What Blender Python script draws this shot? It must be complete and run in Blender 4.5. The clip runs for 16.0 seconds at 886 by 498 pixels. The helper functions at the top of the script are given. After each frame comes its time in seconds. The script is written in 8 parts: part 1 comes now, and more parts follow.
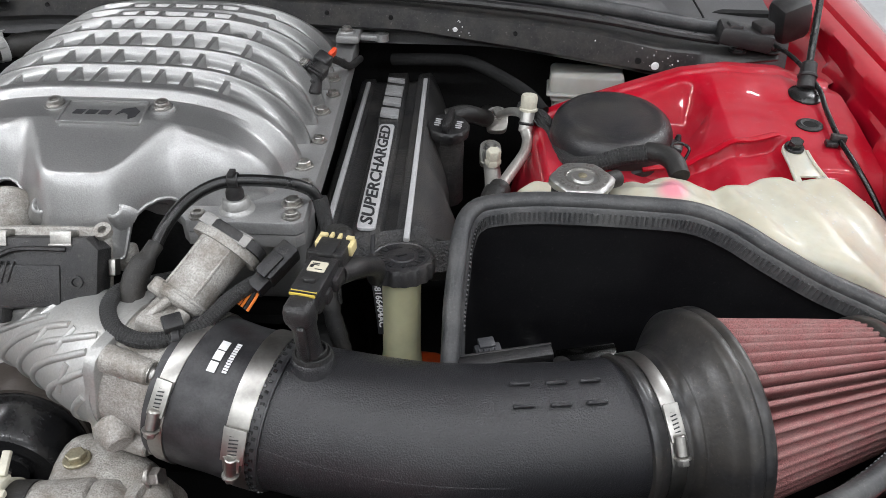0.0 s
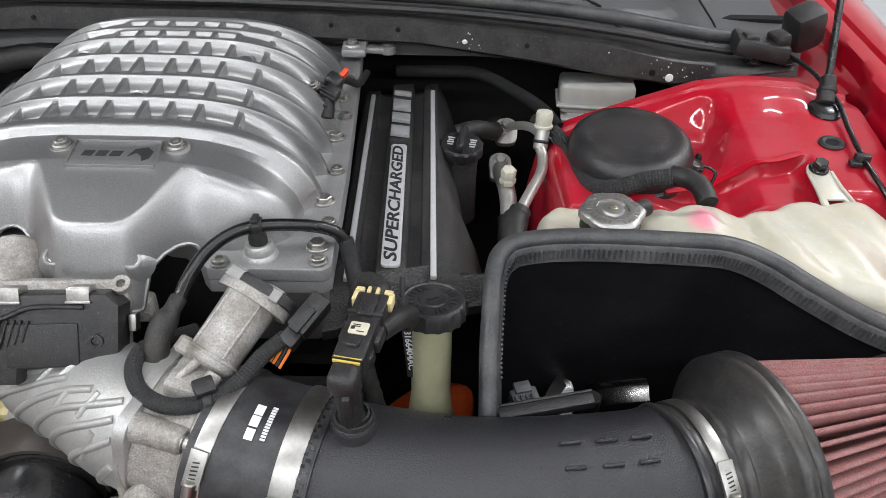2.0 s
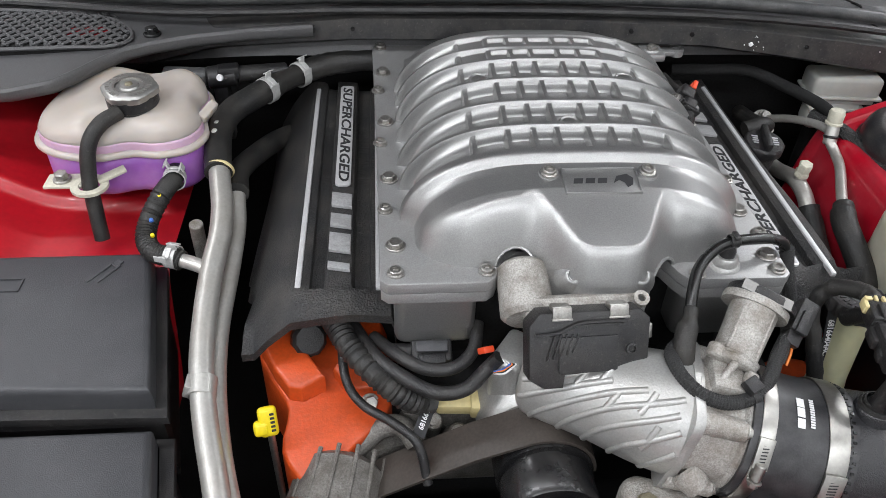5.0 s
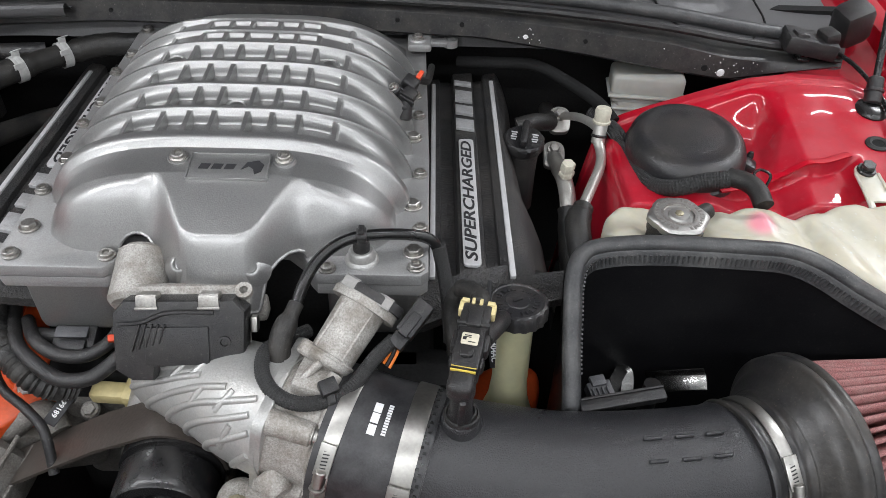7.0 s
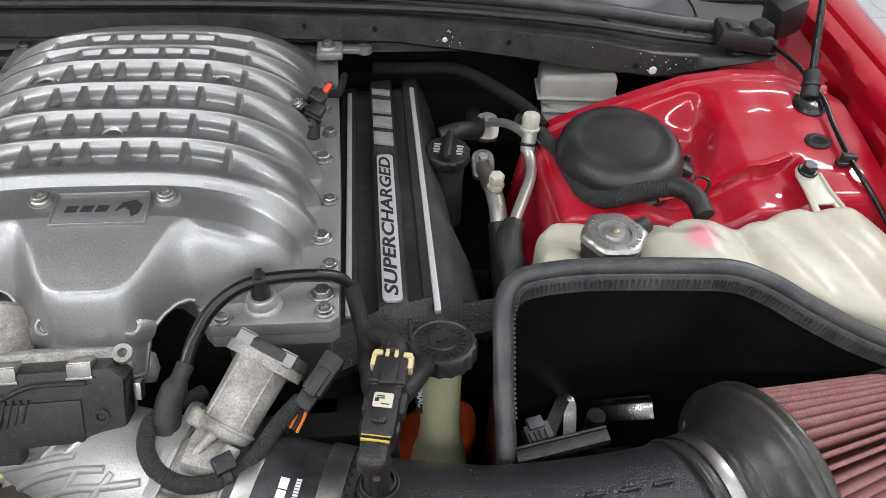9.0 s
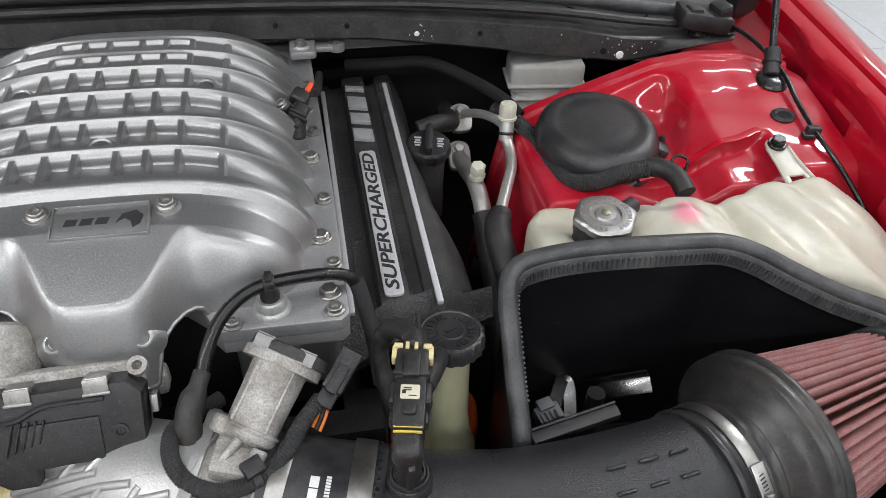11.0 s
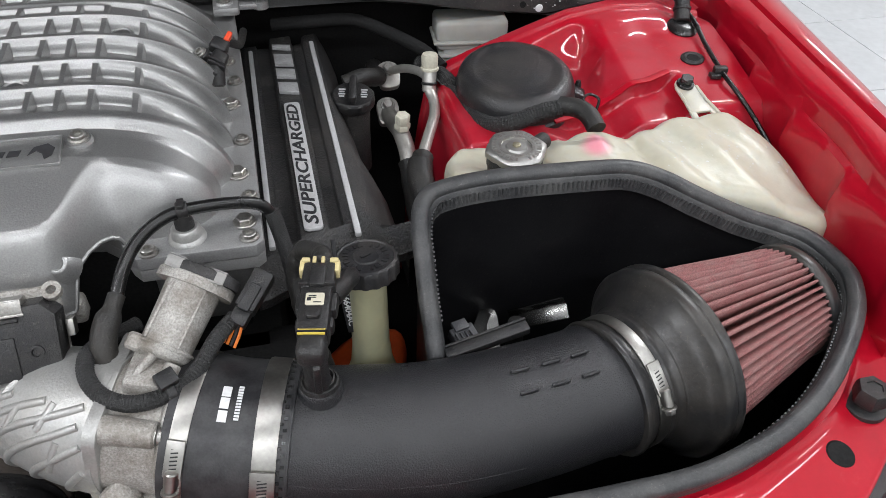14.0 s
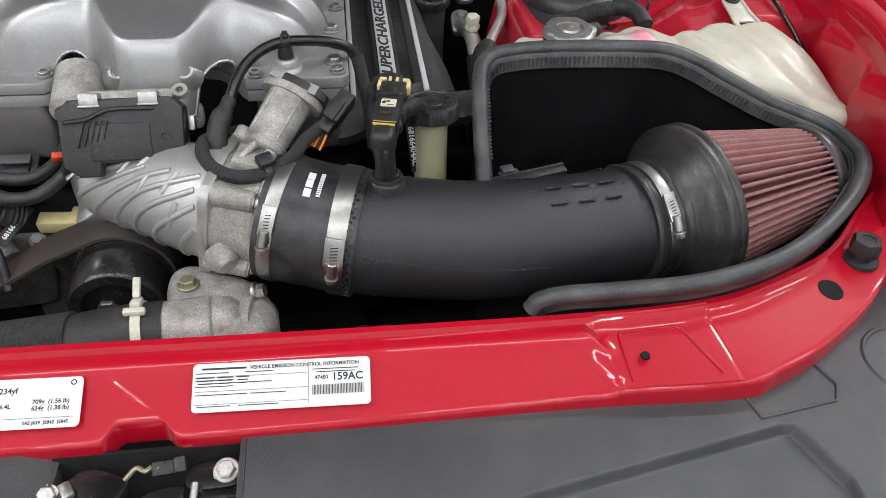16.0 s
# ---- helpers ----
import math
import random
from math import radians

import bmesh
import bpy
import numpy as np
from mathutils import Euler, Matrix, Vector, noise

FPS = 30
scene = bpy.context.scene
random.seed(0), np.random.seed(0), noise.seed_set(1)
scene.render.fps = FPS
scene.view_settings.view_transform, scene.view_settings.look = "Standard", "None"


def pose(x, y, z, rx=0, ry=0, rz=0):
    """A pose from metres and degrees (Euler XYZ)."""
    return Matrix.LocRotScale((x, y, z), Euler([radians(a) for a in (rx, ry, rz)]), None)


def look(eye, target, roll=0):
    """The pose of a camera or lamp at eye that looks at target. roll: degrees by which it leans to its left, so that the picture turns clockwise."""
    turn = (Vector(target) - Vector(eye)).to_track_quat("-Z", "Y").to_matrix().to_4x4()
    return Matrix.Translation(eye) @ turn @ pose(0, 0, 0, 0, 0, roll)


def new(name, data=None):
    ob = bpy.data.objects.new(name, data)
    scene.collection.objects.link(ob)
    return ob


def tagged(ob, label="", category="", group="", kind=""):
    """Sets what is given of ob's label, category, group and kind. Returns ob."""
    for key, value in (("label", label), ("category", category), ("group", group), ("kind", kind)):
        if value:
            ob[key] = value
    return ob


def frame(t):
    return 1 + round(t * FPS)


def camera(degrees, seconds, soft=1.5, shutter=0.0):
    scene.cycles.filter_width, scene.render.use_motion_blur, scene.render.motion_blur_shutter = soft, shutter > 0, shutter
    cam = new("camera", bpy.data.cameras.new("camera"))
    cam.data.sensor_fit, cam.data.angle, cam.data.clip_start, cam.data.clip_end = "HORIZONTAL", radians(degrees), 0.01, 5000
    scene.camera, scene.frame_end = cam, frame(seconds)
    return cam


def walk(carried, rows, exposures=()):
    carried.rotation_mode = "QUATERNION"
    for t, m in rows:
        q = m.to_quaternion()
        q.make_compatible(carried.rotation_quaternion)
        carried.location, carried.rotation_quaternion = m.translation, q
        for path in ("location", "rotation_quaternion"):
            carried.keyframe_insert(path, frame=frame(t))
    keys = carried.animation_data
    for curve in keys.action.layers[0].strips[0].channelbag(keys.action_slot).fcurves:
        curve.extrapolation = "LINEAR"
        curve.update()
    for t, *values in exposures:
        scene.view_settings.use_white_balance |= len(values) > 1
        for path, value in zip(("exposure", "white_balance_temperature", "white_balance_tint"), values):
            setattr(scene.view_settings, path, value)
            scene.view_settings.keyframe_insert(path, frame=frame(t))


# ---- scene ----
cam = camera(61.1, 16.0, soft=0.45)
PATH = [
    (0, (-0.002, 0.012, 1.324), (-0.024, 1.673, 0.209), 1.3),
    (0.5, (0.001, 0.033, 1.344), (-0.009, 1.689, 0.224), 1.3),
    (1, (0.007, 0.054, 1.352), (0.014, 1.708, 0.227), 1.4),
    (1.5, (0.002, 0.066, 1.351), (0.028, 1.712, 0.215), 1.6),
    (2, (-0.058, 0.069, 1.359), (-0.008, 1.692, 0.192), 1.8),
    (2.5, (-0.237, 0.058, 1.399), (-0.117, 1.662, 0.21), 2.1),
    (3, (-0.411, 0.058, 1.425), (-0.24, 1.639, 0.211), 2.1),
    (3.2, (-0.467, 0.06, 1.429), (-0.283, 1.628, 0.201), 2.2),
    (4.25, (-0.61, 0.056, 1.448), (-0.425, 1.60, 0.19), 2.3),
    (5.3, (-0.502, 0.051, 1.463), (-0.367, 1.573, 0.172), 2.4),
    (5.5, (-0.452, 0.049, 1.463), (-0.327, 1.573, 0.174), 2.3),
    (6, (-0.346, 0.05, 1.47), (-0.248, 1.576, 0.181), 2.2),
    (6.5, (-0.246, 0.054, 1.456), (-0.182, 1.583, 0.169), 2.2),
    (7, (-0.145, 0.057, 1.444), (-0.096, 1.587, 0.157), 2.3),
    (7.5, (-0.068, 0.059, 1.445), (-0.017, 1.587, 0.155), 2.2),
    (8, (-0.012, 0.074, 1.439), (0.054, 1.599, 0.147), 2.2),
    (8.5, (-0.02, 0.113, 1.432), (0.089, 1.634, 0.137), 2.4),
    (9, (-0.108, 0.143, 1.423), (0.073, 1.654, 0.125), 2.5),
    (9.2, (-0.129, 0.152, 1.417), (0.075, 1.66, 0.12), 2.4),
    (11.3, (-0.16, 0.136, 1.427), (0.174, 1.612, 0.12), 2.4),
    (11.5, (-0.155, 0.129, 1.425), (0.189, 1.605, 0.12), 2.4),
    (12, (-0.159, 0.125, 1.409), (0.199, 1.596, 0.103), 2.5),
    (12.5, (-0.19, 0.129, 1.382), (0.182, 1.598, 0.076), 2.5),
    (13, (-0.191, 0.124, 1.373), (0.193, 1.591, 0.069), 2.5),
    (13.5, (-0.162, 0.096, 1.38), (0.229, 1.558, 0.073), 2.4),
    (14, (-0.12, 0.067, 1.395), (0.279, 1.526, 0.086), 2.3),
    (14.5, (-0.097, 0.004, 1.424), (0.288, 1.466, 0.114), 2.2),
    (15, (-0.078, -0.072, 1.422), (0.258, 1.404, 0.114), 2.3),
    (15.5, (-0.098, -0.125, 1.401), (0.18, 1.362, 0.093), 2.5),
    (16, (-0.146, -0.138, 1.349), (0.09, 1.35, 0.035), 2.8),
]
walk(cam, [(t, look(eye, target, roll)) for t, eye, target, roll in PATH], exposures=((0.0, 0.0), (3.0, 0.03), (5.5, 0.0), (8.0, -0.04), (11.5, -0.16), (14.5, -0.08), (15.0, -0.04), (15.5, -0.10), (16.0, -0.14)))

# ---- light: a bright showroom with rows of ceiling panels ----
world = bpy.data.worlds.new("world")
scene.world = world
world.use_nodes = True
world.node_tree.nodes["Background"].inputs[0].default_value = (0.8, 0.85, 0.9, 1)
world.node_tree.nodes["Background"].inputs[1].default_value = 0.09


def ceiling_lamp(x, y, z, sx, sy, watts):
    """A flat ceiling panel that shines down."""
    data = bpy.data.lights.new("ceiling_lamp", "AREA")
    data.shape, data.size, data.size_y, data.energy = "RECTANGLE", sx, sy, watts
    data.color = (0.94, 0.96, 1.0)
    ob = new("ceiling_lamp", data)
    ob.matrix_basis = pose(x, y, z)
    return ob


LAMPS = [(-2.4, -1.7, 28), (-0.9, -1.7, 25), (0.6, -1.7, 22), (2.1, -1.7, 20), (-2.4, 0.2, 30), (-0.9, 0.2, 11), (0.6, 0.2, 10), (2.1, 0.2, 9), (-2.2, 2.2, 32), (2.3, 1.9, 54), (-1.6, -3.6, 29), (1.2, -3.6, 26), (4.0, -0.8, 26), (4.0, 1.6, 26), (-3.9, -0.4, 36), (4.3, 4.3, 46)]
for lx, ly, lw in LAMPS:
    ceiling_lamp(lx, ly, 3.17, 1.3, 0.10, lw)

# ---- materials ----


def socket(node, name, value):
    node.inputs[name].default_value = value


def material(name, colour, rough=0.5, metal=0.0, vary=0.15, grain=220.0, bump=0.0, dirt=None, dirt_amount=0.0, dirt_scale=18.0,
             coat=0.0, subsurface=0.0, spec=0.5, rough_vary=0.08, emit=0.0, bump_scale=None, island=0.0, spot=None, speck=0.0, speck_colour=(0.26, 0.245, 0.22), speck_scale=240.0):
    """A surface with fine grain, large soft variation, optional dirt, and fine relief."""
    m = bpy.data.materials.new(name)
    m.use_nodes = True
    t = m.node_tree
    n, l = t.nodes, t.links
    b = n["Principled BSDF"]
    geo = n.new("ShaderNodeTexCoord")
    fine = n.new("ShaderNodeTexNoise")
    socket(fine, "Scale", grain), socket(fine, "Detail", 4.0)
    wide = n.new("ShaderNodeTexNoise")
    socket(wide, "Scale", dirt_scale), socket(wide, "Detail", 6.0), socket(wide, "Roughness", 0.65)
    l.new(geo.outputs["Object"], fine.inputs["Vector"])
    l.new(geo.outputs["Object"], wide.inputs["Vector"])
    c = Vector(colour)
    ramp = n.new("ShaderNodeValToRGB")
    ramp.color_ramp.elements[0].position, ramp.color_ramp.elements[1].position = 0.3, 0.7
    ramp.color_ramp.elements[0].color = (*(c * (1 - vary)), 1)
    ramp.color_ramp.elements[1].color = (*(c * (1 + vary)), 1)
    l.new(fine.outputs["Fac"], ramp.inputs["Fac"])
    colour_out = ramp.outputs["Color"]
    if island:
        info = n.new("ShaderNodeObjectInfo")
        mul = n.new("ShaderNodeMapRange")
        socket(mul, "To Min", 1 - island), socket(mul, "To Max", 1 + island)
        l.new(info.outputs["Random"], mul.inputs["Value"])
        sc = n.new("ShaderNodeMixRGB")
        sc.blend_type = "MULTIPLY"
        socket(sc, "Fac", 1.0)
        l.new(colour_out, sc.inputs["Color1"])
        l.new(mul.outputs["Result"], sc.inputs["Color2"])
        colour_out = sc.outputs["Color"]
    if dirt is not None:
        mask = n.new("ShaderNodeMapRange")
        socket(mask, "From Min", 0.5 - 0.1), socket(mask, "From Max", 0.72)
        socket(mask, "To Min", 0.0), socket(mask, "To Max", dirt_amount)
        l.new(wide.outputs["Fac"], mask.inputs["Value"])
        mix = n.new("ShaderNodeMixRGB")
        l.new(mask.outputs["Result"], mix.inputs["Fac"])
        l.new(colour_out, mix.inputs["Color1"])
        mix.inputs["Color2"].default_value = (*dirt, 1)
        colour_out = mix.outputs["Color"]
    if speck:
        dots = n.new("ShaderNodeTexNoise")
        socket(dots, "Scale", speck_scale), socket(dots, "Detail", 9.0), socket(dots, "Roughness", 0.78)
        l.new(geo.outputs["Object"], dots.inputs["Vector"])
        cut = n.new("ShaderNodeMapRange")
        socket(cut, "From Min", 0.575), socket(cut, "From Max", 0.70), socket(cut, "To Min", 0.0), socket(cut, "To Max", speck)
        l.new(dots.outputs["Fac"], cut.inputs["Value"])
        mixd = n.new("ShaderNodeMixRGB")
        l.new(cut.outputs["Result"], mixd.inputs["Fac"])
        l.new(colour_out, mixd.inputs["Color1"])
        mixd.inputs["Color2"].default_value = (*speck_colour, 1)
        colour_out = mixd.outputs["Color"]
    if spot:
        away = n.new("ShaderNodeVectorMath")
        away.operation = "DISTANCE"
        away.inputs[1].default_value = spot[0]
        l.new(geo.outputs["Object"], away.inputs[0])
        fade = n.new("ShaderNodeMapRange")
        fade.interpolation_type = "SMOOTHERSTEP"
        socket(fade, "From Min", spot[1]), socket(fade, "From Max", spot[1] * 0.2), socket(fade, "To Min", 0.0), socket(fade, "To Max", 0.85)
        l.new(away.outputs["Value"], fade.inputs["Value"])
        mixs = n.new("ShaderNodeMixRGB")
        l.new(fade.outputs["Result"], mixs.inputs["Fac"])
        l.new(colour_out, mixs.inputs["Color1"])
        mixs.inputs["Color2"].default_value = (*spot[2], 1)
        colour_out = mixs.outputs["Color"]
    l.new(colour_out, b.inputs["Base Color"])
    rr = n.new("ShaderNodeMapRange")
    socket(rr, "To Min", max(0.02, rough - rough_vary)), socket(rr, "To Max", min(1.0, rough + rough_vary))
    l.new(wide.outputs["Fac"], rr.inputs["Value"])
    l.new(rr.outputs["Result"], b.inputs["Roughness"])
    socket(b, "Metallic", metal), socket(b, "Coat Weight", coat), socket(b, "Coat Roughness", 0.04)
    socket(b, "Specular IOR Level", spec)
    if subsurface:
        socket(b, "Subsurface Weight", subsurface), socket(b, "Subsurface Radius", (0.02, 0.015, 0.01)), socket(b, "Subsurface Scale", 1.0)
    if emit:
        socket(b, "Emission Color", (*colour, 1)), socket(b, "Emission Strength", emit)
    if bump:
        rel = n.new("ShaderNodeBump")
        socket(rel, "Strength", bump), socket(rel, "Distance", 0.002)
        src = fine
        if bump_scale:
            src = n.new("ShaderNodeTexNoise")
            socket(src, "Scale", bump_scale), socket(src, "Detail", 3.0)
            l.new(geo.outputs["Object"], src.inputs["Vector"])
        l.new(src.outputs["Fac"], rel.inputs["Height"])
        l.new(rel.outputs["Normal"], b.inputs["Normal"])
    return m


M = {
    "silver": material("silver_powder_coat", (0.355, 0.354, 0.350), 0.36, 0.80, 0.12, 700, 0.13, (0.36, 0.36, 0.35), 0.4, 24, speck=0.10, speck_colour=(0.22, 0.21, 0.19), speck_scale=160),
    "flange": material("silver_coat_worn", (0.37, 0.37, 0.37), 0.42, 0.6, 0.14, 700, 0.1, (0.32, 0.31, 0.29), 0.5, 34, speck=0.3, speck_colour=(0.17, 0.15, 0.12)),
    "cast": material("cast_aluminium_dirty", (0.42, 0.405, 0.38), 0.55, 0.35, 0.3, 600, 0.5, (0.17, 0.145, 0.115), 0.9, 40, speck=0.45, speck_colour=(0.12, 0.10, 0.08), speck_scale=130),
    # the cast aluminium above with all its colours about halved
    "castdark": material("cast_aluminium_dark", (0.21, 0.20, 0.185), 0.55, 0.35, 0.3, 500, 0.5, (0.09, 0.08, 0.065), 0.9, 40, speck=0.45, speck_colour=(0.06, 0.05, 0.04), speck_scale=130),
    "stripclamp": material("white_zinc_clamp", (0.56, 0.56, 0.55), 0.45, 0.3, 0.1, 300, 0.05, (0.36, 0.35, 0.33), 0.5, 60),
    "castlight": material("cast_aluminium", (0.43, 0.43, 0.42), 0.38, 0.55, 0.12, 500, 0.2, (0.44, 0.42, 0.38), 0.45, 40, speck=0.25, speck_colour=(0.2, 0.17, 0.14), speck_scale=130),
    "alu": material("aluminium_pipe", (0.54, 0.53, 0.50), 0.38, 0.6, 0.08, 260, 0.06, (0.36, 0.33, 0.29), 0.7, 18, speck=0.25, speck_colour=(0.28, 0.25, 0.21), speck_scale=90),
    "capmetal": material("stamped_cap", (0.42, 0.415, 0.40), 0.40, 0.9, 0.06, 300, 0.05, (0.4, 0.39, 0.37), 0.5, 50),
    "steel": material("stainless_steel", (0.40, 0.39, 0.365), 0.36, 1.0, 0.1, 300, 0.03, (0.36, 0.35, 0.33), 0.5, 60),
    "bright": material("bright_plated_steel", (0.24, 0.24, 0.235), 0.24, 1.0, 0.15, 200, 0.12, (0.2, 0.2, 0.19), 0.7, 50),
    "bolt": material("zinc_bolt", (0.42, 0.41, 0.39), 0.38, 0.9, 0.2, 500, 0.05, (0.2, 0.18, 0.15), 0.6, 90),
    "plastic": material("black_plastic_grained", (0.013, 0.013, 0.014), 0.40, 0.0, 0.4, 800, 0.35, (0.05, 0.046, 0.042), 0.5, 30, speck=0.35),
    "cover": material("engine_cover_plastic", (0.021, 0.021, 0.022), 0.50, 0.0, 0.5, 420, 1.0, (0.075, 0.068, 0.060), 0.6, 24, speck=0.4),
    "matte": material("matte_black", (0.014, 0.014, 0.014), 0.8, 0.0, 0.3, 300, 0.1, spec=0.15),
    "hose": material("rubber_hose", (0.016, 0.016, 0.016), 0.5, 0.0, 0.4, 600, 0.3, (0.055, 0.05, 0.043), 0.6, 26, spec=0.4, speck=0.25),
    "seal": material("rubber_seal", (0.033, 0.034, 0.036), 0.42, 0.0, 0.3, 400, 0.2, (0.115, 0.114, 0.11), 0.6, 26, speck=0.4),
    "tube": material("satin_black_intake", (0.020, 0.020, 0.022), 0.30, 0.0, 0.12, 700, 0.45, (0.024, 0.024, 0.024), 0.2, 5, speck=0.05),
    "sleeve": material("silicone_sleeve", (0.016, 0.016, 0.018), 0.4, 0.0, 0.35, 500, 0.08, (0.08, 0.08, 0.08), 0.6, 40),
    "shield": material("black_shield", (0.006, 0.006, 0.007), 0.45, 0.0, 0.25, 500, 0.1, (0.014, 0.014, 0.015), 0.5, 12, spec=0.25, speck=0.08),
    "rubber": material("filter_rubber", (0.019, 0.019, 0.020), 0.32, 0.0, 0.3, 300, 0.1, (0.09, 0.078, 0.062), 0.4, 16, speck=0.3, speck_colour=(0.28, 0.22, 0.16)),
    "pleat": material("filter_gauze", (0.31, 0.125, 0.12), 0.85, 0.0, 0.55, 900, 0.8, (0.34, 0.24, 0.22), 0.5, 60, rough_vary=0.05, speck=0.35, speck_colour=(0.46, 0.36, 0.33), speck_scale=900),
    "red": material("red_car_paint", (0.45, 0.004, 0.019), 0.35, 0.0, 0.05, 120, 0.0, (0.40, 0.006, 0.015), 0.5, 12, coat=0.9, spec=0.15, speck=0.05, speck_colour=(0.5, 0.3, 0.3), speck_scale=120),
    "reddusty": material("red_paint_scuffed", (0.40, 0.005, 0.018), 0.32, 0.0, 0.06, 90, 0.02, (0.42, 0.06, 0.08), 0.45, 13, coat=0.75, spec=0.08, rough_vary=0.1, speck=0.12, speck_colour=(0.5, 0.3, 0.3), speck_scale=120),
    "redmatte": material("red_inner_paint", (0.42, 0.006, 0.014), 0.42, 0.0, 0.08, 120, 0.05, (0.2, 0.01, 0.01), 0.5, 12, coat=0.25),
    "cream": material("tank_plastic_cream", (0.54, 0.52, 0.43), 0.34, 0.0, 0.06, 60, 0.35, (0.49, 0.43, 0.31), 0.5, 14, subsurface=0.35, bump_scale=70, spot=((0.232, 0.717, 0.940), 0.026, (0.80, 0.26, 0.34)), speck=0.35, speck_colour=(0.45, 0.38, 0.26), speck_scale=90),
    "band": material("tank_plastic_band", (0.58, 0.36, 0.50), 0.35, 0.0, 0.1, 40, 0.08, (0.76, 0.58, 0.66), 0.6, 14, subsurface=0.4),
    "creamtop": material("tank_plastic_pale", (0.46, 0.41, 0.375), 0.35, 0.0, 0.05, 40, 0.08, (0.47, 0.43, 0.37), 0.8, 8, subsurface=0.4, bump_scale=40),
    "violet": material("tank_plastic_violet", (0.36, 0.13, 0.50), 0.35, 0.0, 0.1, 30, 0.08, (0.58, 0.35, 0.60), 0.6, 12, subsurface=0.4, bump_scale=40),
    "white": material("white_plastic", (0.60, 0.60, 0.56), 0.45, 0.0, 0.06, 60, 0.08, (0.42, 0.41, 0.36), 0.4, 14, subsurface=0.2),
    "neck": material("neck_plastic", (0.56, 0.55, 0.36), 0.45, 0.0, 0.08, 60, 0.08, (0.38, 0.35, 0.2), 0.5, 14, subsurface=0.25),
    "orange": material("orange_engine_paint", (0.60, 0.075, 0.012), 0.42, 0.0, 0.1, 260, 0.15, (0.26, 0.045, 0.013), 0.6, 20, coat=0.15, speck=0.12, speck_colour=(0.12, 0.05, 0.03)),
    "yellow": material("yellow_plastic", (0.80, 0.62, 0.01), 0.4, 0.0, 0.06, 200, 0.08, (0.5, 0.38, 0.03), 0.4, 30),
    "ivory": material("ivory_clip", (0.66, 0.56, 0.28), 0.45, 0.0, 0.08, 200, 0.05, (0.42, 0.34, 0.2), 0.4, 40),
    "paper": material("label_paper", (0.66, 0.66, 0.64), 0.45, 0.0, 0.03, 200, 0.02, (0.58, 0.575, 0.55), 0.5, 30),
    "labelivory": material("label_ivory", (0.60, 0.56, 0.44), 0.5, 0.0, 0.05, 200, 0.02),
    "liner": material("bonnet_liner", (0.02, 0.02, 0.02), 0.8, 0.0, 0.3, 80, 0.3),
    "ink": material("label_ink", (0.02, 0.02, 0.022), 0.6, 0.0, 0.2, 300),
    "letter": material("silver_lettering", (0.56, 0.56, 0.57), 0.4, 0.25, 0.08, 400, 0.03, (0.5, 0.49, 0.47), 0.5, 40, speck=0.25, speck_colour=(0.2, 0.19, 0.18)),
    "block": material("silver_block", (0.40, 0.40, 0.405), 0.42, 0.25, 0.15, 400, 0.05, (0.24, 0.235, 0.225), 0.7, 60, speck=0.4, speck_colour=(0.12, 0.115, 0.11)),
    "print": material("white_print", (0.74, 0.74, 0.74), 0.55, 0.0, 0.08, 400),
    "belt": material("belt_rubber", (0.055, 0.046, 0.040), 0.36, 0.0, 0.2, 300, 0.15, (0.09, 0.078, 0.068), 0.6, 8),
    "pulley": material("black_pulley", (0.012, 0.012, 0.013), 0.24, 0.0, 0.2, 200, 0.0, (0.035, 0.033, 0.03), 0.5, 20),
    "gloss": material("black_gloss", (0.008, 0.008, 0.008), 0.27, 0.0, 0.2, 200, 0.0, (0.03, 0.03, 0.03), 0.4, 20),
    "dome": material("black_moulded_cap", (0.020, 0.020, 0.022), 0.34, 0.0, 0.35, 500, 0.3, (0.07, 0.063, 0.055), 0.5, 26, speck=0.35),
    "fascia": material("grey_black_fascia", (0.046, 0.047, 0.050), 0.34, 0.0, 0.18, 1200, 0.3, (0.11, 0.109, 0.106), 0.5, 7, speck=0.12),
    "fuse": material("fuse_lid_plastic", (0.04, 0.041, 0.045), 0.42, 0.0, 0.15, 900, 0.25, (0.075, 0.075, 0.08), 0.5, 12, speck=0.2),
    "cowl": material("cowl_black_paint", (0.022, 0.022, 0.023), 0.36, 0.0, 0.3, 300, 0.1, (0.08, 0.073, 0.063), 0.5, 40, speck=0.5),
    "cowltop": material("cowl_panel", (0.075, 0.075, 0.078), 0.45, 0.0, 0.2, 500, 0.15, (0.07, 0.066, 0.062), 0.5, 7),
    "tile": material("floor_tile", (0.54, 0.55, 0.56), 0.35, 0.0, 0.06, 30, 0.0, (0.47, 0.475, 0.48), 0.5, 3, island=0.04),
    "grout": material("floor_grout", (0.3, 0.3, 0.3), 0.8, 0.0, 0.1, 50),
    "wallpaint": material("wall_paint", (0.86, 0.86, 0.85), 0.7, 0.0, 0.03, 20, 0.02),
    "wireorange": material("orange_wire", (0.75, 0.2, 0.03), 0.5, 0.0, 0.1, 200),
    "wireblue": material("blue_wire", (0.05, 0.15, 0.5), 0.5, 0.0, 0.1, 200),
    "redclip": material("red_clip", (0.72, 0.07, 0.02), 0.45, 0.0, 0.08, 200),
    "yellowline": material("yellow_rubber", (0.62, 0.47, 0.08), 0.5, 0.0, 0.1, 300),
    "greenplug": material("green_plug", (0.02, 0.25, 0.12), 0.5),
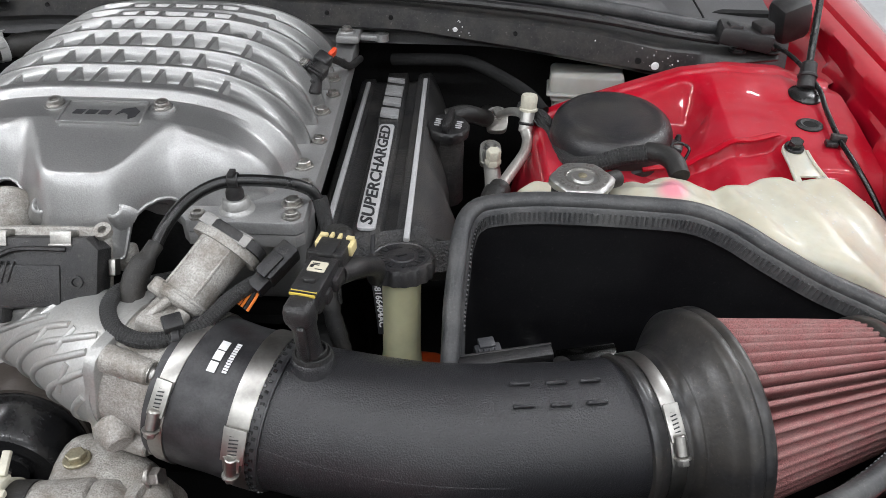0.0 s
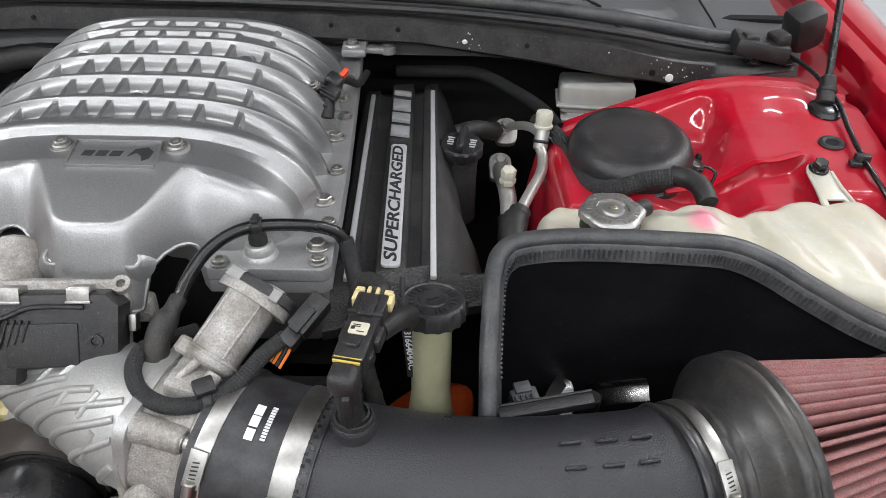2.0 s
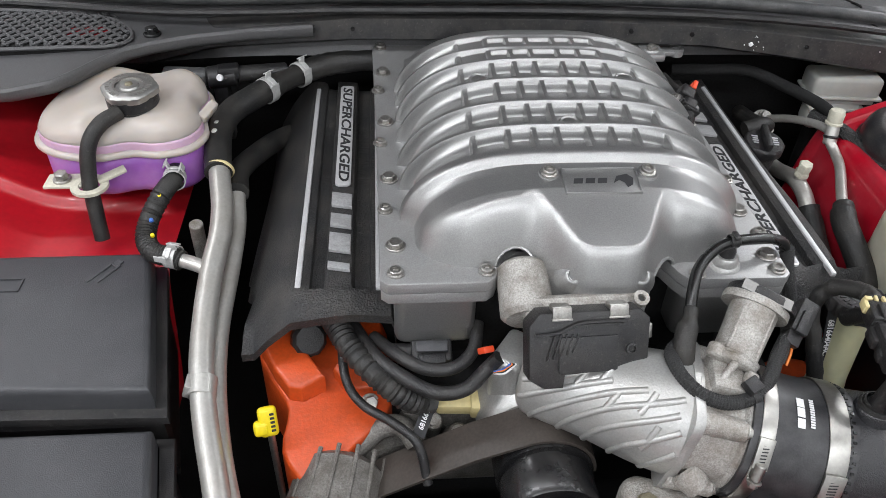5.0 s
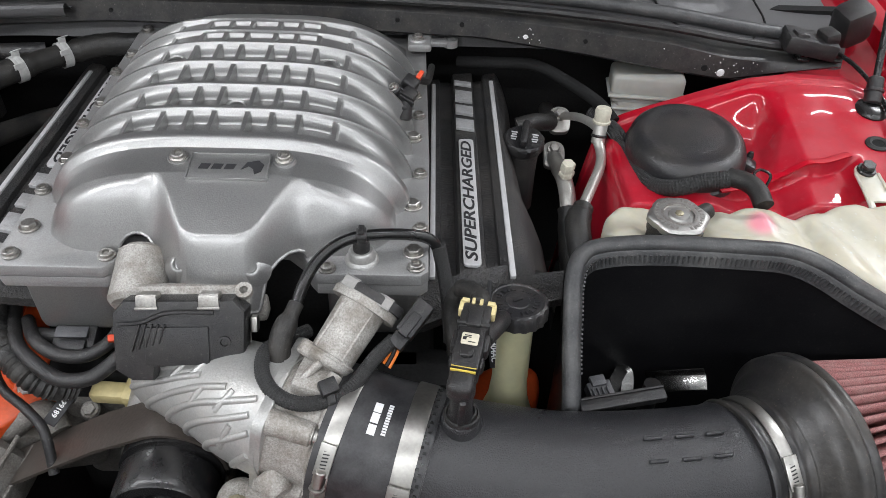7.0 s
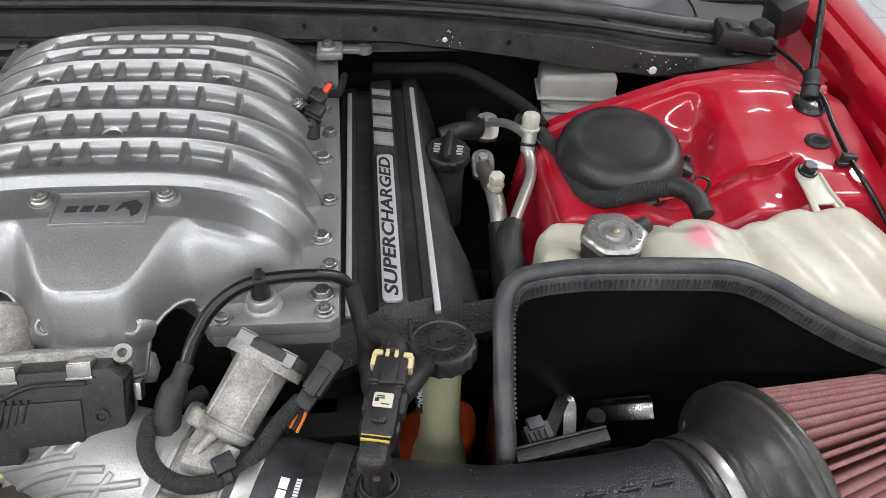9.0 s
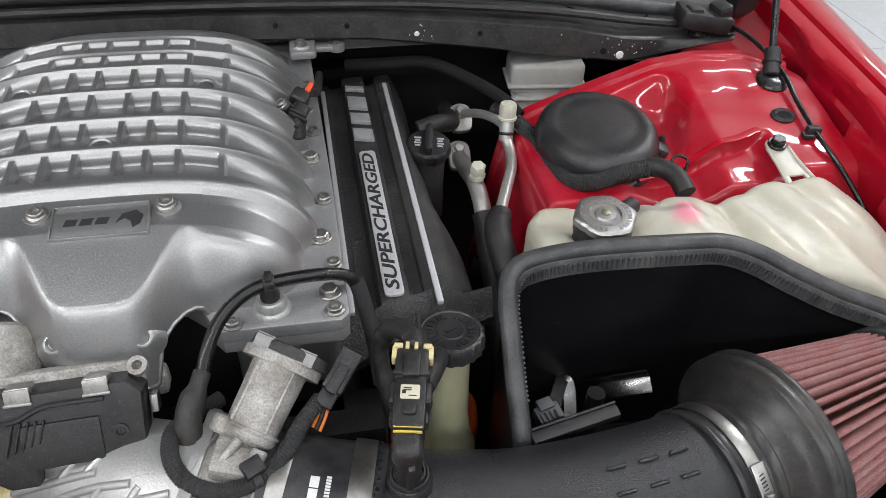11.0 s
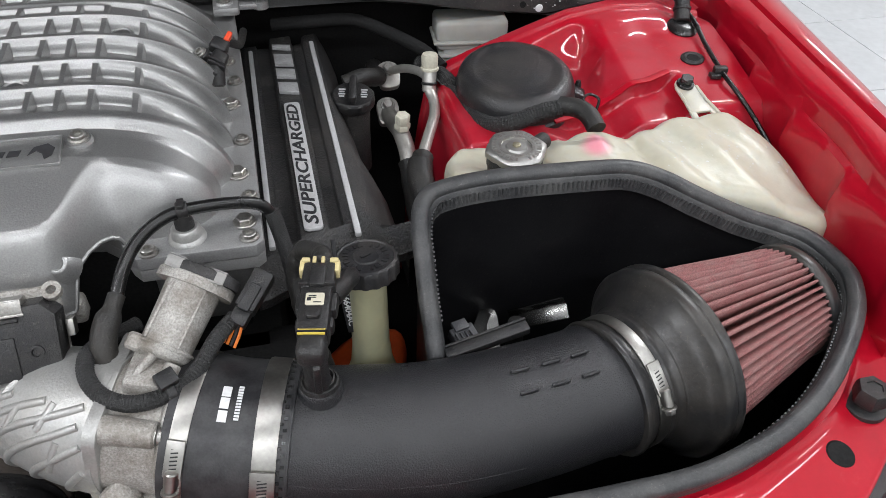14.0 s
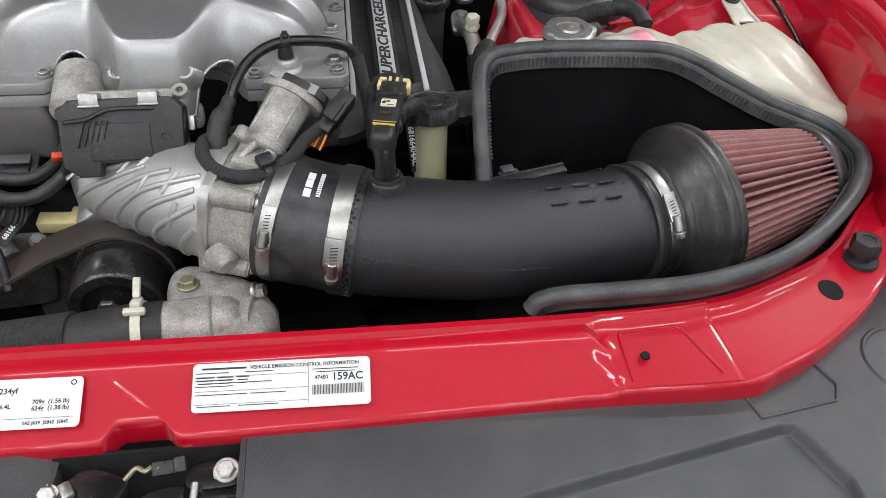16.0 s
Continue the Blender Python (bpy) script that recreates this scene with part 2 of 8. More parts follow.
    "clip": material("grey_spring_steel", (0.26, 0.255, 0.245), 0.5, 0.4, 0.1, 300, 0.05, (0.4, 0.38, 0.35), 0.5, 40),
    "ivoryclip": material("white_clip", (0.58, 0.56, 0.46), 0.5, 0.0, 0.1, 300, 0.05, (0.38, 0.35, 0.28), 0.6, 60, speck=0.3),
    "brass": material("yellow_zinc", (0.36, 0.33, 0.24), 0.45, 0.8, 0.2, 500, 0.05, (0.3, 0.25, 0.15), 0.5, 90),
    "braid": material("braided_sleeve", (0.028, 0.028, 0.028), 0.5, 0.0, 0.8, 1300, 0.9, None, 0, 30, speck=0.4, speck_colour=(0.1, 0.1, 0.1), speck_scale=900),
}

# ---- mesh helpers ----
CX = -0.352


def place(ob):
    """The pose of an object in the world, from its parents."""
    m = ob.matrix_basis.copy()
    if ob.parent:
        m = place(ob.parent) @ ob.matrix_parent_inverse @ m
    return m


def thing(name, at, label, category, group="", kind=""):
    ob = new(name)
    ob.empty_display_size = 0.02
    ob.matrix_basis = pose(*at)
    return tagged(ob, label, category, group, kind)


def finish(bm, mat, sharp=38.0, flat=False):
    bmesh.ops.recalc_face_normals(bm, faces=bm.faces)
    lim = radians(sharp)
    for f in bm.faces:
        f.smooth = not flat
    for e in bm.edges:
        if len(e.link_faces) == 2 and e.calc_face_angle(0) > lim:
            e.smooth = False
    me = bpy.data.meshes.new("mesh")
    bm.to_mesh(me)
    bm.free()
    me.materials.append(M[mat])
    return me


def adopt(ob, parent):
    if parent:
        ob.parent = parent
        ob.matrix_parent_inverse = place(parent).inverted()
    return ob


def part(name, bm, mat, parent=None, label="", sharp=38.0, flat=False):
    """Links a bmesh as one mesh object under a thing or a part."""
    ob = adopt(new(name, finish(bm, mat, sharp, flat)), parent)
    return tagged(ob, label)


def again(name, me, m, parent, label=""):
    """One more object on a shared mesh."""
    ob = new(name, me)
    ob.matrix_basis = m
    adopt(ob, parent)
    return tagged(ob, label)


def whole(name, bm, mat, label, category, group="", kind="", sharp=38.0):
    ob = new(name, finish(bm, mat, sharp))
    return tagged(ob, label, category, group, kind)


def spun(at, way, roll=0.0):
    """A pose whose z axis points along way."""
    q = Vector(way).normalized().to_track_quat("Z", "Y")
    return Matrix.Translation(at) @ q.to_matrix().to_4x4() @ pose(0, 0, 0, 0, 0, roll)


def box(bm, m, sx, sy, sz, bev=0.0, seg=2):
    r = bmesh.ops.create_cube(bm, size=1.0)
    vs = r["verts"]
    bmesh.ops.scale(bm, vec=(sx, sy, sz), verts=vs)
    if bev:
        es = list({e for v in vs for e in v.link_edges})
        out = bmesh.ops.bevel(bm, geom=es, offset=bev, segments=seg, profile=0.5, affect="EDGES")
        vs = list({v for f in out["faces"] for v in f.verts} | {v for v in vs if v.is_valid})
    bmesh.ops.transform(bm, matrix=m, verts=vs)
    return bm


def lathe(bm, m, prof, n=32, wave=None):
    """Turns a profile of (radius, height) round z. wave(angle) scales the radius."""
    rings = []
    for r, h in prof:
        if r < 1e-6:
            rings.append([bm.verts.new(m @ Vector((0, 0, h)))])
        else:
            ring = []
            for i in range(n):
                a = 2 * math.pi * i / n
                k = wave(a, r, h) if wave else 1.0
                ring.append(bm.verts.new(m @ Vector((r * k * math.cos(a), r * k * math.sin(a), h))))
            rings.append(ring)
    for p, q in zip(rings, rings[1:]):
        if len(p) == 1 and len(q) == 1:
            continue
        for i in range(n):
            j = (i + 1) % n
            if len(p) == 1:
                bm.faces.new((p[0], q[i], q[j]))
            elif len(q) == 1:
                bm.faces.new((p[i], p[j], q[0]))
            else:
                bm.faces.new((p[i], p[j], q[j], q[i]))
    return bm


def rod(bm, a, b, r, r2=None, n=20, bev=0.0):
    a, b = Vector(a), Vector(b)
    h = (b - a).length
    r2 = r if r2 is None else r2
    e = min(bev, r * 0.5, h * 0.4)
    prof = [(0, 0), (r - e, 0)] + ([(r, e)] if e else []) + ([(r2, h - e)] if e else [(r2, h)]) + ([(r2 - e, h)] if e else []) + [(0, h)]
    return lathe(bm, spun(a, b - a), prof, n)


def glide(points, steps=8, closed=False):
    """A smooth curve through the points."""
    p = [Vector(q) for q in points]
    out = []
    n = len(p)
    for i in range(n if closed else n - 1):
        p1, p2 = p[i], p[(i + 1) % n]
        p0 = p[i - 1] if (i or closed) else p1 * 2 - p2
        p3 = p[(i + 2) % n] if (closed or i + 2 < n) else p2 * 2 - p1
        for s in range(steps):
            t = s / steps
            out.append(0.5 * (2 * p1 + (p2 - p0) * t + (2 * p0 - 5 * p1 + 4 * p2 - p3) * t * t + (3 * p1 - p0 - 3 * p2 + p3) * t ** 3))
    if not closed:
        out.append(p[-1])
    return out


def sweep(bm, path, radius, n=14, shape=None, cap=True, closed=False, up=(0, 0, 1), relief=None):
    """A tube along the path. radius: a number or a function of (share of the length, metres). shape: points (side, up) instead of a circle. relief(angle, metres): added to the radius."""
    path = [Vector(p) for p in path]
    total, run = 0.0, [0.0]
    for a, b in zip(path, path[1:]):
        total += (b - a).length
        run.append(total)
    rings = []
    side_old = None
    for i, p in enumerate(path):
        if closed:
            d = (path[(i + 1) % len(path)] - path[i - 1]).normalized()
        else:
            d = (path[min(i + 1, len(path) - 1)] - path[max(i - 1, 0)]).normalized()
        side = d.cross(Vector(up))
        if side.length < 0.05 or shape is None:
            side = side_old - d * side_old.dot(d) if side_old is not None else (d.cross(Vector(up)) if side.length > 0.05 else d.orthogonal())
        side.normalize()
        side_old = side
        top = side.cross(d)
        r = radius(run[i] / total, run[i]) if callable(radius) else radius
        if shape:
            ring = [bm.verts.new(p + side * sx * r + top * sy * r) for sx, sy in shape]
        else:
            ring = []
            for k in range(n):
                b = 2 * math.pi * k / n
                rr = r + relief(b, run[i]) if relief else r
                ring.append(bm.verts.new(p + side * rr * math.cos(b) + top * rr * math.sin(b)))
        rings.append(ring)
    k = len(rings[0])
    pairs = list(zip(rings, rings[1:])) + ([(rings[-1], rings[0])] if closed else [])
    for p, q in pairs:
        for i in range(k):
            j = (i + 1) % k
            bm.faces.new((p[i], p[j], q[j], q[i]))
    if cap and not closed:
        bm.faces.new(rings[0][::-1])
        bm.faces.new(rings[-1])
    return bm


def woven(count, pitch, depth):
    """The relief of a braided sleeve: strands that cross each other."""
    return lambda b, d: depth * math.sin(count * b + d * pitch) * math.sin(count * b - d * pitch)


def prism(bm, poly, z0, z1, bev=0.0, m=Matrix(), seg=2, lift=None):
    """A flat plate with the outline poly."""
    base = [bm.verts.new((x, y, z0)) for x, y in poly]
    f = bm.faces.new(base)
    ext = bmesh.ops.extrude_face_region(bm, geom=[f])
    top = [g for g in ext["geom"] if isinstance(g, bmesh.types.BMVert)]
    bmesh.ops.translate(bm, vec=(0, 0, z1 - z0), verts=top)
    vs = base + top
    if bev:
        tops = set(top)
        es = list({e for v in top for e in v.link_edges if e.other_vert(v) in tops})
        out = bmesh.ops.bevel(bm, geom=es, offset=bev, segments=seg, profile=0.5, affect="EDGES")
        vs = list({v for v in vs if v.is_valid} | {v for g in out["faces"] for v in g.verts})
    if lift:
        for v in vs:
            v.co.z += lift(v.co.x, v.co.y)
    bmesh.ops.transform(bm, matrix=m, verts=vs)
    return bm


def round_rect(w, h, r, k=4):
    """The outline of a rectangle with rounded corners."""
    out = []
    for cx, cy, a0 in ((w / 2 - r, h / 2 - r, 0), (-w / 2 + r, h / 2 - r, 90), (-w / 2 + r, -h / 2 + r, 180), (w / 2 - r, -h / 2 + r, 270)):
        out += [(cx + r * math.cos(radians(a0 + 90 * i / k)), cy + r * math.sin(radians(a0 + 90 * i / k))) for i in range(k + 1)]
    return out


def sheet(xs, ys, f, keep=None, warp=None):
    """A surface z = f(x, y) over a grid; f takes arrays. warp(x, y) may shift the rows."""
    gx, gy = np.meshgrid(xs, ys)
    if warp:
        gy = warp(gx, gy)
    gz = f(gx, gy)
    k = keep(gx, gy, gz) if keep else np.ones_like(gz, bool)
    bm = bmesh.new()
    h, w = gz.shape
    used = np.zeros_like(k)
    quad = k[:-1, :-1] & k[1:, :-1] & k[:-1, 1:] & k[1:, 1:]
    used[:-1, :-1] |= quad
    used[1:, :-1] |= quad
    used[:-1, 1:] |= quad
    used[1:, 1:] |= quad
    vs = {}
    for j, i in zip(*np.nonzero(used)):
        vs[j, i] = bm.verts.new((gx[j, i], gy[j, i], gz[j, i]))
    for j, i in zip(*np.nonzero(quad)):
        bm.faces.new((vs[j, i], vs[j, i + 1], vs[j + 1, i + 1], vs[j + 1, i]))
    return bm


def pillow(outline, top, bottom, radius, lumps=None, steps=5, rings=5):
    """A moulded vessel: an outline with rounded upper and lower edges."""
    o = [Vector((x, y)) for x, y in outline]
    c = sum(o, Vector((0, 0))) / len(o)
    n = len(o)
    norm = []
    for i in range(n):
        d = (o[(i + 1) % n] - o[i - 1]).normalized()
        norm.append(Vector((-d.y, d.x)))
    if sum((o[(i + 1) % n] - o[i]).cross(o[i] - c) for i in range(n)) > 0:
        norm = [-q for q in norm]
    bm = bmesh.new()
    layers = []
    for s in range(steps + 1):
        a = math.pi / 2 * s / steps
        layers.append((radius * (1 - math.sin(a)), bottom + radius * (1 - math.cos(a)), 0))
    for s in range(steps + 1):
        a = math.pi / 2 * s / steps
        layers.append((radius * (1 - math.cos(a)), None, radius * (1 - math.sin(a))))
    loops = []
    for inset, z, drop in layers:
        ring = []
        for q, nn in zip(o, norm):
            p = q + nn * inset
            zz = z if z is not None else (top(p.x, p.y) if callable(top) else top) - drop
            ring.append(bm.verts.new((p.x, p.y, zz)))
        loops.append(ring)
    inner = [Vector(v.co[:2]) for v in loops[-1]]
    for s in range(1, rings):
        k = 1 - s / rings
        ring = []
        for q in inner:
            p = c + (q - c) * k
            ring.append(bm.verts.new((p.x, p.y, (top(p.x, p.y) if callable(top) else top))))
        loops.append(ring)
    for p, q in zip(loops, loops[1:]):
        for i in range(n):
            j = (i + 1) % n
            bm.faces.new((p[i], p[j], q[j], q[i]))
    bm.faces.new(loops[0][::-1])
    mid = bm.verts.new((c.x, c.y, (top(c.x, c.y) if callable(top) else top)))
    for i in range(n):
        bm.faces.new((loops[-1][i], loops[-1][(i + 1) % n], mid))
    return bm


def smooth_outline(pts, steps=5):
    return [(p.x, p.y) for p in glide([(x, y, 0) for x, y in pts], steps, True)]


def words(text, size, depth=0.0004, shear=0.0, spacing=1.0):
    """Raised letters in the built-in font, as a bmesh in the xy plane, centred."""
    c = bpy.data.curves.new("words", "FONT")
    c.body, c.size, c.extrude, c.shear, c.align_x, c.align_y, c.space_character = text, size, depth, shear, "CENTER", "CENTER", spacing
    c.resolution_u, c.offset = 3, size * 0.018
    ob = bpy.data.objects.new("words", c)
    scene.collection.objects.link(ob)
    me = bpy.data.meshes.new_from_object(ob.evaluated_get(bpy.context.evaluated_depsgraph_get()))
    bm = bmesh.new()
    bm.from_mesh(me)
    bpy.data.objects.remove(ob)
    bpy.data.meshes.remove(me)
    bpy.data.curves.remove(c)
    return bm


def moved(bm, m):
    bmesh.ops.transform(bm, matrix=m, verts=bm.verts)
    return bm


def hexbolt_mesh(r, h, mat="bolt", washer=1.35):
    bm = bmesh.new()
    lathe(bm, Matrix(), [(0, 0), (r * washer, 0), (r * washer, h * 0.22), (r * washer * 0.92, h * 0.3), (0, h * 0.3)], 20)
    lathe(bm, Matrix(), [(0, h * 0.2), (r, h * 0.2), (r, h * 0.9), (r * 0.86, h), (0, h)], 6)
    return finish(bm, mat, 30)


def torxbolt_mesh(r, h, mat="bolt"):
    bm = bmesh.new()
    lathe(bm, Matrix(), [(0, 0), (r * 1.35, 0), (r * 1.35, h * 0.25), (r * 1.05, h * 0.4), (r, h * 0.9), (r * 0.88, h), (r * 0.55, h), (r * 0.5, h * 0.5), (0, h * 0.45)], 18)
    return finish(bm, mat, 30)


def clamp_thing(parent, path_at, way, r, width, towards, label="stainless worm-drive band clamp"):
    """A worm-drive clamp: band, slotted tail, screw housing and screw, which sits on the side that points towards the given way."""
    m = spun(path_at, way)
    loc = m.to_3x3().inverted() @ Vector(towards)
    screw_angle = math.degrees(math.atan2(loc.y, loc.x))
    bm = bmesh.new()
    w = width / 2
    lathe(bm, m, [(r, -w), (r + 0.0012, -w), (r + 0.0016, -w * 0.8), (r + 0.0016, w * 0.8), (r + 0.0012, w), (r, w)], 64)
    c = part("hose_clamp", bm, "steel", parent, label)
    a = radians(screw_angle)
    here = m @ Matrix.Rotation(a, 4, "Z") @ Matrix.Translation((r + 0.004, 0, 0))
    bm = bmesh.new()
    plate = m @ Matrix.Rotation(a - 0.016 / r, 4, "Z") @ Matrix.Translation((r + 0.0024, 0, 0))
    box(bm, plate, 0.0022, 0.030, width * 1.06, 0.0009)
    rod(bm, here @ Vector((0.001, -0.008, 0)), here @ Vector((0.001, 0.009, 0)), 0.0050, n=16, bev=0.001)
    box(bm, here @ pose(-0.001, 0, 0), 0.005, 0.014, width * 0.8, 0.0015)
    part("screw_housing", bm, "steel", c)
    bm = bmesh.new()
    turn = here.to_3x3() @ Vector((0, 1, 0))
    lathe(bm, spun(here @ Vector((0.001, 0.009, 0)), turn), [(0.0042, 0), (0.0068, 0.0005), (0.0068, 0.002), (0.0052, 0.0022)], 20)
    lathe(bm, spun(here @ Vector((0.001, 0.0108, 0)), turn), [(0.0050, 0), (0.0050, 0.0045), (0.0042, 0.0055), (0, 0.0055)], 6)
    part("screw", bm, "bolt", c)
    slot = bmesh.new()
    for k in range(8):
        b = m @ Matrix.Rotation(a - (0.006 + 0.0030 * k) / r, 4, "Z") @ Matrix.Translation((r + 0.0036, 0, 0)) @ pose(0, 0, 0, 12, 0, 0)
        box(slot, b, 0.0007, 0.0011, width * 0.42)
    tagged(part("band_slot", slot, "ink", c), kind="stuff")
    return c

# ---- the room ----
bm = bmesh.new()
box(bm, pose(0.5, 1.0, -0.06), 11, 12, 0.1)
floor_ob = whole("floor", bm, "grout", "pale grey tiled showroom floor under the car", "floor", kind="structure")
for nm, px, py, sx, sy in (("wall_north", 0.5, 7.05, 11.2, 0.1), ("wall_south", 0.5, -5.05, 11.2, 0.1), ("wall_east", 6.05, 1.0, 0.1, 12), ("wall_west", -5.05, 1.0, 0.1, 12)):
    bm = bmesh.new()
    box(bm, pose(px, py, 1.595), sx, sy, 3.2)
    whole(nm, bm, "wallpaint", "plain white painted showroom wall", "wall", kind="structure")
bm = bmesh.new()
box(bm, pose(0.5, 1.0, 3.25), 11.2, 12.2, 0.1)
whole("ceiling", bm, "wallpaint", "plain white showroom ceiling", "ceiling", kind="structure")

# ---- car body ----
body = thing("car_body", (CX, 0.9, 0.0), "red car body with an open engine bay", "car")


def lerp_rows(rows, s):
    """Interpolates rows (key, values...) at key s."""
    k = [r[0] for r in rows]
    return [float(np.interp(s, k, [r[i] for r in rows])) for i in range(1, len(rows[0]))]


def step(a, b, x):
    t = np.clip((x - a) / (b - a), 0, 1)
    return t * t * (3 - 2 * t)


BACK = glide([(-1.05, 0.339, 0.838), (-0.75, 0.339, 0.838), (-0.45, 0.339, 0.838), (-0.22, 0.336, 0.838), (0.066, 0.335, 0.838), (0.198, 0.342, 0.840), (0.267, 0.360, 0.843), (0.348, 0.395, 0.846), (0.414, 0.454, 0.85), (0.465, 0.497, 0.852)], 64)
FRONT = glide([(-1.05, 0.261, 0.805), (-0.75, 0.261, 0.805), (-0.45, 0.261, 0.805), (-0.16, 0.261, 0.806), (0.053, 0.262, 0.812), (0.20, 0.258, 0.816), (0.240, 0.268, 0.818), (0.305, 0.298, 0.82), (0.387, 0.355, 0.822), (0.453, 0.427, 0.826), (0.497, 0.496, 0.835)][:10] + [(0.497, 0.496, 0.835)], 64)
FRONT = [FRONT[round(i * (len(FRONT) - 1) / (len(BACK) - 1))] for i in range(len(BACK))]
CROSS = []
bm = bmesh.new()
rows = []
for b, f in zip(BACK, FRONT):
    f = f.copy()
    dip = float(step(0.033, 0.018, abs(f.x + 0.334)))
    row = [b + Vector((0, 0.006, -0.05)), b + Vector((0, 0.005, -0.003)), b + Vector((0, 0.003, 0)), b.lerp(f, 0.05)]
    row[3].z = b.z
    row.append(b.lerp(f, 0.09) + Vector((0, 0, -0.003)))
    for t in (0.2, 0.33, 0.36, 0.6, 0.85, 0.95, 1.0):
        q = b.lerp(f, t)
        z = b.z - 0.004 if t <= 0.33 else (b.z - 0.005) + (f.z - b.z + 0.005) * (t - 0.33) / 0.67
        z2 = b.z - 0.008 + (f.z - b.z + 0.012) * t * 0.9
        flat = min(1, max(0, (q.x - 0.068 - 0.012 * t) / 0.006))
        q.z = z * (1 - flat) + z2 * flat
        back = 0.015 * dip * max(0.0, (t - 0.5) / 0.5)
        q.y += back
        q.z += 0.48 * back
        row.append(q)
    e = row[-1]
    row += [e + Vector((0, -0.003, -0.002)), e + Vector((0, -0.004, -0.006)), e + Vector((0, -0.004, -0.03)), e + Vector((0, 0.02, -0.032))]
    CROSS.append(row)
    rows.append([bm.verts.new(q) for q in row])
for p, q in zip(rows, rows[1:]):
    for i in range(len(p) - 1):
        bm.faces.new((p[i], p[i + 1], q[i + 1], q[i]))
cross = part("radiator_crossmember", bm, "red", body, "glossy red radiator crossmember with two stickers", 50)
# overlapped plate, pressed outline and holes of the crossmember
def cross_z(x, y):
    """The height of the crossmember's top near its lap plate."""
    at = []
    for r in CROSS[::5]:
        if -0.1 < r[2].x < 0.32:
            ys = [v.y for v in r[2:13]][::-1]
            at.append((float(np.interp(y, ys, [v.x for v in r[2:13]][::-1])), float(np.interp(y, ys, [v.z for v in r[2:13]][::-1]))))
    return float(np.interp(x, [q[0] for q in at], [q[1] for q in at]))


bm = bmesh.new()
grid = []
for u in np.linspace(0, 1, 22):
    line = []
    for v in np.linspace(0.03, 1.0, 20):
        x = (1 - u) * (0.070 + 0.014 * v) + u * (0.196 + 0.010 * v)
        yb, yf = (float(np.interp(x, [q.x for q in c], [q.y for q in c])) for c in (BACK, FRONT))
        y = yb + (yf - yb) * v
        sunk = -0.003 if u in (0.0, 1.0) else 0.0012
        line.append(bm.verts.new((x, y - (0.001 if v == 1.0 else 0.0), cross_z(x, y) + sunk)))
    grid.append(line)
for p, q in zip(grid, grid[1:]):
    for i in range(len(p) - 1):
        bm.faces.new((p[i], p[i + 1], q[i + 1], q[i]))
part("lap_plate", bm, "red", cross, sharp=50)
bm = bmesh.new()
PAD = [(0.098, 0.266), (0.097, 0.309), (0.099, 0.315), (0.104, 0.318), (0.150, 0.3195), (0.157, 0.317), (0.163, 0.309), (0.183, 0.266)]
sweep(bm, [(p.x, p.y, cross_z(p.x, p.y) + 0.0014) for p in glide([(x, y, 0) for x, y in PAD], 5)], 0.0017, 8)
part("pressed_outline", bm, "red", cross)
for hx, hy, hz, hr, nm in ((0.114, 0.287, 0.8302, 0.0042, "hole"), (0.331, 0.352, 0.832, 0.0125, "hole")):
    bm = bmesh.new()
    lathe(bm, pose(hx, hy, hz, 12, 0, 0), [(0, 0.0012), (hr * 0.93, 0.0012), (hr, 0.0004), (hr * 1.1, -0.001)], 24)
    part(nm, bm, "matte", cross, "dark punched hole")
bm = bmesh.new()
lathe(bm, pose(-0.092, 0.303, 0.8286, 26, 0, 0), [(0, 0.0006), (0.007, 0.0006), (0.0078, -0.001)], 4)
part("stamp_mark", bm, "red", cross)

# strut tower on the driver side
TOWER = [(0.04, 0.86, 0.86), (0.10, 0.895, 0.89), (0.16, 0.915, 0.915), (0.24, 0.93, 0.945), (0.30, 0.94, 0.966), (0.36, 0.945, 0.975), (0.43, 0.945, 0.972), (0.47, 0.95, 0.958), (0.56, 0.95, 0.95)]


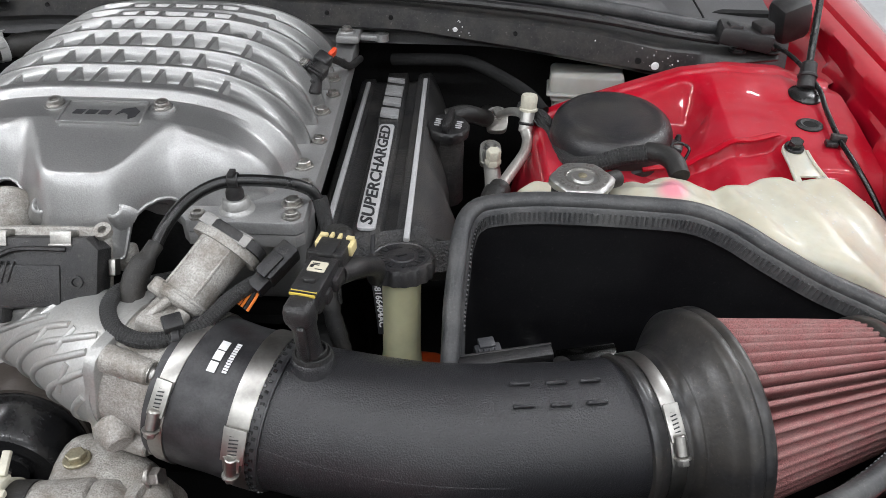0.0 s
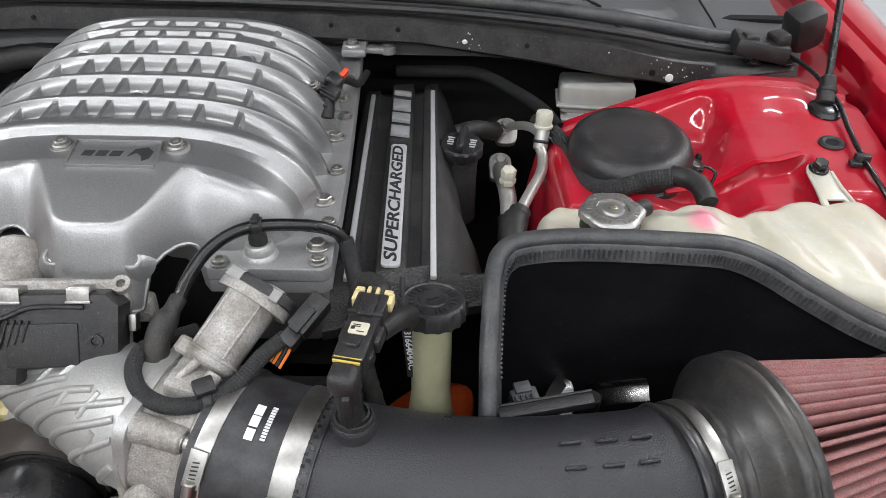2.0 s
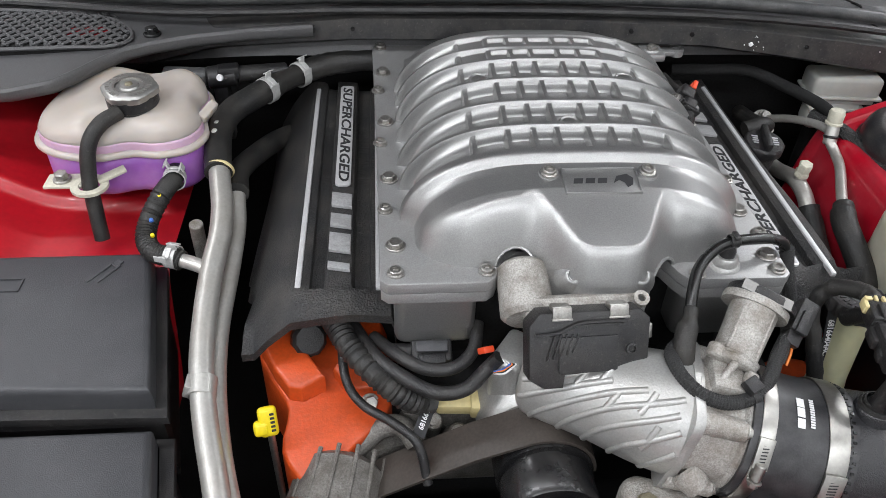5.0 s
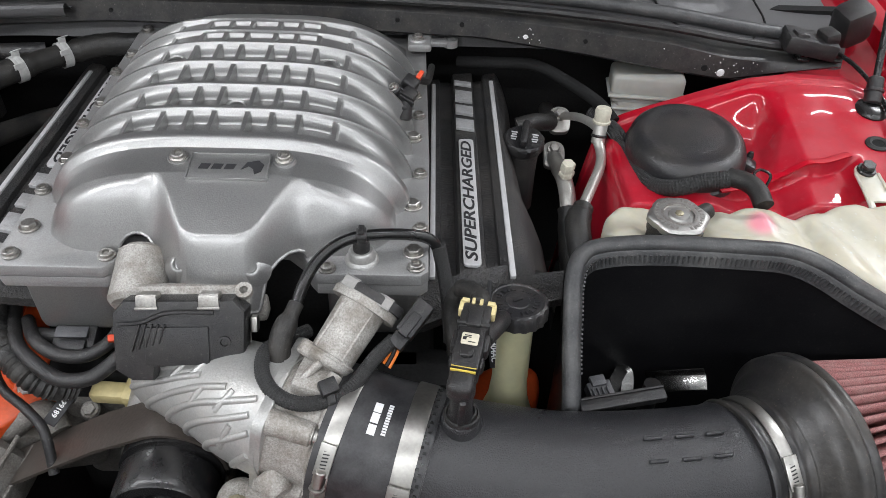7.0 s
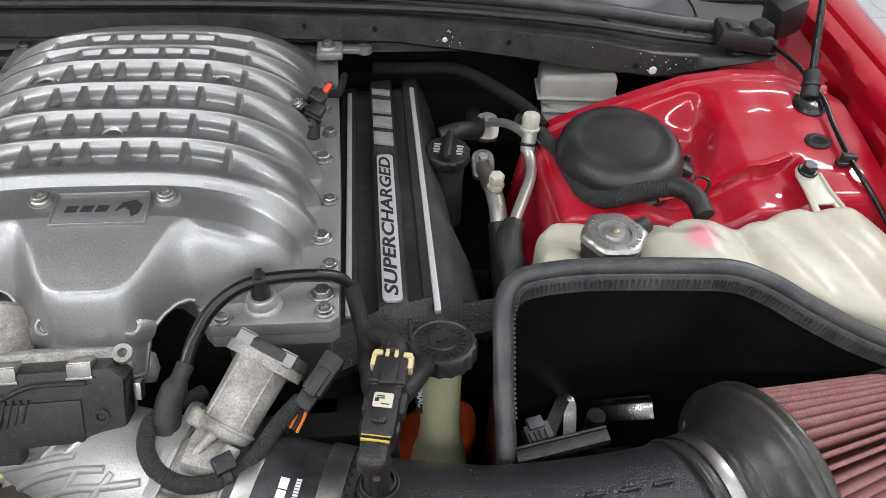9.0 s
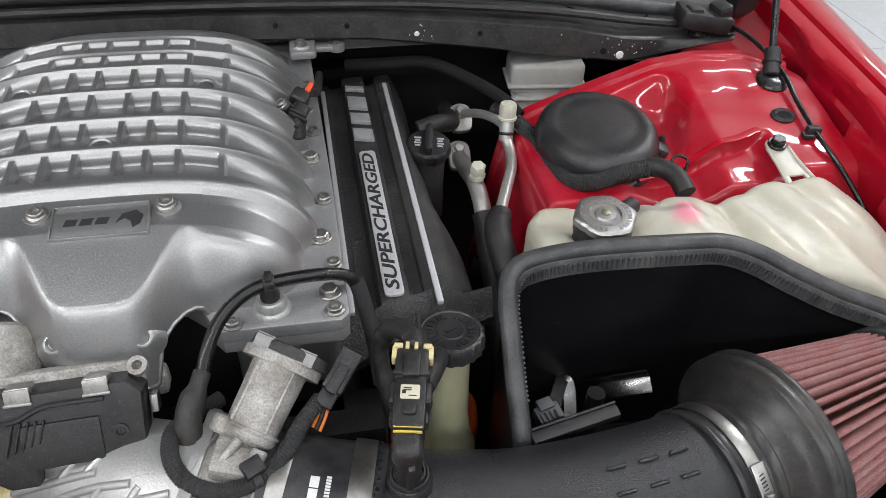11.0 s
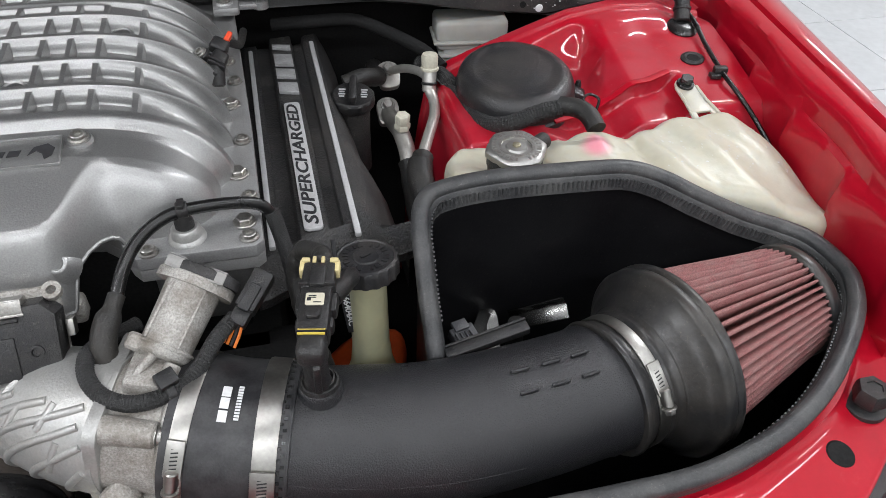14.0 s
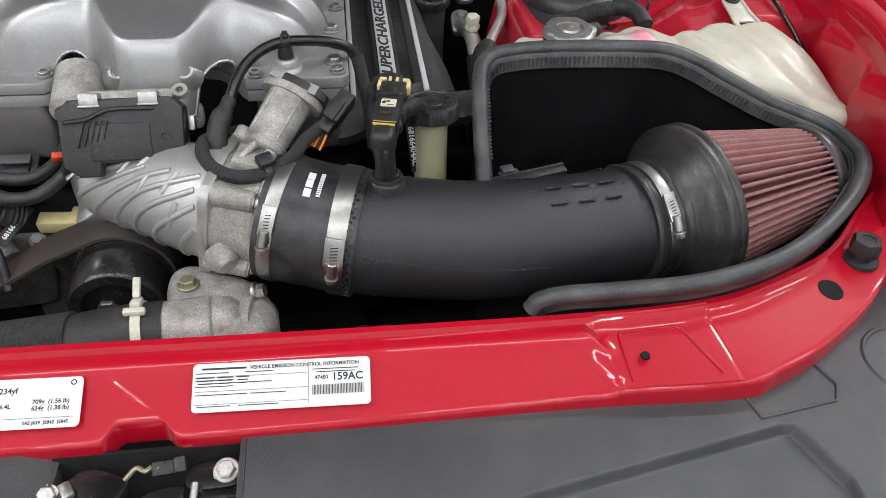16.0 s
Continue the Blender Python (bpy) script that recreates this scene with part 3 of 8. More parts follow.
def tower(x, y):
    edge = np.interp(x, [r[0] for r in TOWER], [r[2] for r in TOWER])
    ridge_y = np.interp(x, [0.04, 0.14, 0.3, 0.45], [0.985, 1.0, 1.0, 1.0])
    plate = 0.929 + 0.215 * (y - 0.831) - 0.02 * step(0.34, 0.30, x)
    knee = np.interp(y, [0.83, 0.86, 0.92, 0.97, 1.0], [0.288, 0.298, 0.318, 0.312, 0.300])
    z = 0.902 + (plate - 0.902) * step(-0.014, 0.010, x - knee)
    # shallow embossed marks on the plate
    z += 0.0008 * np.sin(61 * x + 24 * y) * np.sin(75 * y - 18 * x) * step(0.33, 0.37, x)
    z -= 0.0025 * np.exp(-((x - 0.395) / 0.016) ** 2 - ((y - 0.945) / 0.02) ** 2)
    # rolled ridge with a flat flange behind it
    z = z + (edge - 0.006 - z) * step(0.070, 0.012, ridge_y - y) ** 1.3
    z += 0.006 * step(0.012, 0.006, ridge_y - y)
    # seam over the front shelf
    line = np.interp(x, [0.1, 0.22, 0.30, 0.355, 0.39, 0.46], [0.80, 0.825, 0.846, 0.850, 0.862, 0.862])
    z -= 0.018 * step(0.0, -0.005, y - line) * step(0.20, 0.26, x) * step(0.408, 0.385, x)
    # drops: towards the engine, towards the front, and behind the ridge
    z -= 0.26 * step(0.115, 0.055, x) ** 1.3
    z -= 0.25 * step(0.800, 0.735, y) * step(0.34, 0.2, x) + 0.10 * step(0.80, 0.74, y) * step(0.2, 0.34, x)
    z -= 0.20 * step(0.008, 0.06, y - ridge_y)
    return z


bm = sheet(np.linspace(0.072, 0.50, 150), np.linspace(0.70, 1.075, 170), tower)
apron = part("strut_tower", bm, "reddusty", body, "glossy red strut tower and inner wing", 60)
LIP = [(x, float(np.interp(x, [0.22, 0.30, 0.355, 0.39], [0.825, 0.846, 0.850, 0.862])) - 0.001) for x in np.linspace(0.225, 0.392, 26)]
bm = bmesh.new()
sweep(bm, [(x, y, float(tower(np.array([x]), np.array([y + 0.004]))[0]) + 0.001) for x, y in LIP], 1.0, shape=[(0.005, -0.0010), (0.005, 0.0010), (0.0, 0.0022), (-0.005, 0.0010), (-0.005, -0.0010)])
part("seam_lip", bm, "red", apron, "folded red seam edge")
bm = bmesh.new()
lathe(bm, pose(0.364, 0.988, 0.957, -8, 0, 0), [(0, 0.0006), (0.0035, 0.0006), (0.004, -0.001)], 14)
part("drain_hole", bm, "matte", apron)
bm = bmesh.new()
lathe(bm, pose(0.438, 0.883, 0.9415, 12, 0, 0) @ Matrix.Diagonal((1.0, 0.8, 1.0, 1.0)), [(0.0165, -0.004), (0.0165, 0.0005), (0.012, 0.0025), (0.0085, 0.001), (0.0080, -0.003)], 28)
part("grommet", bm, "hose", apron, "black rubber grommet")
bm = bmesh.new()
lathe(bm, pose(0.438, 0.883, 0.9415, 12, 0, 0) @ Matrix.Diagonal((1.0, 0.8, 1.0, 1.0)), [(0, 0.0004), (0.0082, 0.0004)], 20)
part("grommet_hole", bm, "matte", apron)
# fenders
SECT = [(0.482, 0.16, 0.70), (0.486, 0.16, 0.86), (0.489, 0.155, 0.900), (0.4865, 0.15, 0.912), (0.490, 0.14, 0.938), (0.4905, 0.135, 0.944), (0.4965, 0.125, 0.948), (0.4960, 0.115, 0.966), (0.4975, 0.105, 0.976), (0.502, 0.10, 0.981), (0.510, 0.10, 0.984), (0.520, 0.105, 0.985), (0.5215, 0.107, 0.978), (0.5265, 0.11, 0.977), (0.528, 0.113, 0.986), (0.533, 0.12, 0.989), (0.558, 0.15, 0.982), (0.582, 0.16, 0.965), (0.598, 0.16, 0.94), (0.614, 0.16, 0.87), (0.620, 0.16, 0.62)]
for side, nm in ((1, "fender"), (-1, "fender")):
    bm = bmesh.new()
    rows = []
    for y in np.linspace(0.440, 1.75, 150):
        row = []
        for i, (x, s, z) in enumerate(SECT):
            bow = 0.0
            dent = -0.010 * (((y * 8.3) % 1.0) ** 3) * (1 if i in (2, 3, 4) else 0) + 0.0025 * math.sin(y * 31) * (i in (6, 7, 8))
            xx = x + s * (y - 0.72) + bow + dent
            row.append(bm.verts.new((xx if side > 0 else 2 * CX - xx, y, z + 0.018 * (y - 0.72) - 0.10 * max(0.0, 0.47 - y) * (i > 4))))
        rows.append(row)
    for p, q in zip(rows, rows[1:]):
        for i in range(len(p) - 1):
            bm.faces.new((p[i], p[i + 1], q[i + 1], q[i]))
    bm.faces.new(rows[0])
    part(nm, bm, "red", body, "glossy red fender with a folded inner flange", 50)
# plain red inner wing on the passenger side
def tower_left(x, y):
    z = 0.845 + 0.045 * step(-0.98, -1.12, x) + 0.03 * step(0.95, 1.05, y)
    z += 0.014 * step(0.872, 0.884, y + 0.12 * (x + 0.9)) * step(-0.83, -0.86, x)
    z -= 0.30 * step(-0.822, -0.792, x) + 0.16 * step(0.77, 0.70, y)
    return z


bm = sheet(np.linspace(-1.17, -0.824, 80), np.linspace(0.665, 1.09, 80), tower_left)
part("inner_wing", bm, "redmatte", body, "red inner wing under the coolant tank", 60)
# red shelf between the tower, the cowl end and the fender
bm = sheet(np.linspace(0.40, 0.60, 12), np.linspace(1.04, 1.70, 30), lambda x, y: 0.925 + 0.012 * np.sin(14 * x + 9 * y) * 0.3 + 0.0 * y + 0.03 * step(0.50, 0.56, x))
part("wing_shelf", bm, "red", body, "red inner wing shelf behind the tower")
# dark closing panels of the bay
bm = bmesh.new()
box(bm, pose(CX, 0.775, 0.43), 1.72, 0.93, 0.02)
part("bay_floor", bm, "matte", body)
bm = bmesh.new()
box(bm, pose(CX, 1.23, 0.70), 1.76, 0.02, 0.56)
part("firewall", bm, "matte", body)
bm = bmesh.new()
box(bm, pose(CX, 0.325, 0.61), 1.72, 0.03, 0.36)
part("radiator_panel", bm, "matte", body)
for sx in (-1, 1):
    bm = bmesh.new()
    box(bm, pose(CX + sx * 0.86, 0.80, 0.64), 0.02, 0.88, 0.42)
    part("bay_side", bm, "matte", body)

# ---- open bonnet, held up behind the bay ----
bon = thing("bonnet", (CX, 1.30, 1.10), "red bonnet standing open above the engine bay, black lined", "bonnet")
bmx = pose(CX, 1.31, 1.18, -60, 0, 0)
bm = bmesh.new()
prism(bm, [(-0.76, 0.0), (0.76, 0.0), (0.70, -1.18), (-0.70, -1.18)], 0.0, 0.03, 0.006, bmx)
part("bonnet_skin", bm, "red", bon)
bm = bmesh.new()
prism(bm, [(-0.72, -0.03), (0.72, -0.03), (0.66, -1.13), (-0.66, -1.13)], -0.025, -0.004, 0.006, bmx)
part("bonnet_liner", bm, "liner", bon, "black insulation liner")
for sx in (-1, 1):
    bm = bmesh.new()
    box(bm, pose(CX + sx * 0.72, 1.30, 1.06), 0.03, 0.05, 0.16, 0.004)
    part("hinge", bm, "gloss", bon, "black steel hinge arm")

# ---- cowl ----
cowl = thing("cowl", (CX, 1.1, 0.96), "black cowl beam and plastic cowl panel below the windscreen", "cowl")
COWL = [(-1.25, 1.10, 0.935, 0.96), (-0.90, 1.10, 0.945, 0.975), (-0.80, 1.10, 0.97, 1.000), (-0.60, 1.10, 0.982, 1.018), (-0.30, 1.09, 0.984, 1.020), (-0.07, 1.08, 0.980, 1.014), (0.08, 1.07, 0.963, 1.002), (0.20, 1.062, 0.947, 0.99), (0.29, 1.058, 0.935, 0.972), (0.37, 1.058, 0.948, 0.966), (0.455, 1.06, 0.958, 0.968)]
bm = bmesh.new()
rows = []
for x in np.linspace(-1.25, 0.455, 90):
    y, lo, hi = lerp_rows(COWL, x)
    rows.append([bm.verts.new(q) for q in ((x, y + 0.03, lo - 0.01), (x, y + 0.004, lo), (x, y, lo + 0.004), (x, y + 0.004, hi - 0.003), (x, y + 0.008, hi), (x, y + 0.05, hi + 0.004), (x, y + 0.055, hi - 0.02))])
for p, q in zip(rows, rows[1:]):
    for i in range(6):
        bm.faces.new((p[i], p[i + 1], q[i + 1], q[i]))
part("cowl_beam", bm, "cowl", cowl, "black painted cowl beam with chipped paint")
bm = bmesh.new()
SEAL_T = [(-1.25, 1.235, 1.012), (-1.05, 1.195, 1.018), (-0.95, 1.165, 1.024), (-0.85, 1.140, 1.030), (-0.72, 1.127, 1.036), (-0.6, 1.125, 1.040), (-0.3, 1.118, 1.042), (-0.07, 1.112, 1.038), (0.08, 1.105, 1.030), (0.20, 1.100, 1.018), (0.30, 1.10, 1.002), (0.372, 1.102, 0.992)]
sweep(bm, glide(SEAL_T, 8), 0.010, 10)
part("weatherstrip", bm, "seal", cowl, "black rubber bonnet weatherstrip", 60)
bm = bmesh.new()
sweep(bm, glide([(x, y - 0.022, z - 0.012) for x, y, z in SEAL_T], 8), 0.006, 8)
part("trim_lip", bm, "plastic", cowl)


def cowl_panel(x, y):
    z = 1.030 + 0.03 * (y - 1.12) - 0.06 * step(0.0, 0.5, x) + 0.05 * step(1.2, 1.5, y) - 0.03 * step(-0.7, -1.2, x)
    z -= 0.08 * step(0.02, -0.01, y - 1.13 - 0.30 * np.maximum(0, -0.80 - x))
    z -= 0.010 * (((x + 0.1) / 0.13) ** 2 + ((y - 1.235) / 0.055) ** 2 < 1)
    z += 0.008 * (((x - 0.16) / 0.16) ** 2 + ((y - 1.22) / 0.075) ** 2 < 1)
    return z


bm = sheet(np.linspace(-1.25, 0.50, 150), np.linspace(1.12, 1.60, 60), cowl_panel)
panel = part("cowl_panel", bm, "cowltop", cowl, "dark grey plastic cowl panel", 60)
bm = bmesh.new()
sweep(bm, [(p.x, p.y, float(cowl_panel(np.array([p.x]), np.array([p.y]))[0]) + 0.0004) for p in glide([(0.149, 1.27, 0), (0.150, 1.195, 0), (0.178, 1.152, 0), (0.26, 1.138, 0), (0.352, 1.141, 0), (0.376, 1.18, 0), (0.378, 1.26, 0), (0.362, 1.31, 0), (0.26, 1.325, 0), (0.165, 1.31, 0), (0.149, 1.27, 0)], 10)], 0.0017, 6)
part("hatch_gap", bm, "matte", panel, "dark gap round a service hatch")
bm = bmesh.new()
box(bm, pose(-0.5, 1.19, 1.0355), 0.95, 0.075, 0.004)
part("grille_slot", bm, "matte", panel)
slat = bmesh.new()
box(slat, Matrix(), 0.0055, 0.072, 0.006, 0.0015, 1)
slat_mesh = finish(slat, "cowltop")
for i in range(66):
    again("grille_slat", slat_mesh, pose(-0.965 + i * 0.0142, 1.19, 1.0385, 0, 0, -28 if i < 50 else 28), panel)
# corner piece, beam bolts and end bracket on the driver side
bm = bmesh.new()
box(bm, pose(0.404, 1.075, 0.990, 0, 8, -8), 0.075, 0.05, 0.026, 0.006)
box(bm, pose(0.425, 1.068, 1.004, 0, -12, 10), 0.022, 0.030, 0.018, 0.004)
box(bm, pose(0.385, 1.068, 1.003, 0, 6, 0), 0.02, 0.02, 0.014, 0.003)
part("corner_seal", bm, "plastic", cowl, "black moulded corner seal")
bm = bmesh.new()
box(bm, pose(0.478, 1.115, 1.005, 12, -18, 15), 0.05, 0.045, 0.062, 0.012)
part("hinge_cover", bm, "plastic", cowl)
HEX8 = hexbolt_mesh(0.008, 0.011)
HEXB = hexbolt_mesh(0.009, 0.011, "gloss")
for bx, by, bz in ((0.396, 1.066, 0.970), (0.444, 1.066, 0.970)):
    again("bolt", HEXB, pose(bx, by, bz), cowl)
for bx, bz, r in ((-0.19, 1.003, 0.003), (-0.098, 1.0, 0.0032), (0.08, 0.985, 0.003), (0.257, 0.954, 0.0045), (-0.60, 1.0, 0.003)):
    y, lo, hi = lerp_rows(COWL, bx)
    bm = bmesh.new()
    lathe(bm, spun((bx, y + 0.0005, bz), (0, -1, 0)), [(0, 0.0006), (r, 0.0006), (r * 1.1, -0.002)], 12)
    part("beam_hole", bm, "matte", cowl)
bm = bmesh.new()
rnd = random.Random(4)
for k in range(30):
    bx = rnd.choice((rnd.gauss(0.0, 0.012), rnd.gauss(0.30, 0.03), rnd.gauss(0.27, 0.05)))
    y, lo, hi = lerp_rows(COWL, bx)
    bz = rnd.uniform(lo + 0.006, hi - 0.004)
    r = rnd.choice((0.0004, 0.0005, 0.0007, 0.0003))
    lathe(bm, spun((bx, y + 0.0012, bz), (0, -1, 0.05)), [(0, 0.0018), (r, 0.0015), (r * 1.4, 0.0)], 7)
lathe(bm, spun((0.282, lerp_rows(COWL, 0.282)[0] + 0.001, 0.9475), (0, -1, 0.05)), [(0, 0.002), (0.005, 0.0015), (0.006, 0.0)], 12)
lathe(bm, spun((-0.006, lerp_rows(COWL, -0.006)[0] + 0.001, 0.987), (0, -1, 0.05)), [(0, 0.002), (0.0028, 0.0015), (0.0035, 0.0)], 12)
tagged(part("paint_chips", bm, "print", cowl, "chipped white spots"), kind="stuff")

# ---- supercharger ----
sc = thing("supercharger", (CX, 0.87, 0.80), "silver finned supercharger lid bolted over the engine", "supercharger")


def base_z(y):
    return 0.953 + (y - 0.6) * 0.018


RIBS = [0.7165, 0.764, 0.8115, 0.8635, 0.913, 0.951, 0.990]
WALLS = [0.0175, 0.0435, 0.0715, 0.1095]


def lid(x, y):
    a = np.abs(x - CX)
    zf = base_z(y)
    crest = np.interp(y, [0.7165, 0.764, 0.8115, 0.8635, 0.913, 0.951, 0.990, 1.01], [1.0385, 1.041, 1.044, 1.0455, 1.0460, 1.0450, 1.0430, 1.041])
    plateau = 1.0258 + 0.12 * (y - 0.6725) - 0.21 * np.maximum(0, 0.664 - y)
    lip = np.clip((y - 0.7035) / 0.0105, 0, 1)
    lip = np.sqrt(1 - (1 - lip) ** 2)
    top = np.where(y > 0.714, crest, plateau + (crest - plateau) * lip)
    rear = np.clip((y - 0.994) / 0.100, 0, 1)
    h = (top - zf) * (1 - rear ** 2.2) ** 0.6
    rib = np.zeros_like(y)
    for r in RIBS:
        rib = np.maximum(rib, 1 - step(0.0026, 0.0050, np.abs(y - r)))
    rib = np.where(y < RIBS[0], 1.0, rib)
    aw = 0.176 + 0.016 * rib * step(0.69, 0.71, y)
    g = np.clip(1 - (a / aw) ** 3.3, 0, 1) ** 0.58
    z = zf - 0.004 + (h + 0.004) * g
    # grooves between the ribs, and in the middle deep cells with thin walls
    drop = np.zeros_like(y)
    for i, (r0, r1) in enumerate(zip(RIBS, RIBS[1:])):
        m = (y > r0) & (y <= r1)
        s, e = y - r0, r1 - y
        back = step(0.0024, 0.0046, s)
        slope = np.clip((e - 0.0026) / 0.013, 0, 1)
        groove = 0.0095 * back * (1 - (1 - slope) ** 2.0)
        deep = 0.0150 if i < 4 else 0.008
        run = np.clip((e - 0.0028) / 0.0062, 0, 1)
        cell = back * (0.4 * deep * (1 - (1 - run) ** 1.7) + 0.6 * deep * step(0.0072, 0.0112, e))
        if i >= 4:
            cell = np.where(a > WALLS[2], 0.0045 * back * step(0.003, 0.008, e), cell)
        wall = np.zeros_like(y)
        for c in WALLS:
            k = 1 - step(0.0024, 0.0040, np.abs(a - c))
            wall = np.maximum(wall, k)
        cell = cell * (1 - wall) + np.minimum(cell, 0.0026) * wall
        d = np.where(a < WALLS[-1], cell, groove * (1 - wall) + np.minimum(groove, 0.0026) * wall)
        drop = np.where(m, d, drop)
    tail = step(0.0024, 0.0046, y - RIBS[-1]) * 0.006 * (y > RIBS[-1])
    z = z - (drop + tail) * np.clip(g * 3, 0, 1)
    # front wall: a nose in the middle, shoulders beside it
    span = np.clip(np.abs(x - CX - 0.013) / 0.092, 0, 1)
    off = span ** 1.45
    nose = 1 - off ** 3 * (6 * off * off - 15 * off + 10)
    corner = np.clip((a - 0.115) / 0.065, 0, 1.2)
    yf = 0.568 * nose + 0.6245 * (1 - nose) + 0.030 * corner ** 2.2
    lean = np.sqrt(1 + (0.0565 * 30 * (off * (1 - off)) ** 2 * 1.45 * span ** 0.45 / 0.092) ** 2 + (1.0 * corner ** 1.2) ** 2)
    low = 0.922 * nose + (zf - 0.004) * (1 - nose)
    wall = low + (4.4 * nose + 3.4 * (1 - nose)) * (y - yf) / lean
    k = 0.046
    hh = np.clip(0.5 + 0.5 * (wall - z) / k, 0, 1)
    z = wall + (z - wall) * hh - k * hh * (1 - hh)
    return np.maximum(z, low - 0.004)


def lid_front(x):
    """Where the front edge of the lid lies: nose, arches and shoulders."""
    a = abs(x + 0.351)
    zb = base_z(0.63) - 0.004
    zc = 0.925 + (zb - 0.925) * float(step(0.047, 0.0545, a))
    for c, w, h in ((-0.426, 0.0215, 0.023), (-0.279, 0.0185, 0.015)):
        if abs(x - c) < w:
            zc = zb + h * math.sqrt(1 - ((x - c) / w) ** 2)
    ys = np.linspace(0.555, 0.695, 600)
    zs = lid(np.full_like(ys, x), ys)
    return float(ys[int(np.argmax(zs > zc))])


def near(values, offsets):
    return [v + o for v in values for o in offsets]


walls = [c * s for c in WALLS for s in (1, -1)]
XS = np.array(sorted(set(np.round(list(np.linspace(-0.195, 0.195, 130)) + near(walls, (-0.0041, -0.0035, -0.0029, -0.0024, 0, 0.0024, 0.0029, 0.0035, 0.0041)) + near([-0.0955, -0.0525, 0.0545, 0.0915], (-0.006, -0.0045, -0.003, -0.0018, -0.0008, 0.0008, 0.0018, 0.003, 0.0045, 0.006)), 4)))) + CX
YS = np.array(sorted(set(np.round(list(np.linspace(0.560, 0.700, 110)) + list(np.linspace(0.700, 1.10, 60)) + near(RIBS, (-0.0150, -0.0113, -0.0102, -0.0092, -0.0082, -0.0072, -0.0066, -0.006, -0.0045, -0.0036, -0.0026, 0, 0.0024, 0.0036, 0.0046, 0.007)), 4))))
START = np.array([lid_front(x) for x in XS])


def lid_warp(x, y):
    return np.maximum(y, np.interp(x, XS, START))


bm = sheet(XS, YS, lid, None, lid_warp)
bmesh.ops.remove_doubles(bm, verts=bm.verts, dist=0.000001)
lid_ob = part("lid", bm, "silver", sc, "silver powder-coated lid with cross ribs and pockets", 42)
bm = bmesh.new()
sweep(bm, [(x, y + 0.0015, float(lid(np.array([x]), np.array([y]))[0]) + 0.0005) for x, y in zip(XS, START) if abs(x - CX) < 0.112], 0.0022, 8)
part("lid_edge", bm, "silver", lid_ob)
FL = [(-0.566, 0.610), (-0.558, 0.603), (-0.458, 0.603), (-0.449, 0.610), (-0.440, 0.632), (-0.422, 0.648), (-0.395, 0.652), (-0.31, 0.652), (-0.285, 0.648), (-0.268, 0.632), (-0.258, 0.610), (-0.250, 0.600), (-0.148, 0.599), (-0.1405, 0.606), (-0.1415, 0.80), (-0.146, 0.98), (-0.150, 1.125), (-0.155, 1.132), (-0.567, 1.132), (-0.573, 1.125), (-0.568, 0.85)]


def shrunk(poly, d):
    """The outline drawn in by d."""
    out = []
    n = len(poly)
    for i in range(n):
        e0 = (Vector(poly[i]) - Vector(poly[i - 1])).normalized()
        e1 = (Vector(poly[(i + 1) % n]) - Vector(poly[i])).normalized()
        m = Vector((-e0.y - e1.y, e0.x + e1.x)).normalized()
        out.append(tuple(Vector(poly[i]) + m * d))
    return out


bm = bmesh.new()
prism(bm, FL, -0.0125, 0.0, 0.0022, lift=lambda x, y: base_z(y))
flange = part("flange", bm, "flange", sc, "silver bolted lid flange")
bm = bmesh.new()
prism(bm, shrunk(FL, 0.0026), -0.0145, -0.0123, 0.0, lift=lambda x, y: base_z(y))
part("gasket", bm, "ink", flange, "black gasket line")
bm = bmesh.new()
prism(bm, shrunk(FL, 0.0008), -0.027, -0.0144, 0.0015, lift=lambda x, y: base_z(y))
part("lower_flange", bm, "flange", sc, "silver lower flange")
TX = torxbolt_mesh(0.0066, 0.0058)
HX = hexbolt_mesh(0.0080, 0.0068)
for bx, by in ((-0.198, 0.619), (-0.105, 0.619), (-0.207, 0.723), (-0.211, 0.857), (-0.213, 0.988), (-0.209, 1.119), (0.199, 0.611), (0.112, 0.607), (0.202, 0.669), (0.200, 0.768), (0.197, 0.895), (0.194, 1.0)):
    again("flange_bolt", TX, pose(CX + bx, by, base_z(by) + 0.0004), sc)
for bx, by in ((-0.197, 0.661), (-0.202, 0.781), (-0.204, 0.907), (-0.206, 1.04), (0.196, 0.633), (0.193, 0.709), (0.191, 0.843), (0.189, 0.945)):
    again("flange_bolt", HX, pose(CX + bx, by, base_z(by) + 0.0004), sc)
for bx in (-0.390, -0.286):
    zz = 1.0255
    bm = bmesh.new()
    lathe(bm, pose(bx, 0.686, zz, 10, 0, 0), [(0.0135, -0.008), (0.0115, 0.001), (0.0105, 0.0028), (0, 0.0028)], 24)
    boss = part("lid_boss", bm, "silver", lid_ob)
    again("lid_bolt", TX, pose(bx, 0.686, zz + 0.0027, 10, 0, 0), sc)
for bx, by in ((-0.3755, 0.5885), (-0.308, 0.5850)):
    bm = bmesh.new()
    lathe(bm, spun((bx, by, 0.973), (0.0, -0.62, 0.78)), [(0.0175, -0.0150), (0.0135, -0.0085), (0.0108, -0.0052), (0.0090, -0.0028), (0.0078, -0.0016), (0.0062, -0.0012), (0.0052, -0.0022), (0.0046, -0.0042), (0, -0.0046)], 28)
    part("nose_boss", bm, "silver", lid_ob)
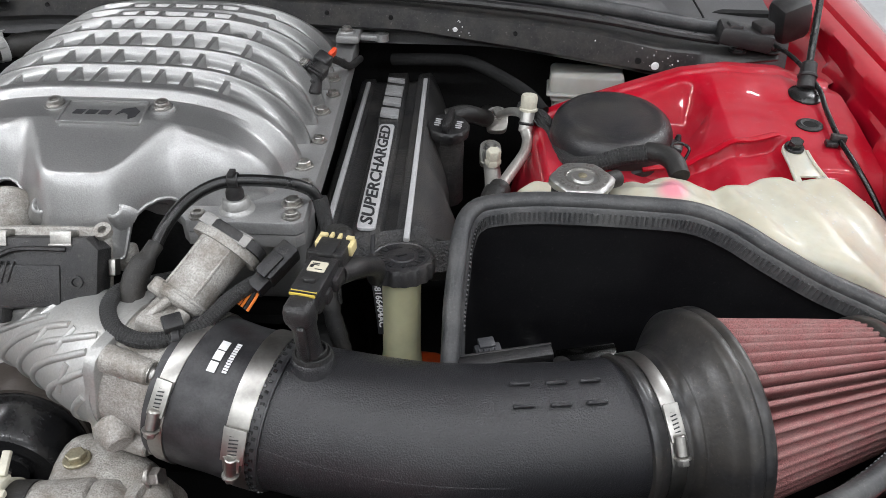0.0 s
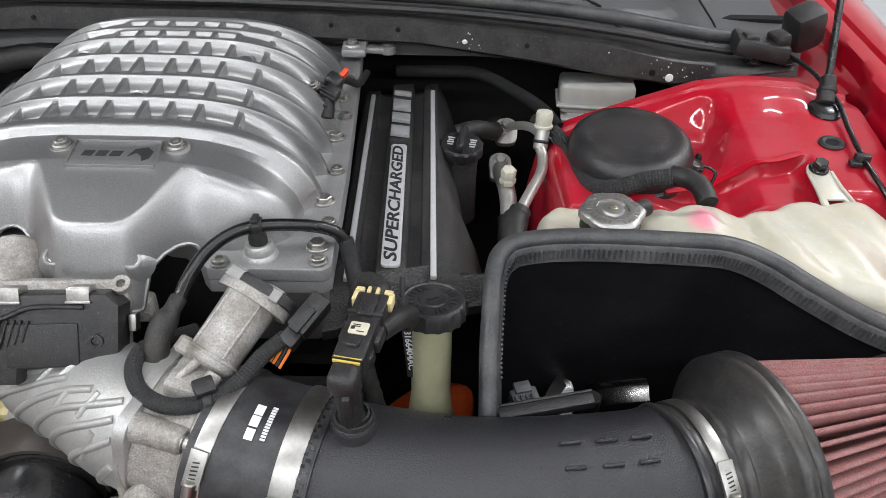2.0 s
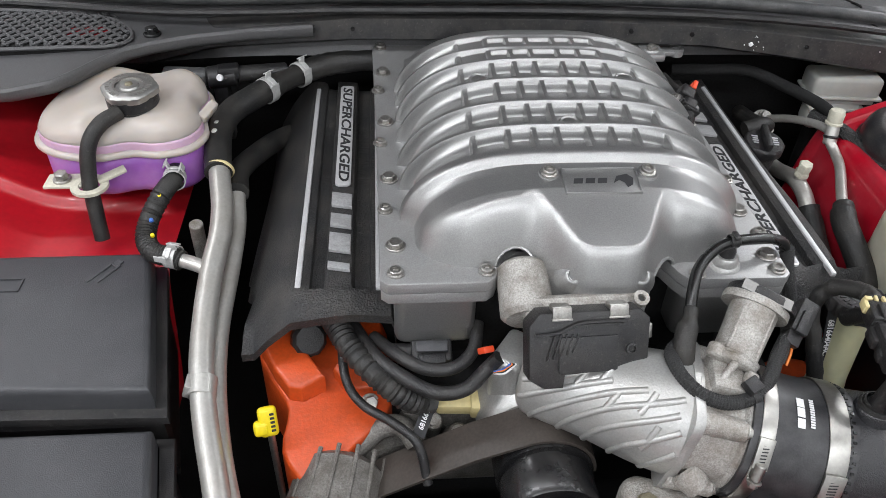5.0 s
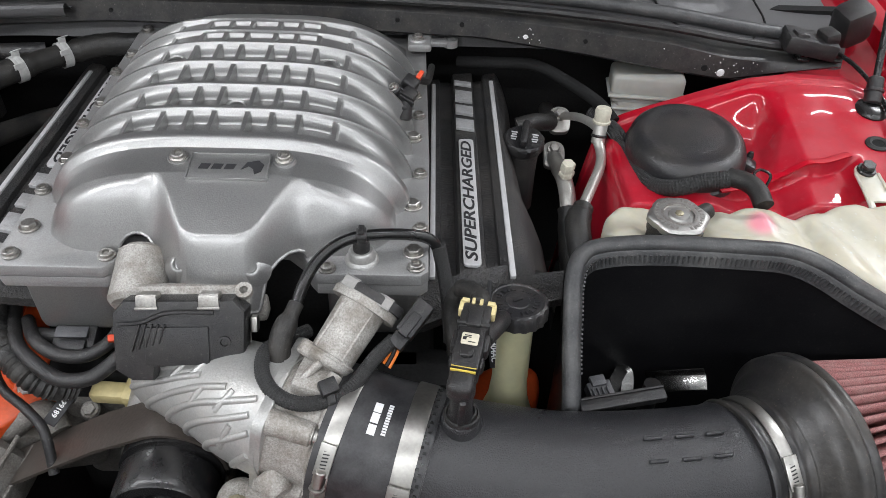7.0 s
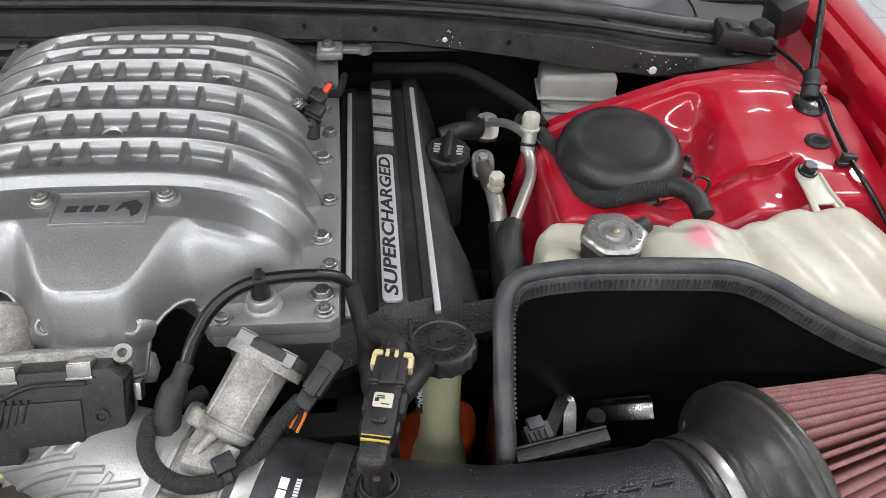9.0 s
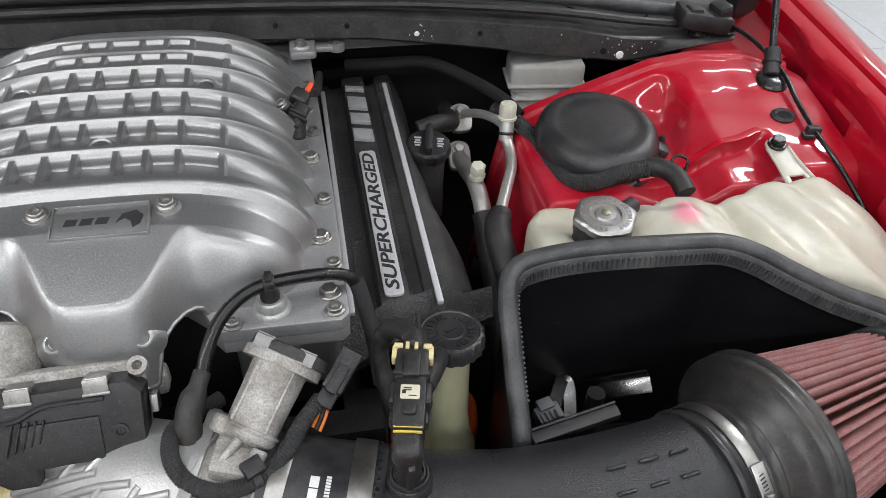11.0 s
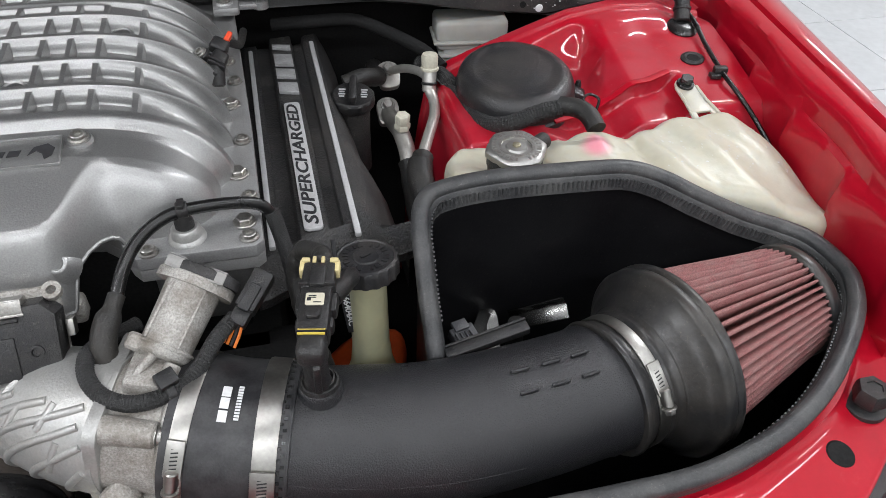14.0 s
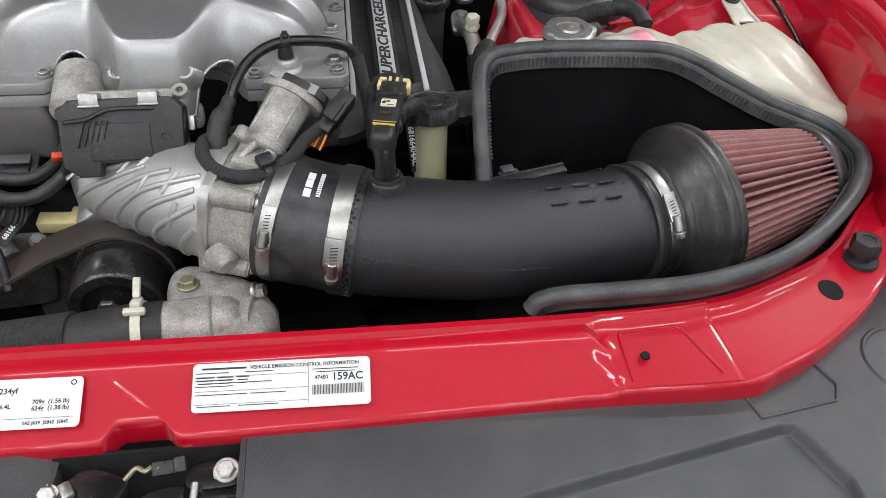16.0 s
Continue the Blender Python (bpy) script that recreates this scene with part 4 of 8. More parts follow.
for bx, by, br in ((CX + 0.001, 0.777, 0.0125), (CX - 0.090, 0.880, 0.0125), (CX + 0.090, 0.880, 0.0125)):
    bm = bmesh.new()
    lathe(bm, pose(bx, by, 1.0235, 12, 0, 0), [(br + 0.005, -0.004), (br + 0.0015, 0.004), (br, 0.0105), (br - 0.002, 0.012), (br - 0.004, 0.011), (br - 0.0045, 0.002), (0, 0.002)], 24)
    part("cell_boss", bm, "silver", lid_ob)
# badge plate
tilt = pose(-0.338, 0.6725, 1.0256, 11.0, 0, 0)
bm = bmesh.new()
box(bm, tilt, 0.079, 0.036, 0.0016, 0.0006)
plate = part("badge_plate", bm, "silver", sc, "rectangular silver badge plate with dark marks")
for k, w in enumerate((0.0, 0.0125, 0.025)):
    bm = bmesh.new()
    prism(bm, [(-0.0295 + w, -0.0035), (-0.0200 + w, -0.0035), (-0.0180 + w, 0.0035), (-0.0275 + w, 0.0035)], 0.0007, 0.0013, 0, tilt)
    part("badge_mark", bm, "ink", plate, "dark slanted block")
bm = bmesh.new()
prism(bm, [(0.012, -0.004), (0.017, 0.006), (0.028, 0.009), (0.034, 0.003), (0.032, -0.006), (0.026, -0.010), (0.024, -0.003), (0.019, 0.001)], 0.0007, 0.0013, 0, tilt)
part("badge_mark", bm, "ink", plate, "dark plain mark")
bm = bmesh.new()
for sx, sy, w, h in ((0, 0.0172, 0.079, 0.0018), (0, -0.0172, 0.079, 0.0018), (0.0387, 0, 0.0018, 0.035), (-0.0387, 0, 0.0018, 0.035)):
    box(bm, tilt @ pose(sx, sy, 0.0014), w, h, 0.0030, 0.0006)
part("badge_border", bm, "silver", plate)
# housing under the flange, cooler boxes at the front
bm = bmesh.new()
box(bm, pose(CX, 0.885, 0.865), 0.375, 0.47, 0.135, 0.008)
part("housing", bm, "matte", sc)
for bx, w in ((-0.508, 0.088), (-0.198, 0.094)):
    bm = bmesh.new()
    box(bm, pose(bx, 0.666, 0.889), w, 0.10, 0.082, 0.012, 3)
    part("cooler_box", bm, "silver", sc, "silver charge-cooler end box")
bm = bmesh.new()
box(bm, pose(-0.158, 1.085, 0.975), 0.034, 0.062, 0.012, 0.004)
rod(bm, (-0.160, 1.07, 0.972), (-0.160, 1.07, 0.984), 0.012, n=20, bev=0.002)
rod(bm, (-0.156, 1.105, 0.972), (-0.156, 1.105, 0.984), 0.012, n=20, bev=0.002)
box(bm, pose(-0.130, 1.088, 0.970, 0, 6, 12), 0.030, 0.018, 0.008, 0.002)
lathe(bm, pose(-0.113, 1.091, 0.968), [(0.011, -0.004), (0.011, 0.006), (0.006, 0.006), (0.006, -0.004)], 20)
part("rear_bracket", bm, "flange", sc)
for bx, by in ((-0.160, 1.07), (-0.156, 1.105)):
    again("bracket_bolt", TX, pose(bx, by, 0.9838), sc)

# ---- inlet elbow and throttle body ----
elbow = thing("inlet_elbow", (-0.36, 0.53, 0.80), "cast silver inlet elbow with a diamond lattice of ribs", "engine part")
EP = glide([(-0.266, 0.493, 0.867), (-0.305, 0.511, 0.866), (-0.34, 0.532, 0.862), (-0.372, 0.552, 0.858), (-0.406, 0.575, 0.856)], 10)


def elbow_r(s, d):
    return 0.060 - 0.011 * float(step(0.05, 0.75, s)) - 0.006 * max(0.0, (s - 0.93) / 0.07) ** 2


bm = bmesh.new()
sweep(bm, EP, elbow_r, 48)
part("elbow_casting", bm, "castlight", elbow, sharp=60)
pts = [Vector(p) for p in EP]


def on_elbow(s, ang, lift):
    i = max(0.0, s) * (len(pts) - 1)
    k = min(int(i), len(pts) - 2)
    p = pts[k].lerp(pts[k + 1], i - k)
    d = (pts[k + 1] - pts[k]).normalized()
    side = d.cross(Vector((0, 0, 1))).normalized()
    top = side.cross(d)
    r = elbow_r(s, 0) + lift
    return p + side * r * math.cos(ang) + top * r * math.sin(ang)


# long ribs: upright at the lower front, then bending along the elbow towards the throttle
for k in range(7):
    s0 = 0.20 + 0.175 * k
    run = [(s0 - 0.66 * u ** 2.2, math.pi + 0.75 - u * 1.85) for u in np.linspace(0, 1, 30)]
    run = [(q, a) for q, a in run if 0.045 < q < 0.97]
    if len(run) > 3:
        bm = bmesh.new()
        sweep(bm, [on_elbow(q, a, -0.0016) for q, a in run], 0.0037, 10)
        part("lattice_rib", bm, "castlight", elbow)
# short cross ribs between them on the throttle side
for s0, a0, a1 in ((0.16, 2.55, 3.05), (0.20, 2.05, 2.45), (0.36, 2.20, 2.55), (0.44, 1.80, 2.15), (0.58, 1.95, 2.30)):
    bm = bmesh.new()
    sweep(bm, [on_elbow(s0 + 0.05 * u, a0 + (a1 - a0) * u, -0.0016) for u in np.linspace(0, 1, 10)], 0.0035, 10)
    part("lattice_rib", bm, "castlight", elbow)
bm = bmesh.new()
rod(bm, (-0.4005, 0.548, 0.775), (-0.4005, 0.600, 0.775), 0.0585, 0.064, 44, 0.004)
part("elbow_foot", bm, "castlight", elbow)
bm = bmesh.new()
box(bm, pose(-0.424, 0.590, 0.812, 0, 0, -35), 0.036, 0.056, 0.118, 0.008, 3)
rod(bm, (-0.418, 0.566, 0.812), (-0.416, 0.572, 0.850), 0.009, 0.013, 16, 0.003)
part("corner_web", bm, "castlight", elbow)
bm = bmesh.new()
lathe(bm, spun((-0.424, 0.556, 0.824), (-0.2, -0.8, 0.6)), [(0.0065, -0.006), (0.0065, 0.001), (0.0045, 0.002), (0.004, -0.003), (0, -0.003)], 16)
part("drilled_boss", bm, "castlight", elbow)

tb = thing("air_throttle", (-0.26, 0.49, 0.80), "dirty cast aluminium throttle body with bolt bosses", "engine part")
TBD = Vector((0.955, -0.245, -0.15)).normalized()
TB0 = Vector((-0.278, 0.4985, 0.8675))
tbm = spun(TB0, TBD)
bm = bmesh.new()
lathe(bm, tbm, [(0, 0.0), (0.057, 0.0), (0.058, 0.010), (0.0565, 0.016), (0.0565, 0.045), (0.061, 0.048), (0.061, 0.060), (0, 0.060)], 48)
part("throttle_casting", bm, "cast", tb)
bm = bmesh.new()
oct_ = []
for i in range(48):
    a = 2 * math.pi * i / 48
    r = 0.0605 + 0.0135 * max(0, math.cos(2 * (a - math.pi / 4))) ** 6 + 0.0135 * max(0, math.cos(2 * (a + math.pi / 4))) ** 6
    oct_.append((r * math.cos(a), r * math.sin(a)))
prism(bm, oct_, -0.004, 0.006, 0.002, tbm)
part("throttle_flange", bm, "castlight", tb)
up_w = Vector((0, 0, 1))
side_w = TBD.cross(up_w).normalized()
top_w = side_w.cross(TBD)
for ca, ln in ((48, 0.046), (135, 0.035), (-34, 0.046), (-135, 0.030)):
    a = radians(ca)
    c = TB0 + side_w * 0.060 * math.cos(a) + top_w * 0.060 * math.sin(a)
    bm = bmesh.new()
    rod(bm, c, c + TBD * ln, 0.0120, 0.0105, 20, 0.0015)
    part("bolt_boss", bm, "cast", tb)
    again("bolt", TX, spun(c + TBD * (ln - 0.0005), TBD), tb)
bm = bmesh.new()
rod(bm, TB0 + side_w * 0.052 - top_w * 0.016 + TBD * 0.012, TB0 + side_w * 0.066 - top_w * 0.022 + TBD * 0.030, 0.016, 0.013, 22, 0.003)
part("lower_boss", bm, "cast", tb)
bm = bmesh.new()
box(bm, Matrix.Translation(TB0 + top_w * 0.042 - side_w * 0.012 + TBD * 0.028) @ spun((0, 0, 0), TBD).to_3x3().to_4x4(), 0.05, 0.05, 0.034, 0.006)
part("throttle_top", bm, "cast", tb)

# throttle motor: grey cylinder with a clipped end and a plug
tm = thing("electric_motor", (-0.21, 0.53, 0.90), "dusty cast aluminium throttle motor with a black plug", "engine part")
A0, A1 = Vector((-0.2295, 0.5141, 0.9255)), Vector((-0.1996, 0.5559, 0.9545))
ad = (A1 - A0).normalized()
AL = (A1 - A0).length
aside = ad.cross(Vector((-0.2, -0.75, 0.6))).normalized()
aside = aside if aside.x > 0 else -aside
front = aside.cross(ad)
mot = Matrix.Translation(A0) @ Matrix((aside, ad.cross(aside), ad)).transposed().to_4x4()
bm = bmesh.new()
lathe(bm, mot, [(0, -0.008), (0.017, -0.008), (0.0215, -0.006), (0.0232, -0.004), (0.0234, 0.0), (0.0220, 0.003), (0.0214, 0.005), (0.0220, AL * 0.5), (0.0232, AL - 0.004), (0.0245, AL), (0, AL)], 40, lambda a, r, h: 1 + 0.008 * math.sin(7 * a + 60 * h))
casting = part("motor_casting", bm, "cast", tm)
bm = bmesh.new()
prism(bm, smooth_outline([(-0.037, -0.008), (-0.037, 0.008), (-0.027, 0.020), (-0.010, 0.028), (0.010, 0.028), (0.027, 0.020), (0.037, 0.008), (0.037, -0.008), (0.027, -0.020), (0.010, -0.028), (-0.010, -0.028), (-0.027, -0.020)], 3), AL - 0.004, AL + 0.005, 0.0016, mot @ Matrix.Diagonal((0.86, 0.86, 1, 1)))
part("top_flange", bm, "cast", casting)
bm = bmesh.new()
for ka in (0.9, 2.2, 4.0, 5.4):
    sweep(bm, [mot @ Vector((0.0218 * math.cos(ka), 0.0218 * math.sin(ka), h)) for h in np.linspace(0.004, AL - 0.002, 8)], 0.0018, 8)
sweep(bm, [mot @ Vector((0.0226 * math.cos(a), 0.0226 * math.sin(a), 0.002)) for a in np.linspace(0, 6.28, 40)], 0.0018, 8)
part("casting_rib", bm, "cast", casting)
bm = bmesh.new()
lug = mot @ Vector((-0.020, 0, -0.003)) + front * 0.009
rod(bm, lug - ad * 0.006, lug + ad * 0.008, 0.0090, n=16, bev=0.002)
low = mot @ Vector((-0.002, 0, -0.012)) + front * 0.017
rod(bm, low + ad * 0.006, low - ad * 0.016 - aside * 0.006, 0.0042, 0.0032, 12, 0.001)
rod(bm, low + aside * 0.018 + ad * 0.004, low + aside * 0.018 - ad * 0.008, 0.0065, n=14, bev=0.0015)
part("foot_lug", bm, "cast", tm)
bm = bmesh.new()
prism(bm, smooth_outline([(-0.034, -0.006), (-0.032, 0.012), (-0.012, 0.027), (0.014, 0.027), (0.034, 0.012), (0.040, -0.010), (0.026, -0.022), (0.0, -0.027), (-0.024, -0.020)], 3), AL + 0.005, AL + 0.014, 0.002, mot @ Matrix.Diagonal((0.88, 0.88, 1, 1)))
part("end_cap", bm, "plastic", tm)
for kx in (-0.018, 0.018):
    q = A1 + aside * kx + front * 0.0200 + ad * 0.0148
    cm = Matrix.Translation(q) @ mot.to_3x3().to_4x4()
    bm = bmesh.new()
    box(bm, cm @ pose(0, 0.0065, 0.0), 0.0145, 0.012, 0.0012, 0.0004)
    box(bm, cm @ pose(0, -0.0006, -0.006), 0.0145, 0.0014, 0.010, 0.0004)
    box(bm, cm @ pose(0, -0.0016, -0.0105), 0.0150, 0.0016, 0.0016, 0.0004)
    part("spring_clip", bm, "clip", tm, "dull spring clip")
bm = bmesh.new()
pm = pose(-0.153, 0.548, 0.944, 25, 20, -30) @ Matrix.Scale(0.82, 4)
box(bm, pm, 0.022, 0.045, 0.026, 0.003)
box(bm, pm @ pose(0, -0.01, 0.014), 0.012, 0.03, 0.006, 0.0015)
box(bm, pm @ pose(0, -0.03, -0.002), 0.018, 0.018, 0.020, 0.002)
part("plug", bm, "plastic", tm, "black electrical plug")
for k, mt in enumerate(("wireorange", "wireorange", "ink", "wireorange")):
    bm = bmesh.new()
    s = pm @ Vector((-0.006 + 0.004 * k, -0.038, -0.002))
    sweep(bm, glide([s, s + Vector((-0.003, -0.006, -0.004)), s + Vector((-0.008, -0.013, -0.010))], 4), 0.0014, 6)
    part("wire", bm, mt, tm)

# ---- module with silver clips, on the inlet ----
mod = thing("bypass_actuator", (-0.37, 0.54, 0.88), "black plastic actuator cover with silver clips on a cast motor", "engine part")
mm = pose(-0.367, 0.5385, 0.9305, 60, 0, 2) @ Matrix.Diagonal((1.07, 1.06, 1.0, 1.0))
bm = bmesh.new()
prism(bm, [(-0.056, -0.030), (-0.042, -0.040), (-0.024, -0.040), (-0.022, -0.028), (0.054, -0.024), (0.056, 0.022), (0.046, 0.032), (-0.046, 0.032), (-0.056, 0.020)], -0.016, 0.010, 0.004, mm)
cov = part("module_cover", bm, "plastic", mod, "black ribbed plastic cover")
bm = bmesh.new()
box(bm, mm @ pose(-0.002, -0.008, 0.0105), 0.054, 0.034, 0.003, 0.001)
lathe(bm, mm @ pose(0.038, -0.005, 0.009), [(0.0055, 0), (0.0055, 0.003), (0.0035, 0.0032), (0.003, 0.0005), (0, 0.0005)], 16)
part("cover_relief", bm, "plastic", cov)
bm = bmesh.new()
for k in range(5):
    box(bm, mm @ pose(-0.036 + k * 0.0055, 0.0 + k * 0.0008, 0.0115, 0, 0, -18), 0.0016, 0.026 - k * 0.002, 0.003, 0.0005, 1)
part("cover_rib", bm, "plastic", cov)
bm = bmesh.new()
sweep(bm, glide([mm @ Vector(p) for p in ((-0.050, 0.012, 0.011), (-0.03, 0.014, 0.012), (-0.008, 0.022, 0.012), (0.03, 0.022, 0.011))], 6), 0.0022, 6)
part("cover_edge", bm, "plastic", cov)
for cxk in (-0.026, 0.026):
    bm = bmesh.new()
    box(bm, mm @ pose(cxk, 0.0345, 0.002), 0.017, 0.006, 0.015, 0.0015)
    box(bm, mm @ pose(cxk, 0.031, 0.0105), 0.017, 0.011, 0.0015, 0.0004)
    box(bm, mm @ pose(cxk, 0.0255, 0.0115), 0.019, 0.0022, 0.002, 0.0006)
    part("spring_clip", bm, "bolt", mod)
bm = bmesh.new()
box(bm, mm @ pose(0, 0.006, -0.022), 0.108, 0.068, 0.014, 0.004)
part("gasket_plate", bm, "cast", mod)
bm = bmesh.new()
rod(bm, (-0.420, 0.572, 0.930), (-0.420, 0.628, 0.952), 0.027, n=30, bev=0.005)
part("actuator_motor", bm, "cast", mod)
bm = bmesh.new()
box(bm, pose(-0.325, 0.588, 0.918), 0.055, 0.02, 0.024, 0.005)
part("support_lug", bm, "cast", mod)
bm = bmesh.new()
lathe(bm, spun((-0.312, 0.566, 0.962), (0, -0.4, 0.9)), [(0.008, -0.006), (0.008, 0.0), (0.004, 0.0), (0.004, -0.004)], 16)
part("eyelet", bm, "cast", mod)
bm = bmesh.new()
box(bm, mm @ pose(0.060, 0.006, -0.012), 0.006, 0.014, 0.012, 0.001)
part("side_clip", bm, "steel", mod)
bm = bmesh.new()
box(bm, pose(-0.457, 0.582, 0.876, 40, 10, 20), 0.0125, 0.007, 0.0165, 0.0015)
part("lock_tab", bm, "redclip", mod, "red locking tab")
for k, mt in enumerate(("wireblue", "wireorange", "ink", "print")):
    bm = bmesh.new()
    sweep(bm, glide([(-0.434 + 0.002 * k, 0.560, 0.878), (-0.440, 0.562 - 0.002 * k, 0.868), (-0.449, 0.566, 0.860 - 0.001 * k)], 4), 0.0012, 6)
    part("wire", bm, mt, mod)

# ---- engine covers over the cylinder heads ----
PROF = [(0.196, 0.800), (0.200, 0.876), (0.203, 0.884), (0.208, 0.888), (0.2245, 0.889), (0.226, 0.884), (0.243, 0.884), (0.2445, 0.896), (0.246, 0.899), (0.274, 0.901), (0.2755, 0.899), (0.277, 0.886), (0.290, 0.888), (0.2915, 0.897), (0.296, 0.900), (0.310, 0.902), (0.318, 0.897), (0.330, 0.880), (0.342, 0.858), (0.354, 0.830), (0.362, 0.800), (0.364, 0.76)]


def cover_thing(side):
    sgn = 1 if side == "driver" else -1
    ob = thing("engine_cover", (CX + sgn * 0.26, 0.85, 0.80), "black grained engine cover with silver stripes and raised letters", "engine cover", "engine covers")
    bm = bmesh.new()
    rows = []
    for k_row, y in enumerate([0.6175, 0.6165, 0.618, 0.622, 0.629, 0.638, 0.646, 0.652] + list(np.linspace(0.66, 1.115, 62)) + [1.125, 1.130]):
        row = []
        for i, (u, z) in enumerate(PROF):
            uu, zz = u, z
            end = step(0.652, 0.660, y)
            if end < 1 and i > 1:
                plain = float(np.interp(u, [0.196, 0.203, 0.25, 0.31, 0.33, 0.35, 0.364], [0.80, 0.886, 0.901, 0.902, 0.88, 0.84, 0.77]))
                zz = z * end + plain * (1 - end)
            if i >= 16:
                pinch = 0.5 * (step(0.79, 0.87, y) - step(1.15, 1.2, y)) if sgn > 0 else -0.55
                uu = 0.312 + (u - 0.312) * (1 - 0.62 * pinch)
                uu += 0.004 * math.sin((y - 0.6) * 11)
            if sgn > 0 and y < 0.70:
                lip = float(np.interp(u, [0.2, 0.364], [0.890, 0.880]))
                zz = max(zz, lip + (0.760 - lip) * float(step(0.655, 0.70, y)))
            if i in (5, 6, 11, 12):
                zz += 0.0025 * (int((y - 0.66) / 0.115) % 2)
            skew = (u - 0.2) * 0.36 if sgn > 0 else 0.012 - (u - 0.2) * 0.08
            drop = step(0.0, 0.044, 0.656 - y) * (0.026 if sgn > 0 else 0.020 * float(np.interp(u, [0.2, 0.25, 0.34], [0.1, 0.45, 1.0]))) + (0.012 if k_row == 0 else 0.0)
            low = float(np.interp(y, [0.62, 0.70, 0.85], [0.862, 0.835, 0.76]))
            if sgn < 0 and i > 15 and zz < low:
                zz, uu = low, min(uu, 0.366)
            row.append(bm.verts.new((CX + sgn * uu, y + skew * (1 - step(0.60, 0.75, y)), zz - drop)))
        rows.append(row)
    for p, q in zip(rows, rows[1:]):
        for i in range(len(p) - 1):
            bm.faces.new((p[i], p[i + 1], q[i + 1], q[i]))
    part("cover_shell", bm, "cover", ob, sharp=40)
    for u, w, y0, y1, z in ((0.216, 0.0065, 0.664, 1.108, 0.8885), (0.3035, 0.0065, 0.657, 1.104, 0.8985)):
        bm = bmesh.new()
        box(bm, pose(CX + sgn * u, (y0 + y1) / 2, z + 0.002), w, y1 - y0, 0.006, 0.0015)
        part("stripe", bm, "letter", ob, "silver stripe")
    # nameplate with black letters, and the four blocks behind it
    flip = -90 if sgn < 0 else 90
    n0, n1 = (0.672, 0.932) if sgn > 0 else (0.846, 1.110)
    nm = pose(CX + sgn * 0.260, (n0 + n1) / 2, 0.9010, 0, 0, flip)
    L = n1 - n0
    bm = bmesh.new()
    prism(bm, round_rect(L, 0.020, 0.0055), 0, 0.003, 0.0006, nm)
    plate = part("nameplate", bm, "letter", ob, "silver nameplate with black letters")
    bm = bmesh.new()
    prism(bm, [(-L / 2 + 0.004, -0.0076), (L / 2 - 0.004, -0.0076), (L / 2 - 0.004, 0.0076), (-L / 2 + 0.004, 0.0076)], 0.003, 0.0033, 0, nm)
    inset = part("nameplate_inset", bm, "letter", plate)
    bm = words("SUPERCHARGED", 0.0205, 0.0004, 0.22, 1.0)
    xs = [v.co.x for v in bm.verts]
    k = (L - 0.014) / (max(xs) - min(xs))
    mid = (max(xs) + min(xs)) / 2
    moved(bm, nm @ Matrix.Translation((0, 0, 0.0036)) @ Matrix.Diagonal((k, 0.92, 1, 1)) @ Matrix.Translation((-mid, 0, 0)))
    part("lettering", bm, "ink", plate, "black capital letters", flat=True)
    h0, h1 = (0.950, 1.110) if sgn > 0 else (0.669, 0.834)
    w = (h1 - h0) / 4.15
    for k in range(4):
        bm = bmesh.new()
        hm = pose(CX + sgn * 0.260, h0 + w * (k + 0.5) * 1.04 if sgn > 0 else h1 - w * (k + 0.5) * 1.04, 0.9010, 0, 0, flip)
        ww = w * (0.82, 0.74, 0.95, 0.42)[k]
        hh = 0.0145
        prism(bm, [(-0.5 * ww, -0.0125), (0.5 * ww - 0.006, -0.0125), (0.5 * ww, 0.0125), (-0.5 * ww + 0.006, 0.0125)], 0.0, 0.0045, 0.0006, hm)
        part("raised_block", bm, "block", ob, "raised silver block")
    return ob


cover_thing("driver")
cover_thing("passenger")

# ---- cold air intake ----
TP = [(-0.165, 0.4685, 0.8505), (-0.13, 0.461, 0.847), (-0.09, 0.454, 0.845), (-0.013, 0.4465, 0.842), (0.08, 0.452, 0.842), (0.175, 0.466, 0.842)]
TPATH = glide(TP, 14)
tube = thing("intake_tube", (0.0, 0.45, 0.78), "satin black moulded intake tube with raised bars", "intake tube")


def tube_r(s, d):
    return 0.0635 - 0.003 * s + 0.0022 * math.exp(-((s - 0.93) / 0.012) ** 2) + 0.0015 * math.exp(-((s - 0.88) / 0.012) ** 2)


bm = bmesh.new()
sweep(bm, TPATH, tube_r, 72)
tube_shell = part("tube_shell", bm, "tube", tube, sharp=60)


def on_path(path, s):
    i = s * (len(path) - 1)
    k = min(int(i), len(path) - 2)
    return Vector(path[k]).lerp(Vector(path[k + 1]), i - k), (Vector(path[k + 1]) - Vector(path[k])).normalized()


def on_tube(s, ang, lift=0.0):
    """A pose on the tube's skin: x along the tube, y round it, z outward. The angle is counted from the top towards the front."""
    p, d = on_path(TPATH, s)
    side = d.cross(Vector((0, 0, 1))).normalized()
    top = side.cross(d)
    out = (top * math.cos(ang) + side * math.sin(ang)).normalized()
    m = Matrix((d, out.cross(d), out)).transposed().to_4x4()
    return Matrix.Translation(p + out * (tube_r(s, 0) + lift)) @ m


